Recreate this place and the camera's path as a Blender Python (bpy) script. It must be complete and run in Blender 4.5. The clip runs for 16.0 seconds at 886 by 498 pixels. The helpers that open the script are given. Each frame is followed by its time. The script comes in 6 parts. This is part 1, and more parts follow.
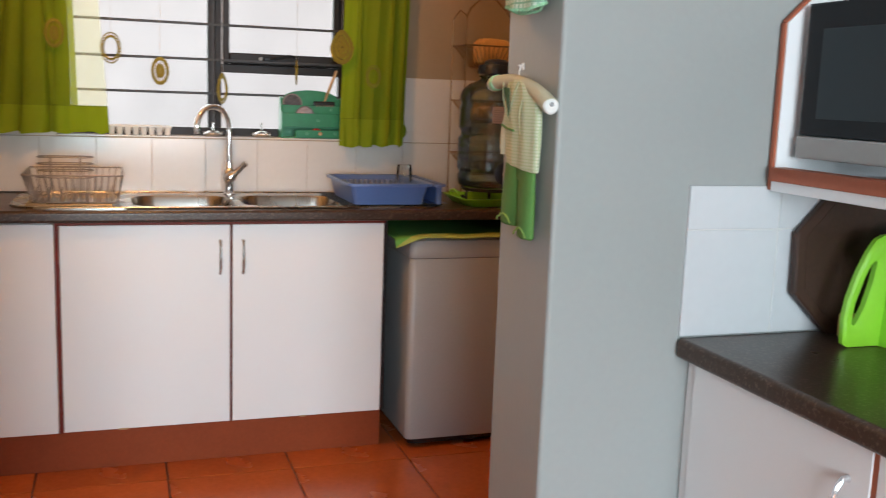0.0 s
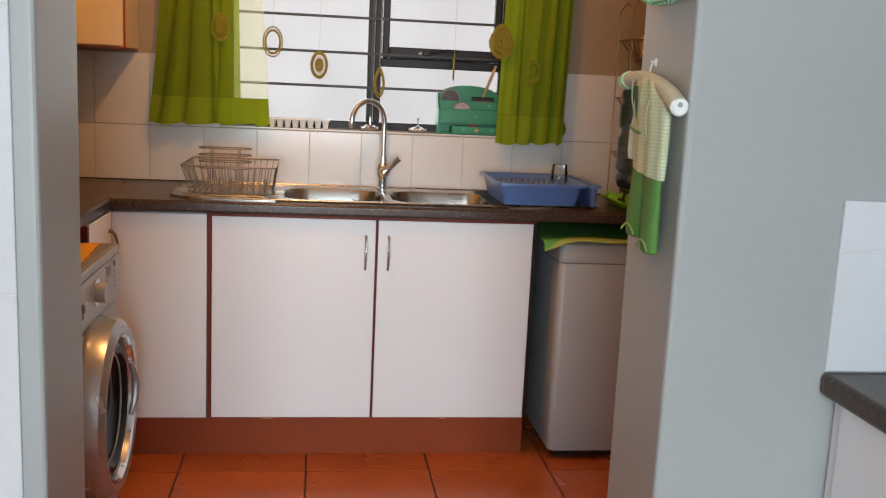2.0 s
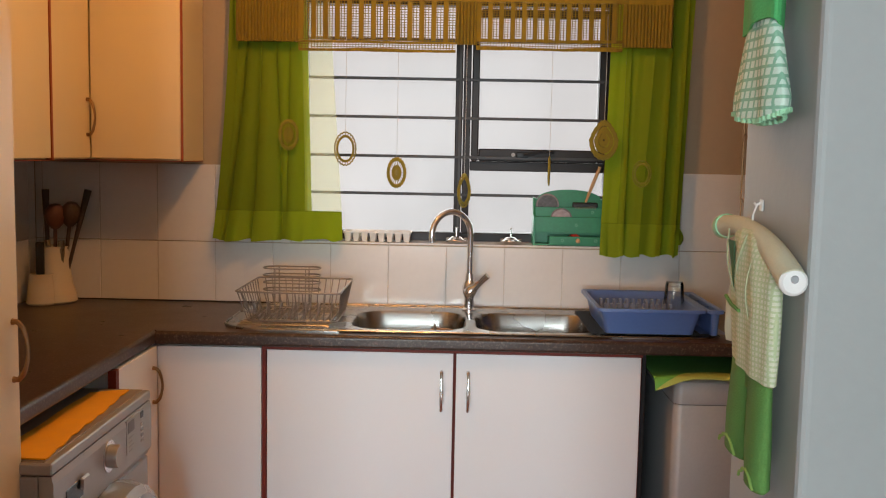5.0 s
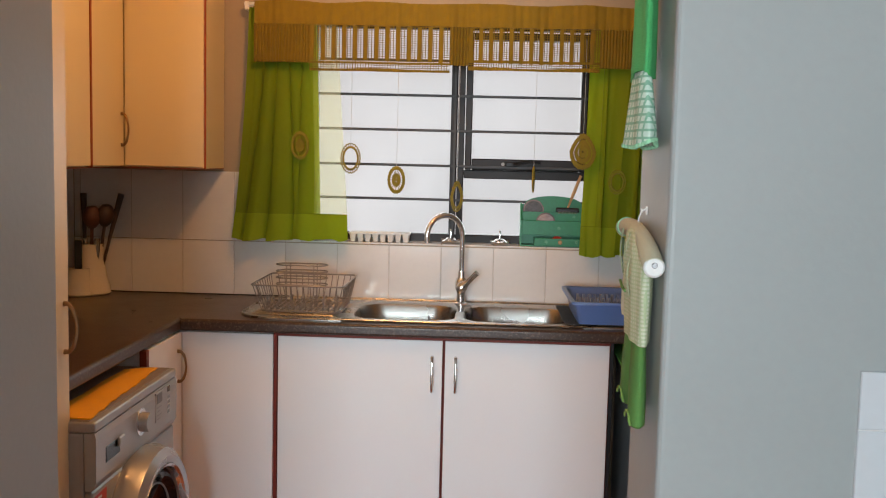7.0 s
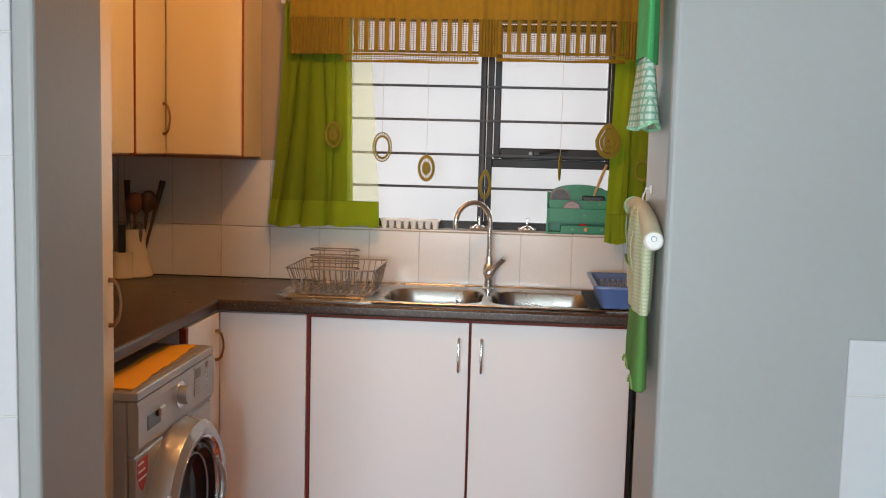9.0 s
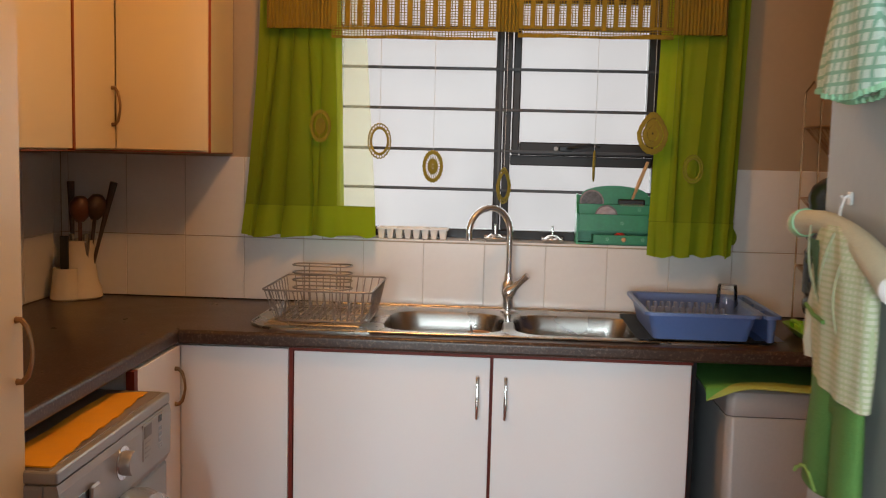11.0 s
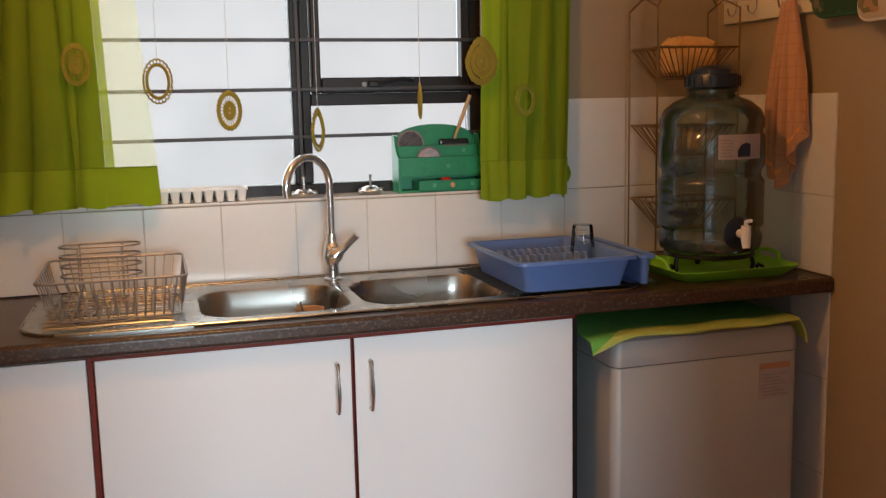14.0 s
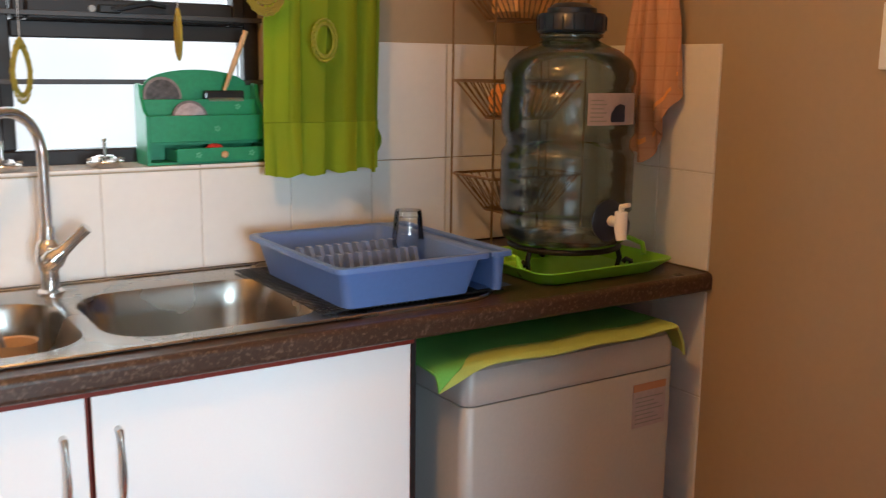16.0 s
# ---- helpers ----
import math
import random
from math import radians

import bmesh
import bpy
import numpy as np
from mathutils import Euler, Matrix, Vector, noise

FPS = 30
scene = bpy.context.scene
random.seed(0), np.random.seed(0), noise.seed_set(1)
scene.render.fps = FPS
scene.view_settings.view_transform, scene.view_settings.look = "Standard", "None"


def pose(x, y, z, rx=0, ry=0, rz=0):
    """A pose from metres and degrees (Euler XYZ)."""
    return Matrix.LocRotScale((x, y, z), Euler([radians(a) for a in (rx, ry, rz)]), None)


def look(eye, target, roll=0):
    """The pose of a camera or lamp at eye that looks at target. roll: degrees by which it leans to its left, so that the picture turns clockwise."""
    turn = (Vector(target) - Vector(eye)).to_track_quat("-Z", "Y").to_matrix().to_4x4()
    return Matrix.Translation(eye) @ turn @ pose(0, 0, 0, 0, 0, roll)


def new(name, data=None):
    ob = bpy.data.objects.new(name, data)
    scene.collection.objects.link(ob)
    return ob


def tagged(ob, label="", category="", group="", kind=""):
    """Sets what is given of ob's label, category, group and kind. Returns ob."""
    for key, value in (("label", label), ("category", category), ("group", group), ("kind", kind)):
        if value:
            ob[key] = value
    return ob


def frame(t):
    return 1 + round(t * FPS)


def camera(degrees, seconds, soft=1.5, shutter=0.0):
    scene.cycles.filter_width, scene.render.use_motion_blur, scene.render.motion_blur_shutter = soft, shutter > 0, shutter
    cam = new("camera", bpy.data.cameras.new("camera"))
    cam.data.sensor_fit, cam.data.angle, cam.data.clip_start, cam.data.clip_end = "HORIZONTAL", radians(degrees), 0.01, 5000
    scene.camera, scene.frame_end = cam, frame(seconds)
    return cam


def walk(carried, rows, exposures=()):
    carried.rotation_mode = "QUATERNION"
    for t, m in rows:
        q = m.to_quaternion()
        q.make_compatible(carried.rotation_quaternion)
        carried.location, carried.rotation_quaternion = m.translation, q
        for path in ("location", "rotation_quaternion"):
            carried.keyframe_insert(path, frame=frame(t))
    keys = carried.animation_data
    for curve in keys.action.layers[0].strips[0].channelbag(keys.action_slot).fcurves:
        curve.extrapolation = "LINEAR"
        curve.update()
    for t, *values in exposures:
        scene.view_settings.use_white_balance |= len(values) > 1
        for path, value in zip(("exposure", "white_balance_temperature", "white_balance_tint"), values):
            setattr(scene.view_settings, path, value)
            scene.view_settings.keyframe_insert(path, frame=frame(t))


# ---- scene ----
cam = camera(49.5, 16.0, 1.1, 0.35)
EXPO = ((0, 0.06, 6450, 7), (1.5, -0.03, 6400, 7), (3, -0.2, 6500, 7), (3.5, -0.22, 6500, 6), (5, -0.18, 6550, 6), (7, -0.18, 6400, 6), (9, -0.1, 6400, 6), (11.5, -0.27, 6550, 6), (12.2, -0.18, 6400, 6), (13, -0.1, 6250, 5), (14.5, -0.04, 6250, 3.5), (15, 0.06, 6200, 3), (15.5, 0.16, 6100, 2), (16, 0.5, 5850, 1))
SKY_B = 0.84
WIN_W, DIN_W, BULB_W, BULB = 7, 300, 29.5, (-0.27, -0.51, 2.32)
PATH = [
    (0, (-0.375, -3.332, 1.321), (0.268, -1.465, 1.004), 2.1),
    (0.5, (-0.337, -3.38, 1.313), (0.113, -1.458, 0.989), 2.5),
    (1, (-0.293, -3.391, 1.316), (0.077, -1.453, 0.986), 2.8),
    (1.5, (-0.266, -3.361, 1.321), (0.078, -1.418, 0.991), 2.9),
    (2, (-0.211, -3.245, 1.33), (0.054, -1.292, 0.987), 2.7),
    (2.5, (-0.142, -3.079, 1.362), (0.042, -1.118, 1.016), 3.1),
    (3, (-0.097, -2.913, 1.351), (0.049, -0.949, 1.006), 3.0),
    (3.5, (-0.025, -2.727, 1.345), (0.06, -0.757, 1.009), 2.5),
    (4, (-0.019, -2.697, 1.389), (0.007, -0.712, 1.142), 1.6),
    (4.5, (-0.008, -2.724, 1.419), (-0.02, -0.734, 1.215), 1.2),
    (7, (0.11, -3.13, 1.455), (0.033, -1.14, 1.267), 1.4),
    (8, (0.175, -3.345, 1.426), (0.05, -1.358, 1.24), 1.3),
    (9, (0.152, -3.24, 1.434), (-0.003, -1.256, 1.233), 1.5),
    (11.4, (-0.086, -2.547, 1.406), (-0.178, -0.56, 1.205), 1.4),
    (11.5, (-0.118, -2.537, 1.395), (-0.177, -0.547, 1.202), 1.4),
    (12, (-0.261, -2.443, 1.414), (-0.039, -0.466, 1.208), 0.5),
    (12.2, (-0.332, -2.426, 1.381), (-0.005, -0.462, 1.191), 0.4),
    (12.5, (-0.343, -2.44, 1.38), (0.054, -0.49, 1.178), 0.2),
    (13, (-0.393, -2.335, 1.398), (0.122, -0.418, 1.16), -0.8),
    (13.5, (-0.425, -2.228, 1.375), (0.119, -0.318, 1.138), -1.1),
    (14, (-0.407, -2.098, 1.374), (0.159, -0.203, 1.077), -1.2),
    (14.5, (-0.38, -1.916, 1.369), (0.311, -0.071, 1.028), -0.5),
    (15, (-0.376, -1.791, 1.354), (0.364, 0.035, 1.015), 0.0),
    (15.5, (-0.32, -1.591, 1.344), (0.558, 0.165, 0.962), 1.2),
    (16, (-0.291, -1.39, 1.33), (0.777, 0.259, 0.958), 0.7),
]
walk(cam, [(t, look(eye, target, roll)) for t, eye, target, roll in PATH], EXPO)

# ---- world, sun, large lights ----
world = bpy.data.worlds.new("world")
scene.world = world
world.use_nodes = True
wn = world.node_tree.nodes
sky = wn.new("ShaderNodeTexSky")
sky.sky_type, sky.sun_disc, sky.sun_elevation, sky.sun_rotation = "NISHITA", False, radians(48), radians(200)
world.node_tree.links.new(sky.outputs[0], wn["Background"].inputs[0])
wn["Background"].inputs[1].default_value = 0.12


def lamp(name, kind, m, energy, color, **kw):
    d = bpy.data.lights.new(name, kind)
    d.energy, d.color = energy, color
    for k, v in kw.items():
        if k == "size":
            if kind == "AREA":
                d.shape, d.size, d.size_y = "RECTANGLE", v[0], v[1]
            else:
                d.shadow_soft_size = v
        if k == "angle":
            d.angle = v
    ob = new(name, d)
    ob.matrix_world = m
    return ob


lamp("sun", "SUN", look((0, 0, 10), (1.5, 4.5, 3)), 1.0, (1, 0.96, 0.9), angle=radians(12))
lamp("kitchen_window_daylight", "AREA", look((-0.02, 0.74, 1.56), (-0.02, -1, 1.35)), WIN_W, (0.93, 0.97, 1.0), size=(1.05, 0.82))
lamp("dining_window_daylight", "AREA", look((-0.55, -7.42, 1.45), (-0.05, 0, 1.1)), DIN_W, (0.80, 0.92, 1.0), size=(2.4, 1.5))
lamp("ceiling_bulb", "POINT", pose(*BULB), BULB_W, (1.0, 0.44, 0.13), size=0.05)

# ---- helpers for building ----
ORIG = {}


def mesh_of(name, bm, material, smooth=False):
    me = bpy.data.meshes.new(name)
    bmesh.ops.recalc_face_normals(bm, faces=bm.faces)
    bm.to_mesh(me)
    bm.free()
    if smooth:
        for p in me.polygons:
            p.use_smooth = True
        me.set_sharp_from_angle(angle=radians(35))
    me.materials.append(material)
    return me


def thing(name, at, label, category, group=""):
    """An empty at the base of a thing; its parts are given in world places."""
    ob = new(name)
    ob.location = at
    ob.empty_display_size = 0.05
    ORIG[ob] = Vector(at)
    return tagged(ob, label, category, group)


def part(name, bm, material, parent=None, label="", smooth=False, kind="", category="", group=""):
    o = ORIG.get(parent, Vector((0, 0, 0)))
    if parent is not None:
        bmesh.ops.translate(bm, vec=-o, verts=bm.verts)
    ob = new(name, mesh_of(name, bm, material, smooth))
    if parent is not None:
        ob.parent = parent
        ORIG[ob] = o
    return tagged(ob, label, category, group, kind)


def solo(name, at, bm, material, label, category, group="", smooth=False):
    """A thing of one mesh with its origin at its base."""
    bmesh.ops.translate(bm, vec=-Vector(at), verts=bm.verts)
    ob = new(name, mesh_of(name, bm, material, smooth))
    ob.location = at
    ORIG[ob] = Vector(at)
    return tagged(ob, label, category, group)


def nb():
    return bmesh.new()


def box(bm, x0, y0, z0, x1, y1, z1, bevel=0.0, seg=1, m=None):
    sx, sy, sz = abs(x1 - x0), abs(y1 - y0), abs(z1 - z0)
    c = Vector(((x0 + x1) / 2, (y0 + y1) / 2, (z0 + z1) / 2))
    mm = Matrix.Translation(c) @ Matrix.Diagonal((sx, sy, sz, 1))
    if m is not None:
        mm = m @ mm
    r = bmesh.ops.create_cube(bm, size=1, matrix=mm)
    if bevel > 0:
        es = list({e for v in r["verts"] for e in v.link_edges})
        bmesh.ops.bevel(bm, geom=es, offset=min(bevel, sx * 0.45, sy * 0.45, sz * 0.45), segments=seg, affect="EDGES", profile=0.6)
    return bm


def tube(bm, pts, r, seg=6, closed=False, flat=1.0):
    pts = [Vector(p) for p in pts]
    n = len(pts)
    rings = []
    up = None
    for i, p in enumerate(pts):
        if closed:
            d = (pts[(i + 1) % n] - pts[i - 1])
        else:
            d = (pts[min(i + 1, n - 1)] - pts[max(i - 1, 0)])
        d.normalize()
        if up is None:
            up = d.orthogonal().normalized()
        up = (up - d * up.dot(d))
        if up.length < 1e-6:
            up = d.orthogonal()
        up.normalize()
        side = d.cross(up)
        rr = r[i] if isinstance(r, (list, tuple)) else r
        rings.append([bm.verts.new(p + (up * math.cos(a) + side * math.sin(a) * flat) * rr) for a in [2 * math.pi * k / seg for k in range(seg)]])
    last = n if closed else n - 1
    for i in range(last):
        a, b = rings[i], rings[(i + 1) % n]
        for k in range(seg):
            bm.faces.new((a[k], a[(k + 1) % seg], b[(k + 1) % seg], b[k]))
    if not closed:
        bm.faces.new(rings[0][::-1])
        bm.faces.new(rings[-1])
    return bm


def lathe(bm, prof, at, seg=32, m=None):
    """prof: (radius, height) from bottom to top; closed at both ends if the radius is 0 there."""
    at = Vector(at)
    rings = []
    for r, z in prof:
        if r < 1e-5:
            rings.append([bm.verts.new((at + Vector((0, 0, z))) if m is None else m @ Vector((0, 0, z)))])
        else:
            ring = []
            for k in range(seg):
                a = 2 * math.pi * k / seg
                v = Vector((r * math.cos(a), r * math.sin(a), z))
                ring.append(bm.verts.new(at + v if m is None else m @ v))
            rings.append(ring)
    for a, b in zip(rings, rings[1:]):
        if len(a) == 1 and len(b) == 1:
            continue
        for k in range(seg):
            k2 = (k + 1) % seg
            if len(a) == 1:
                bm.faces.new((a[0], b[k], b[k2]))
            elif len(b) == 1:
                bm.faces.new((a[k], a[k2], b[0]))
            else:
                bm.faces.new((a[k], a[k2], b[k2], b[k]))
    return bm


def sheet(bm, f, nu, nv, thick=0.0015):
    """A closed cloth-like sheet: f(u, v) gives the place, u and v from 0 to 1."""
    P = [[Vector(f(i / nu, j / nv)) for j in range(nv + 1)] for i in range(nu + 1)]
    A, B = [], []
    for i in range(nu + 1):
        ra, rb = [], []
        for j in range(nv + 1):
            du = P[min(i + 1, nu)][j] - P[max(i - 1, 0)][j]
            dv = P[i][min(j + 1, nv)] - P[i][max(j - 1, 0)]
            n = du.cross(dv)
            n = n.normalized() if n.length > 1e-9 else Vector((0, 0, 1))
            ra.append(bm.verts.new(P[i][j] + n * thick / 2))
            rb.append(bm.verts.new(P[i][j] - n * thick / 2))
        A.append(ra)
        B.append(rb)
    for i in range(nu):
        for j in range(nv):
            bm.faces.new((A[i][j], A[i + 1][j], A[i + 1][j + 1], A[i][j + 1]))
            bm.faces.new((B[i][j], B[i][j + 1], B[i + 1][j + 1], B[i + 1][j]))
    for j in range(nv):
        for i, s in ((0, 0), (nu, 1)):
            bm.faces.new((A[i][j], A[i][j + 1], B[i][j + 1], B[i][j]))
    for i in range(nu):
        for j in (0, nv):
            bm.faces.new((A[i][j], A[i + 1][j], B[i + 1][j], B[i][j]))
    return bm


def prism(bm, pts, axis, a0, a1):
    """A flat outline pushed out along an axis; pts are the two other coordinates."""
    def P(p, a):
        return {"x": (a, p[0], p[1]), "y": (p[0], a, p[1]), "z": (p[0], p[1], a)}[axis]
    A = [bm.verts.new(P(p, a0)) for p in pts]
    B = [bm.verts.new(P(p, a1)) for p in pts]
    bm.faces.new(A[::-1])
    bm.faces.new(B)
    n = len(pts)
    for i in range(n):
        bm.faces.new((A[i], A[(i + 1) % n], B[(i + 1) % n], B[i]))
    return bm


def rrect(cx, cy, hx, hy, r, n=6):
    out = []
    r = min(r, hx, hy)
    for q, (sx, sy) in enumerate(((1, 1), (-1, 1), (-1, -1), (1, -1))):
        for k in range(n + 1):
            a = math.pi / 2 * (q + k / n)
            out.append((cx + sx * (hx - r) + r * math.cos(a), cy + sy * (hy - r) + r * math.sin(a)))
    return out


def loft(bm, rings, cap0=True, cap1=True):
    R = [[bm.verts.new(p) for p in ring] for ring in rings]
    n = len(R[0])
    for a, b in zip(R, R[1:]):
        for k in range(n):
            bm.faces.new((a[k], a[(k + 1) % n], b[(k + 1) % n], b[k]))
    if cap0:
        bm.faces.new(R[0][::-1])
    if cap1:
        bm.faces.new(R[-1])
    return bm


def bow_handle(bm, p, q, out, r=0.0045):
    """A bow handle from p to q that stands out along a vector, with small feet."""
    p, q, out = Vector(p), Vector(q), Vector(out)
    pts = [p, p + out * 0.35]
    for k in range(1, 10):
        s = k / 10
        pts.append(p.lerp(q, s) + out * (0.55 + 0.45 * math.sin(math.pi * s)))
    pts += [q + out * 0.35, q]
    rad = [r * 1.5, r * 1.2] + [r * (1.25 - 0.45 * math.sin(math.pi * k / 10)) for k in range(1, 10)] + [r * 1.2, r * 1.5]
    return tube(bm, pts, rad, 8)


def blade_handle(bm, p, q, out):
    """A bow handle with a thin neck above and a broader blade below."""
    p, q, out = Vector(p), Vector(q), Vector(out)
    pts, rad = [p, p + out * 0.5], [0.0058, 0.0052]
    for k in range(1, 14):
        s = k / 14
        pts.append(p.lerp(q, s) + out * (0.62 + 0.38 * math.sin(math.pi * s)))
        rad.append(0.0034 + 0.0013 * max(0.0, math.sin(math.pi * (s - 0.30) / 0.7)) + 0.0010 * (s < 0.12))
    pts += [q + out * 0.45, q]
    rad += [0.0046, 0.0056]
    return tube(bm, pts, rad, 10)


# ---- materials ----
def mat(name, color, rough=0.5, metal=0.0, var=0.06, scale=6.0, fine=120.0, bump=0.05, coat=0.0, rvar=0.1, spec=0.5, dirt=0.0, island=False):
    m = bpy.data.materials.new(name)
    m.use_nodes = True
    N, L = m.node_tree.nodes, m.node_tree.links
    p = N["Principled BSDF"]
    p.inputs["Roughness"].default_value, p.inputs["Metallic"].default_value = rough, metal
    p.inputs["Coat Weight"].default_value = coat
    p.inputs["Specular IOR Level"].default_value = spec
    tc = N.new("ShaderNodeTexCoord")
    n1, n2 = N.new("ShaderNodeTexNoise"), N.new("ShaderNodeTexNoise")
    n1.inputs["Scale"].default_value, n1.inputs["Detail"].default_value = scale, 4
    n2.inputs["Scale"].default_value, n2.inputs["Detail"].default_value = fine, 3
    for n in (n1, n2):
        L.new(tc.outputs["Object"], n.inputs["Vector"])
    add = N.new("ShaderNodeMath")
    add.operation = "ADD"
    L.new(n1.outputs["Fac"], add.inputs[0])
    L.new(n2.outputs["Fac"], add.inputs[1])
    last = add.outputs[0]
    info = N.new("ShaderNodeObjectInfo")
    a2 = N.new("ShaderNodeMath")
    a2.operation, a2.inputs[1].default_value = "MULTIPLY_ADD", 0.5
    L.new(info.outputs["Random"], a2.inputs[0])
    L.new(last, a2.inputs[2])
    mr = N.new("ShaderNodeMapRange")
    mr.inputs["From Min"].default_value, mr.inputs["From Max"].default_value = 0.75, 1.75
    mr.inputs["To Min"].default_value, mr.inputs["To Max"].default_value = 1 - var, 1 + var
    L.new(a2.outputs[0], mr.inputs["Value"])
    mul = N.new("ShaderNodeVectorMath")
    mul.operation = "SCALE"
    mul.inputs[0].default_value = color
    L.new(mr.outputs[0], mul.inputs["Scale"])
    out = mul.outputs[0]
    if dirt:
        n3 = N.new("ShaderNodeTexNoise")
        n3.inputs["Scale"].default_value, n3.inputs["Detail"].default_value = scale * 0.6, 6
        L.new(tc.outputs["Object"], n3.inputs["Vector"])
        r3 = N.new("ShaderNodeMapRange")
        r3.inputs["From Min"].default_value, r3.inputs["From Max"].default_value = 0.52, 0.72
        r3.inputs["To Max"].default_value = dirt
        L.new(n3.outputs["Fac"], r3.inputs["Value"])
        mx = N.new("ShaderNodeMix")
        mx.data_type = "RGBA"
        mx.inputs[7].default_value = (color[0] * 0.6, color[1] * 0.55, color[2] * 0.5, 1)
        L.new(r3.outputs[0], mx.inputs[0])
        L.new(out, mx.inputs[6])
        out = mx.outputs[2]
    L.new(out, p.inputs["Base Color"])
    rr = N.new("ShaderNodeMapRange")
    rr.inputs["To Min"].default_value, rr.inputs["To Max"].default_value = max(0, rough * (1 - rvar * 2)), min(1, rough * (1 + rvar * 2))
    L.new(n1.outputs["Fac"], rr.inputs["Value"])
    L.new(rr.outputs[0], p.inputs["Roughness"])
    b = N.new("ShaderNodeBump")
    b.inputs["Strength"].default_value, b.inputs["Distance"].default_value = bump, 0.002
    L.new(add.outputs[0], b.inputs["Height"])
    L.new(b.outputs[0], p.inputs["Normal"])
    return m


def srgb(r, g, b):
    return tuple(((c / 255) / 12.92 if c <= 10 else ((c / 255 + 0.055) / 1.055) ** 2.4) for c in (r, g, b))


M_wall = mat("painted_plaster", (0.345, 0.268, 0.175), 0.55, var=0.04, scale=2.5, fine=60, bump=0.25)
M_wall2 = mat("pale_grey_paint", (0.315, 0.332, 0.326), 0.45, var=0.03, scale=2.0, fine=70, bump=0.2)
M_ceil = mat("ceiling_paint", (0.66, 0.65, 0.63), 0.8, var=0.03, bump=0.2)
M_tile = mat("white_glazed_tile", (0.69, 0.68, 0.67), 0.16, var=0.035, scale=9, fine=50, bump=0.05, coat=0.2, dirt=0.06)
M_paletile = mat("pale_glazed_tile", (0.56, 0.575, 0.60), 0.18, var=0.03, scale=9, fine=50, bump=0.05, coat=0.2, dirt=0.05)
M_grout = mat("grey_grout", (0.50, 0.47, 0.44), 0.9, var=0.2, scale=12, fine=200, bump=0.4)
M_floor = mat("terracotta_tile", (0.46, 0.105, 0.024), 0.26, var=0.16, scale=4, fine=60, bump=0.12, dirt=0.3)
M_lgrout = mat("pale_grout", (0.58, 0.57, 0.56), 0.9, var=0.1, scale=12, bump=0.3)
M_fgrout = mat("dark_floor_grout", (0.10, 0.035, 0.018), 0.9, var=0.2, scale=12, bump=0.4)
M_door = mat("white_melamine", (0.81, 0.82, 0.84), 0.38, var=0.015, scale=3, fine=260, bump=0.04, dirt=0.03)
M_edge2 = mat("orange_brown_edging", (0.27, 0.060, 0.022), 0.5, spec=0.25, var=0.15, scale=20, bump=0.1)
M_cream = mat("cream_melamine", (0.73, 0.63, 0.42), 0.38, var=0.015, scale=3, fine=260, bump=0.04)
M_edge = mat("red_brown_edging", (0.155, 0.022, 0.014), 0.5, spec=0.25, var=0.15, scale=20, bump=0.1)
M_plinth = mat("terracotta_plinth", (0.26, 0.050, 0.014), 0.55, spec=0.2, var=0.14, scale=5, fine=90, bump=0.1, dirt=0.25)
M_rededge = mat("terracotta_edging", (0.36, 0.10, 0.05), 0.5, var=0.12, scale=10)
M_steel = mat("brushed_steel", (0.42, 0.405, 0.38), 0.27, 1.0, var=0.06, scale=5, fine=300, bump=0.03, rvar=0.25)
M_chrome = mat("chrome", (0.78, 0.79, 0.81), 0.12, 0.92, var=0.02, bump=0.0)
M_wire = mat("chromed_wire", (0.30, 0.29, 0.29), 0.40, 0.7, var=0.08, scale=30, bump=0.0)
M_blackmetal = mat("black_metal", (0.02, 0.02, 0.022), 0.45, 0.6, var=0.1, bump=0.1)
M_copperwire = mat("worn_brass_wire", (0.30, 0.19, 0.10), 0.35, 0.9, var=0.2, scale=30, bump=0.05)
M_frame = mat("dark_bronze_aluminium", (0.016, 0.012, 0.012), 0.45, 0.1, spec=0.3, var=0.12, scale=8, bump=0.04)
M_bar = mat("black_painted_bar", (0.03, 0.027, 0.03), 0.5, var=0.1, bump=0.1)
M_bluegrey = mat("grey_blue_plastic", (0.17, 0.235, 0.42), 0.35, var=0.05, bump=0.03)
M_blue = mat("blue_plastic", (0.11, 0.19, 0.45), 0.32, var=0.05, scale=6, bump=0.03)
M_lime = mat("lime_plastic", (0.26, 0.60, 0.035), 0.3, var=0.04, bump=0.03)
M_silver = mat("silver_appliance_paint", (0.36, 0.355, 0.35), 0.33, 0.35, var=0.04, scale=4, bump=0.02)
M_satin = mat("satin_chrome_plastic", (0.46, 0.46, 0.47), 0.26, 0.6, var=0.04, bump=0.01)
M_taupe = mat("taupe_appliance_paint", (0.425, 0.43, 0.44), 0.42, 0.10, var=0.05, scale=3, bump=0.02)
M_dark = mat("dark_plastic", (0.018, 0.018, 0.02), 0.25, var=0.1, bump=0.02)
M_navy = mat("navy_plastic", (0.012, 0.022, 0.05), 0.3, var=0.1, bump=0.02)
M_white = mat("white_plastic", (0.74, 0.74, 0.72), 0.35, var=0.02, bump=0.02)
M_cream2 = mat("cream_ceramic", (0.68, 0.60, 0.45), 0.25, var=0.03, bump=0.02)
M_beige = mat("beige_plastic", (0.55, 0.38, 0.24), 0.4, var=0.08, bump=0.03)
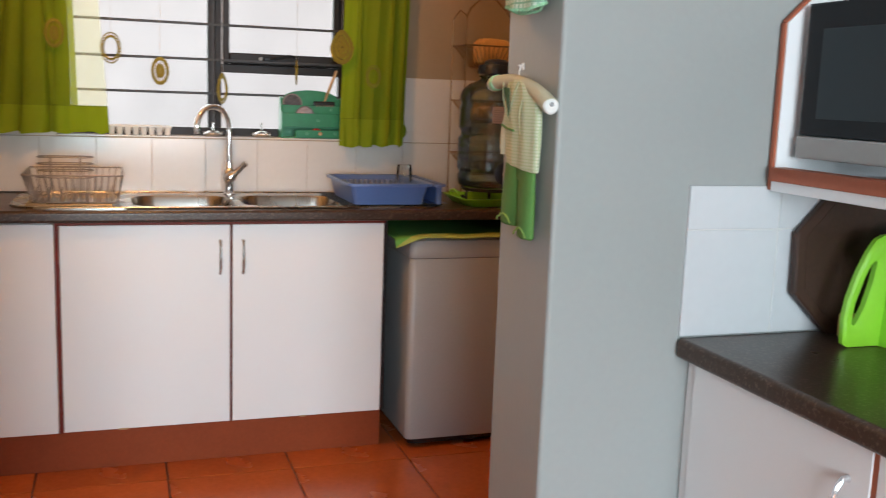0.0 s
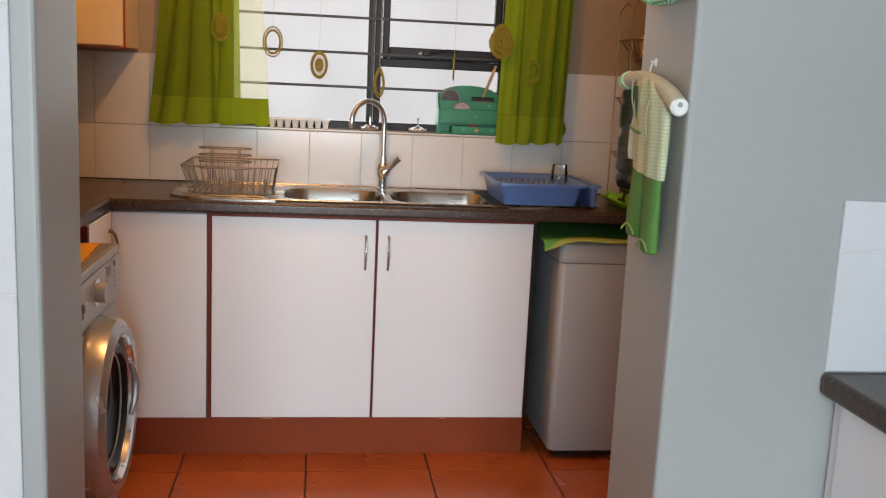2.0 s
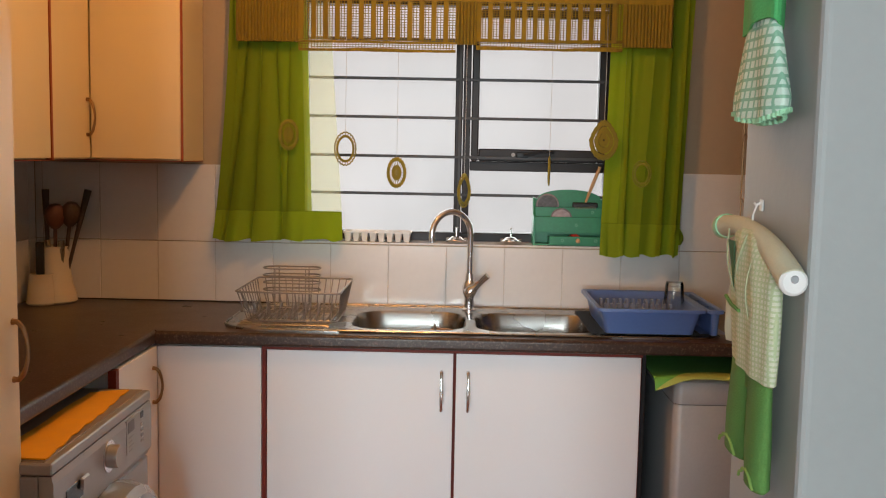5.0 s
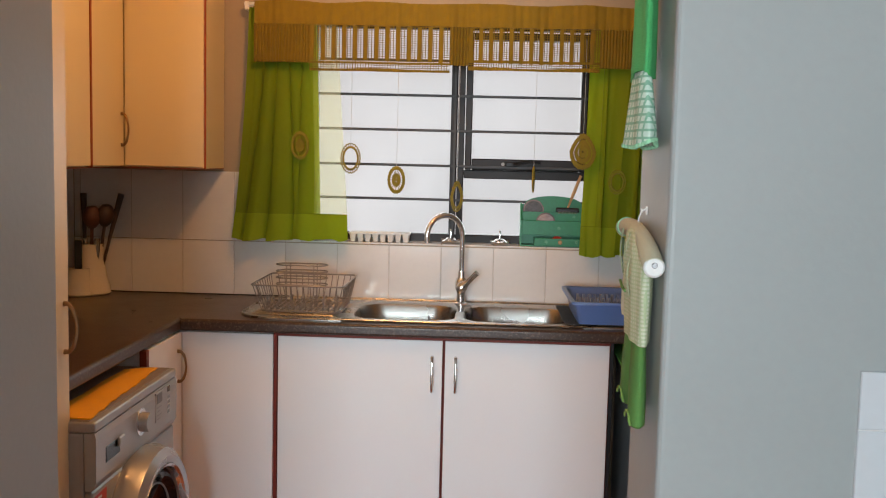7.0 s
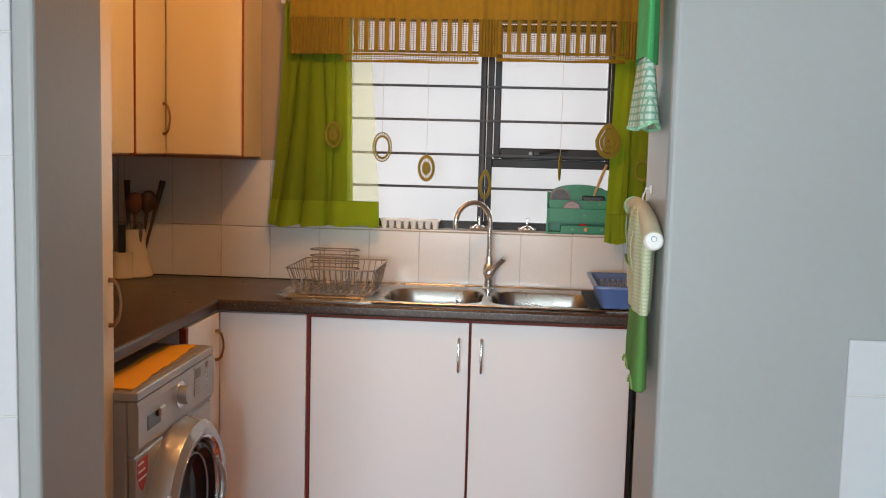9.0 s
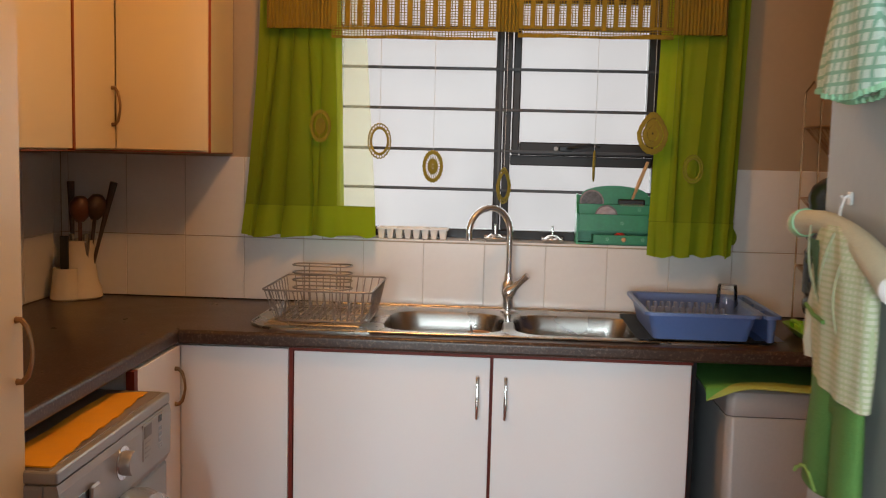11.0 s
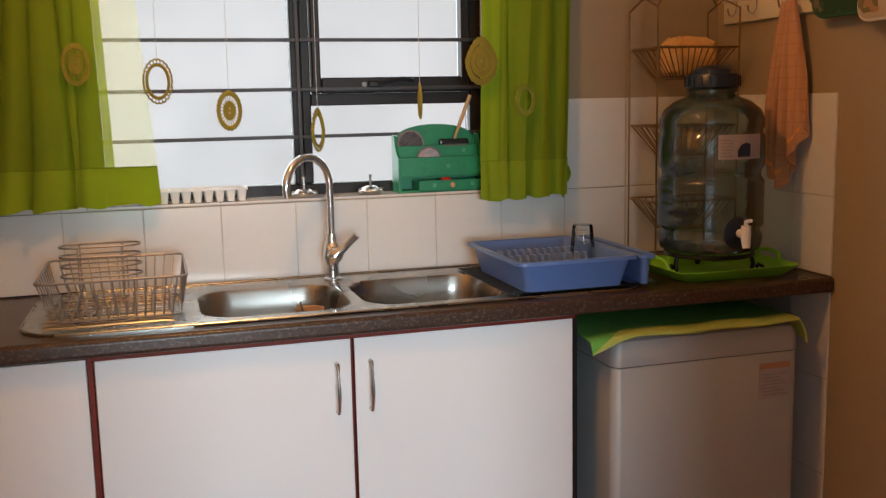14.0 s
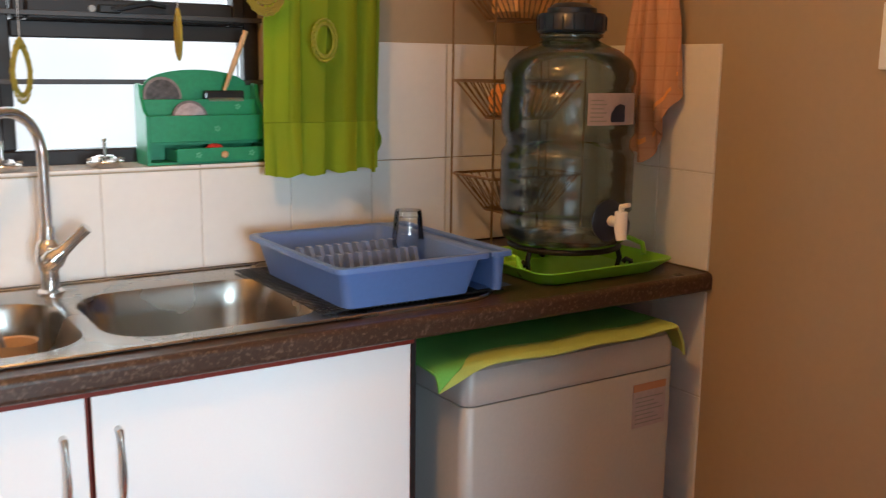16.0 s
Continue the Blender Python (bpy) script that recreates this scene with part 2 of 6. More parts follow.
M_wood = mat("dark_wood", (0.055, 0.026, 0.016), 0.5, var=0.25, scale=14, fine=90, bump=0.15)
M_board = mat("very_dark_wood", (0.045, 0.018, 0.010), 0.5, var=0.3, scale=14, fine=90, bump=0.2)
# silver lid's orange reflection mixed into a brown-grey base colour
M_lidtop = mat("silver_lid_brown_reflection", (0.22, 0.18, 0.15), 0.45, var=0.2, scale=9, bump=0.1, dirt=0.3)
M_limecrochet = mat("lime_crochet", (0.24, 0.25, 0.02), 0.95, var=0.15, scale=40, bump=0.7)
M_rubber = mat("black_rubber", (0.012, 0.012, 0.013), 0.5, var=0.1, bump=0.05)
M_lwood = mat("pale_wood", (0.48, 0.30, 0.15), 0.5, var=0.15, scale=18, bump=0.12)
M_gold = mat("yellow_cloth", (0.78, 0.36, 0.008), 0.9, var=0.12, scale=16, fine=400, bump=0.4)
M_green = mat("painted_green_wood", (0.018, 0.22, 0.095), 0.42, var=0.2, scale=22, fine=120, bump=0.15, dirt=0.3)
M_red = mat("red_plastic", (0.50, 0.03, 0.03), 0.4)
M_orange = mat("orange_paper", (0.75, 0.32, 0.08), 0.7, var=0.15, scale=20, bump=0.2)
M_heading = mat("dull_orange_print", (0.42, 0.22, 0.13), 0.6)
M_crochet = mat("mustard_crochet", (0.26, 0.205, 0.022), 0.95, var=0.2, scale=40, fine=500, bump=0.8)
M_crochetval = mat("ochre_crochet", (0.205, 0.135, 0.006), 0.95, var=0.22, scale=30, fine=500, bump=0.9)
M_thread = mat("white_thread", (0.5, 0.5, 0.5), 0.9)
M_sticker = mat("printed_label", (0.38, 0.34, 0.38), 0.5, var=0.1, scale=60, bump=0.0)
M_stickerblue = mat("label_blue", (0.008, 0.02, 0.06), 0.5, var=0.1)
M_grey = mat("grey_plastic", (0.25, 0.25, 0.25), 0.4)
M_gum = mat("green_trouser_cloth", (0.085, 0.205, 0.045), 0.95, var=0.15, scale=30, fine=400, bump=0.6)
M_trim = mat("pale_green_trim", (0.36, 0.40, 0.25), 0.95, var=0.15, scale=60, bump=0.6)
M_cufftrim = mat("light_green_frill", (0.22, 0.38, 0.09), 0.95, var=0.15, scale=60, bump=0.6)
M_handle = mat("worn_chrome", (0.55, 0.54, 0.53), 0.20, 0.9, var=0.08, scale=30, bump=0.0)
M_seam = mat("grey_seam", (0.16, 0.155, 0.15), 0.5)
M_cord = mat("cream_cloth", (0.53, 0.53, 0.39), 0.95, var=0.1, scale=30, fine=400, bump=0.6)
M_photo = mat("printed_coaster", (0.16, 0.13, 0.13), 0.5, var=0.6, scale=50, bump=0.05)


def worktop_mat():
    m = mat("speckled_brown_laminate", (0.048, 0.027, 0.019), 0.30, spec=0.38, var=0.25, scale=10, fine=200, bump=0.06)
    N, L = m.node_tree.nodes, m.node_tree.links
    p = N["Principled BSDF"]
    src = p.inputs["Base Color"].links[0].from_socket
    tc = N.new("ShaderNodeTexCoord")
    n = N.new("ShaderNodeTexNoise")
    n.inputs["Scale"].default_value, n.inputs["Detail"].default_value, n.inputs["Roughness"].default_value = 130, 6, 0.7
    L.new(tc.outputs["Object"], n.inputs["Vector"])
    r = N.new("ShaderNodeMapRange")
    r.inputs["From Min"].default_value, r.inputs["From Max"].default_value = 0.52, 0.66
    L.new(n.outputs["Fac"], r.inputs["Value"])
    mx = N.new("ShaderNodeMix")
    mx.data_type = "RGBA"
    mx.inputs[7].default_value = (0.135, 0.095, 0.072, 1)
    L.new(r.outputs[0], mx.inputs[0])
    L.new(src, mx.inputs[6])
    L.new(mx.outputs[2], p.inputs["Base Color"])
    return m


M_top = worktop_mat()


def cloth_mat(name, color, through_w, trans, fine=700):
    """Sheer cloth: part of the light goes straight through between the threads."""
    m = mat(name, color, 0.95, var=0.1, scale=8, fine=fine, bump=0.25)
    N, L = m.node_tree.nodes, m.node_tree.links
    p, o = N["Principled BSDF"], N["Material Output"]
    src = p.inputs["Base Color"].links[0].from_socket
    t, tr, a, b = N.new("ShaderNodeBsdfTranslucent"), N.new("ShaderNodeBsdfTransparent"), N.new("ShaderNodeMixShader"), N.new("ShaderNodeMixShader")
    L.new(src, t.inputs["Color"])
    tr.inputs["Color"].default_value = (0.98, 0.99, 0.91, 1)
    a.inputs[0].default_value, b.inputs[0].default_value = trans, through_w
    L.new(p.outputs[0], a.inputs[1])
    L.new(t.outputs[0], a.inputs[2])
    L.new(a.outputs[0], b.inputs[1])
    L.new(tr.outputs[0], b.inputs[2])
    L.new(b.outputs[0], o.inputs["Surface"])
    return m


# sheer and half-sheer: paler copies of lime_voile, window backlight put into their colour
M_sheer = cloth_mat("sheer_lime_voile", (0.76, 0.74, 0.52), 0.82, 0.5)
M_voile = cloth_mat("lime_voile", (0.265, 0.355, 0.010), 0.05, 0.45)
# brighter copy of lime_voile for hems and edge, window light in its colour
M_brightvoile = cloth_mat("brightened_lime_voile", (0.33, 0.435, 0.014), 0.02, 0.46)
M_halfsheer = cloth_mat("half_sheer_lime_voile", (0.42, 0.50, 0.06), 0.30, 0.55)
M_darkprint = mat("dark_printed_coaster", (0.06, 0.055, 0.06), 0.35, var=0.8, scale=60, bump=0.02)
# olive crochet with the shade on the curtain ring darkened into its colour
M_olive = mat("dimmed_olive_crochet", (0.22, 0.19, 0.012), 0.95, var=0.2, scale=40, fine=500, bump=0.8)


def glass_mat(name, color, rough=0.0, ior=1.45):
    m = bpy.data.materials.new(name)
    m.use_nodes = True
    p = m.node_tree.nodes["Principled BSDF"]
    p.inputs["Base Color"].default_value = (*color, 1)
    p.inputs["Roughness"].default_value, p.inputs["Transmission Weight"].default_value, p.inputs["IOR"].default_value = rough, 1, ior
    return m


M_glass = glass_mat("clear_glass", (0.97, 0.98, 0.97))


def thin_glass(name, tint, gloss=0.12, rough=0.03, haze=0.0, haze_color=(0.3, 0.36, 0.33)):
    """A thin shell: light goes straight through with a tint, with a glossy skin over it."""
    m = bpy.data.materials.new(name)
    m.use_nodes = True
    N, L = m.node_tree.nodes, m.node_tree.links
    N.remove(N["Principled BSDF"])
    tr, gl, mx, fr = N.new("ShaderNodeBsdfTransparent"), N.new("ShaderNodeBsdfGlossy"), N.new("ShaderNodeMixShader"), N.new("ShaderNodeFresnel")
    tr.inputs[0].default_value = (*tint, 1)
    gl.inputs["Roughness"].default_value = rough
    fr.inputs[0].default_value = 1.45
    mu = N.new("ShaderNodeMath")
    mu.operation, mu.inputs[1].default_value = "ADD", gloss
    mu.use_clamp = True
    L.new(fr.outputs[0], mu.inputs[0])
    L.new(mu.outputs[0], mx.inputs[0])
    body = tr.outputs[0]
    if haze:
        df, mh = N.new("ShaderNodeBsdfTranslucent"), N.new("ShaderNodeMixShader")
        dd, md = N.new("ShaderNodeBsdfDiffuse"), N.new("ShaderNodeMixShader")
        df.inputs[0].default_value = dd.inputs[0].default_value = (*haze_color, 1)
        md.inputs[0].default_value, mh.inputs[0].default_value = 0.5, haze
        L.new(df.outputs[0], md.inputs[1])
        L.new(dd.outputs[0], md.inputs[2])
        L.new(tr.outputs[0], mh.inputs[1])
        L.new(md.outputs[0], mh.inputs[2])
        body = mh.outputs[0]
    L.new(body, mx.inputs[1])
    L.new(gl.outputs[0], mx.inputs[2])
    L.new(mx.outputs[0], N["Material Output"].inputs[0])
    return m


M_bottle = thin_glass("blue_grey_polycarbonate", (0.60, 0.70, 0.70), 0.05, 0.06, 0.17, (0.18, 0.24, 0.25))
M_pane = thin_glass("window_glass", (0.97, 0.98, 0.98), 0.0, 0.42)
M_tumbler = thin_glass("tumbler_glass", (0.97, 0.98, 0.98), 0.02, 0.05)


def glow(name, color, strength):
    m = bpy.data.materials.new(name)
    m.use_nodes = True
    N, L = m.node_tree.nodes, m.node_tree.links
    e = N.new("ShaderNodeEmission")
    tc, n, r = N.new("ShaderNodeTexCoord"), N.new("ShaderNodeTexNoise"), N.new("ShaderNodeMapRange")
    n.inputs["Scale"].default_value, n.inputs["Detail"].default_value = 0.6, 3
    L.new(tc.outputs["Object"], n.inputs["Vector"])
    r.inputs["From Min"].default_value, r.inputs["From Max"].default_value = 0.3, 0.7
    r.inputs["To Min"].default_value, r.inputs["To Max"].default_value = strength * 0.80, strength * 1.16
    L.new(n.outputs["Fac"], r.inputs["Value"])
    L.new(r.outputs[0], e.inputs[1])
    e.inputs[0].default_value = (*color, 1)
    L.new(e.outputs[0], N["Material Output"].inputs[0])
    return m


def checks(name, base, line, freq, width=0.25, axes=("Y", "Z")):
    """Gingham check of two thread directions, at real size, on cloth."""
    m = mat(name, base, 0.95, var=0.08, scale=20, fine=500, bump=0.5)
    N, L = m.node_tree.nodes, m.node_tree.links
    p = N["Principled BSDF"]
    src = p.inputs["Base Color"].links[0].from_socket
    tc, sp = N.new("ShaderNodeTexCoord"), N.new("ShaderNodeSeparateXYZ")
    L.new(tc.outputs["Object"], sp.inputs[0])
    outs = []
    for ax in axes:
        mu, fr, lt = N.new("ShaderNodeMath"), N.new("ShaderNodeMath"), N.new("ShaderNodeMath")
        mu.operation, mu.inputs[1].default_value = "MULTIPLY", freq
        fr.operation = "FRACT"
        lt.operation, lt.inputs[1].default_value = "LESS_THAN", width
        L.new(sp.outputs[ax], mu.inputs[0])
        L.new(mu.outputs[0], fr.inputs[0])
        L.new(fr.outputs[0], lt.inputs[0])
        outs.append(lt.outputs[0])
    s = N.new("ShaderNodeMath")
    s.operation, s.use_clamp = "MAXIMUM", True
    L.new(outs[0], s.inputs[0])
    L.new(outs[-1], s.inputs[1])
    mx = N.new("ShaderNodeMix")
    mx.data_type = "RGBA"
    mx.inputs[7].default_value = (*line, 1)
    L.new(s.outputs[0], mx.inputs[0])
    L.new(src, mx.inputs[6])
    L.new(mx.outputs[2], p.inputs["Base Color"])
    return m


M_peach = checks("peach_towel_check", (0.50, 0.27, 0.15), (0.47, 0.235, 0.125), 34, 0.12)
M_mintedge = mat("mint_crochet", (0.30, 0.58, 0.36), 0.95, var=0.15, scale=40, bump=0.6)
M_gingham = checks("green_white_check_cloth", (0.60, 0.62, 0.47), (0.43, 0.50, 0.30), 165, 0.42)
M_mint = checks("mint_white_check_cloth", (0.56, 0.70, 0.60), (0.24, 0.46, 0.32), 88, 0.32)


def print_mat(name, c1_, c2_, c3_, s):
    m = mat(name, c1_, 0.9, var=0.15, scale=20, fine=300, bump=0.4)
    N, L = m.node_tree.nodes, m.node_tree.links
    p = N["Principled BSDF"]
    src = p.inputs["Base Color"].links[0].from_socket
    tc = N.new("ShaderNodeTexCoord")
    for c_, sc, lo in ((c2_, s, 0.54), (c3_, s * 1.4, 0.62)):
        n = N.new("ShaderNodeTexNoise")
        n.inputs["Scale"].default_value, n.inputs["Detail"].default_value = sc, 1
        L.new(tc.outputs["Object"], n.inputs["Vector"])
        r = N.new("ShaderNodeMapRange")
        r.inputs["From Min"].default_value, r.inputs["From Max"].default_value = lo, lo + 0.02
        L.new(n.outputs["Fac"], r.inputs["Value"])
        mx = N.new("ShaderNodeMix")
        mx.data_type = "RGBA"
        mx.inputs[7].default_value = (*c_, 1)
        L.new(r.outputs[0], mx.inputs[0])
        L.new(src, mx.inputs[6])
        src = mx.outputs[2]
    L.new(src, p.inputs["Base Color"])
    return m


M_mintpaint = mat("mint_paint", (0.12, 0.36, 0.22), 0.6, var=0.15, bump=0.05)
M_pinkish = mat("faded_print", (0.36, 0.29, 0.30), 0.5, var=0.45, scale=45, bump=0.02)
M_orange2 = mat("pale_orange_bag", (0.72, 0.42, 0.16), 0.6, var=0.15, scale=25, bump=0.3)
M_brownbowl = mat("dark_brown_glaze", (0.06, 0.022, 0.014), 0.25, var=0.1, bump=0.03)
M_wood2 = mat("reddish_wood", (0.11, 0.036, 0.018), 0.5, var=0.2, scale=18, bump=0.15)
M_towelgreen = mat("green_terry", (0.13, 0.42, 0.085), 0.95, var=0.15, scale=15, fine=350, bump=0.7)
M_towelyellow = mat("yellow_green_terry", (0.37, 0.48, 0.12), 0.95, var=0.12, scale=15, fine=350, bump=0.7)
M_railpaint = mat("cream_rail_paint", (0.66, 0.60, 0.48), 0.45, var=0.05, bump=0.05)
M_leafprint = print_mat("leaf_print_cloth", (0.018, 0.055, 0.022), (0.045, 0.085, 0.03), (0.16, 0.12, 0.075), 20)
M_paleprint = print_mat("flower_print_cloth", (0.42, 0.34, 0.22), (0.16, 0.13, 0.06), (0.36, 0.20, 0.10), 16)
M_dkgreen = mat("dark_green_piping", (0.025, 0.10, 0.035), 0.8)
M_bodice = mat("bright_green_knit", (0.07, 0.38, 0.12), 0.95, var=0.15, scale=30, fine=300, bump=0.7)
M_mwdark = mat("black_oven_glass", (0.012, 0.013, 0.016), 0.16, var=0.05, bump=0.0, spec=0.25)
M_mwwin = mat("oven_window_mesh", (0.03, 0.04, 0.047), 0.35, var=0.05, bump=0.0, spec=0.25)
M_doorglass = mat("door_glass", (0.012, 0.012, 0.015), 0.06, var=0.05, bump=0.0, coat=0.0, spec=0.12)

# ---- large structure ----
XL, XR, YW, YP0, YP1, H = -1.480, 1.284, 0.556, -1.76, -1.51, 2.55
PL, PR = -0.618, 0.374
Y_BACK, DX0, DX1 = -7.5, -2.6, 2.4


def structure(name, bm, material, label=""):
    return part(name, bm, material, None, label, kind="structure")


bm = nb()
box(bm, DX0 - 0.2, Y_BACK - 0.2, -0.12, DX1 + 0.2, 0.9, -0.006)
floor_base = structure("floor", bm, M_fgrout, "terracotta tiled floor with dark grout")
bm = nb()
box(bm, DX0 - 0.2, Y_BACK - 0.2, H, DX1 + 0.2, 0.9, H + 0.12)
structure("ceiling", bm, M_ceil, "plain white plastered ceiling")
WX0, WX1, WZ0, WZ1 = -0.58, 0.55, 1.118, 1.99
bm = nb()
box(bm, XL - 0.2, YW, 0, WX0, YW + 0.24, H)
box(bm, WX1, YW, 0, XR + 0.2, YW + 0.24, H)
box(bm, WX0, YW, 0, WX1, YW + 0.24, WZ0)
box(bm, WX0, YW, WZ1, WX1, YW + 0.24, H)
wall_window = structure("wall_north", bm, M_wall, "painted plaster wall round the kitchen window")
bm = nb()
box(bm, XL - 0.2, YP1, 0, XL, YW, H)
wall_left = structure("wall_west", bm, M_wall, "painted plaster wall behind the worktop")
bm = nb()
box(bm, XR, YP1, 0, XR + 0.2, YW, H)
wall_right = structure("wall_east", bm, M_wall, "painted plaster wall beside the washing machine")
bm = nb()
for x0, x1 in ((DX0, PL), (PR, DX1)):
    box(bm, x0, YP0, 0, x1, YP1, H - 0.002, 0.011, 4)
pier = structure("wall_partition", bm, M_wall2, "pale grey partition wall either side of a wide opening")
for p in pier.data.polygons:
    p.use_smooth = False
bm = nb()
box(bm, PL, YP0, 2.25, PR, YP1, H - 0.002)
structure("lintel", bm, M_wall2, "pale grey plaster over the wide opening")
bm = nb()
box(bm, DX0 - 0.2, Y_BACK, 0, DX0, YP0 - 0.001, H)
structure("wall_dining_west", bm, M_wall2, "pale grey dining room wall")
bm = nb()
box(bm, DX1, Y_BACK, 0, DX1 + 0.2, YP0 - 0.001, H)
structure("wall_dining_east", bm, M_wall2, "pale grey dining room wall")
bm = nb()
box(bm, DX0, Y_BACK - 0.2, 0, -2.2, Y_BACK, H)
box(bm, 0.6, Y_BACK - 0.2, 0, DX1, Y_BACK, H)
box(bm, -2.2, Y_BACK - 0.2, 0, 0.6, Y_BACK, 0.7)
box(bm, -2.2, Y_BACK - 0.2, 2.2, 0.6, Y_BACK, H)
structure("wall_dining_south", bm, M_wall2, "pale grey dining room wall with a window opening")
bm = nb()
box(bm, -60, 0.9, -0.3, 60, 90, -0.13)
structure("ground", bm, M_fgrout, "dark paved yard outside the window")
bm = nb()
box(bm, -6, 4.0, -0.13, 6, 4.1, 8)
structure("backdrop", bm, glow("bright_hazy_sky", (1.0, 0.92, 0.935), SKY_B), "bright overcast white beyond the window")

# window
def window():
    w = thing("window_1", ((WX0 + WX1) / 2, 0.69, WZ0), "dark bronze aluminium kitchen window with burglar bars", "window")
    w["kind"] = "structure"
    y0, y1 = 0.675, 0.725
    bm = nb()
    box(bm, WX0, y0, WZ0, WX0 + 0.035, y1, WZ1, 0.003)
    box(bm, WX1 - 0.035, y0, WZ0, WX1, y1, WZ1, 0.003)
    box(bm, WX0 + 0.036, y0, WZ0, WX1 - 0.036, y1, 1.155, 0.003)
    box(bm, WX0 + 0.036, y0, WZ1 - 0.035, WX1 - 0.036, y1, WZ1, 0.003)
    box(bm, -0.018, y0 - 0.004, 1.156, 0.007, y1, WZ1 - 0.036, 0.003)
    box(bm, 0.010, y0, 1.156, 0.036, y1, WZ1 - 0.036, 0.003)
    box(bm, 0.037, y0 + 0.002, 1.378, WX1 - 0.036, y1, 1.412, 0.003)
    part("window_frame", bm, M_frame, w)
    sash = part("window_sash", (lambda b: (box(b, 0.040, y0 - 0.012, 1.4125, 0.066, y1 - 0.02, 1.945, 0.004), box(b, WX1 - 0.062, y0 - 0.012, 1.4125, WX1 - 0.036, y1 - 0.02, 1.945, 0.004), box(b, 0.067, y0 - 0.012, 1.4125, WX1 - 0.063, y1 - 0.02, 1.457, 0.004), box(b, 0.067, y0 - 0.012, 1.915, WX1 - 0.063, y1 - 0.02, 1.945, 0.004), b)[-1])(nb()), M_frame, w, "dark bronze top-hung opening sash")
    bm = nb()
    box(bm, 0.20, y0 - 0.030, 1.428, 0.245, y0 - 0.013, 1.446, 0.003)
    tube(bm, [(0.222, y0 - 0.024, 1.437), (0.25, y0 - 0.034, 1.44), (0.30, y0 - 0.034, 1.452), (0.335, y0 - 0.030, 1.447)], 0.006, 6)
    part("handle", bm, M_blackmetal, sash, "black window catch")
    bm = nb()
    lathe(bm, [(0, 0), (0.007, 0), (0.007, 0.006), (0, 0.006)], (0, 0, 0), 12, pose(0.19, y0 - 0.013, 1.437, 90))
    part("catch", bm, M_grey, sash, "small bright metal catch button")
    for nm, a, b, c, d in (("pane", WX0 + 0.036, 1.157, -0.019, WZ1 - 0.037), ("pane", 0.037, 1.157, WX1 - 0.037, 1.377), ("pane", 0.067, 1.458, WX1 - 0.064, 1.914)):
        bm = nb()
        box(bm, a, 0.698, b, c, 0.702, d)
        g = part(nm, bm, M_pane, w, "clear window glass")
        g.visible_shadow = False
    for k, z in enumerate((1.292, 1.425, 1.562, 1.697, 1.832)):
        bm = nb()
        box(bm, WX0, 0.652, z - 0.005, WX1, 0.661, z + 0.005, 0.001)
        part("bar", bm, M_bar, w, "black horizontal burglar bar")
    bm = nb()
    box(bm, -0.006, 0.648, 1.12, 0.004, 0.6515, 1.989, 0.001)
    part("upright_bar", bm, M_bar, w, "black upright strap of the burglar bars")
    return w


window()


# ---- fitted units ----
def slab_door(bm, axis, a0, a1, z0, z1, face, thick=0.016, sign=-1):
    """A door leaf. axis 'x': it runs along x and faces -y at face; axis 'y': it runs along y and faces +x at face."""
    if axis == "x":
        box(bm, a0, face, z0, a1, face + thick, z1, 0.0015)
    else:
        box(bm, face - thick, a0, z0, face, a1, z1, 0.0015)
    return bm


ZB, ZT = 0.148, 0.862
c = thing("sink_base_cabinet", (0, 0.3, 0), "white sink base cabinet with dark red-brown edging and bow handles", "kitchen cabinet", "base cabinets")
bm = nb()
box(bm, -0.562, 0.018, ZB, -0.546, 0.54, 0.70)
box(bm, 0.530, 0.018, ZB, 0.546, 0.54, 0.70)
box(bm, -0.545, 0.018, ZB, 0.529, 0.54, ZB + 0.016)
box(bm, -0.545, 0.520, ZB + 0.017, 0.529, 0.54, 0.70)
box(bm, -0.545, 0.018, 0.8, -0.021, 0.034, ZT)
box(bm, 0.021, 0.018, 0.8, 0.529, 0.034, ZT)
box(bm, -0.020, 0.018, ZB + 0.017, 0.020, 0.034, ZT)
part("body", bm, M_edge, c, "dark red-brown edged carcass")
for a, b, hx in ((-0.554, -0.003, -0.038), (0.003, 0.546, 0.040)):
    d = part("door", slab_door(nb(), "x", a + 0.0015, b - 0.0015, ZB + 0.0015, ZT - 0.008, 0.0), M_door, c, "white melamine door")
    bm = nb()
    box(bm, a, 0.002, ZB, b, 0.0165, ZB + 0.0012)
    box(bm, a, 0.002, ZB + 0.0014, a + 0.0012, 0.0165, ZT - 0.003)
    box(bm, b - 0.0012, 0.002, ZB + 0.0014, b, 0.0165, ZT - 0.003)
    part("edging", bm, M_edge, d, "red-brown door edging")
    part("handle", blade_handle(nb(), (hx, 0, 0.798), (hx, 0, 0.685), (0, -0.026, 0)), M_handle, d, "chrome bow handle", smooth=True)
bm = nb()
box(bm, -0.5665, 0.0, ZB, -0.556, 0.016, ZT)
part("filler", bm, M_edge, c, "dark red-brown upright filler strip")
bm = nb()
# shade of the gap beside the washing machine put into the panel's colour
box(bm, 0.548, 0.006, ZB, 0.560, 0.545, ZT, 0.001)
part("end_panel", bm, M_dark, c, "end panel coloured near-black for the shade of the gap")

bm = nb()
box(bm, -0.5665, -0.006, ZT - 0.0065, 0.548, 0.0155, ZT + 0.0025, 0.001)
part("rail", bm, M_edge, c, "dark red-brown strip under the worktop")
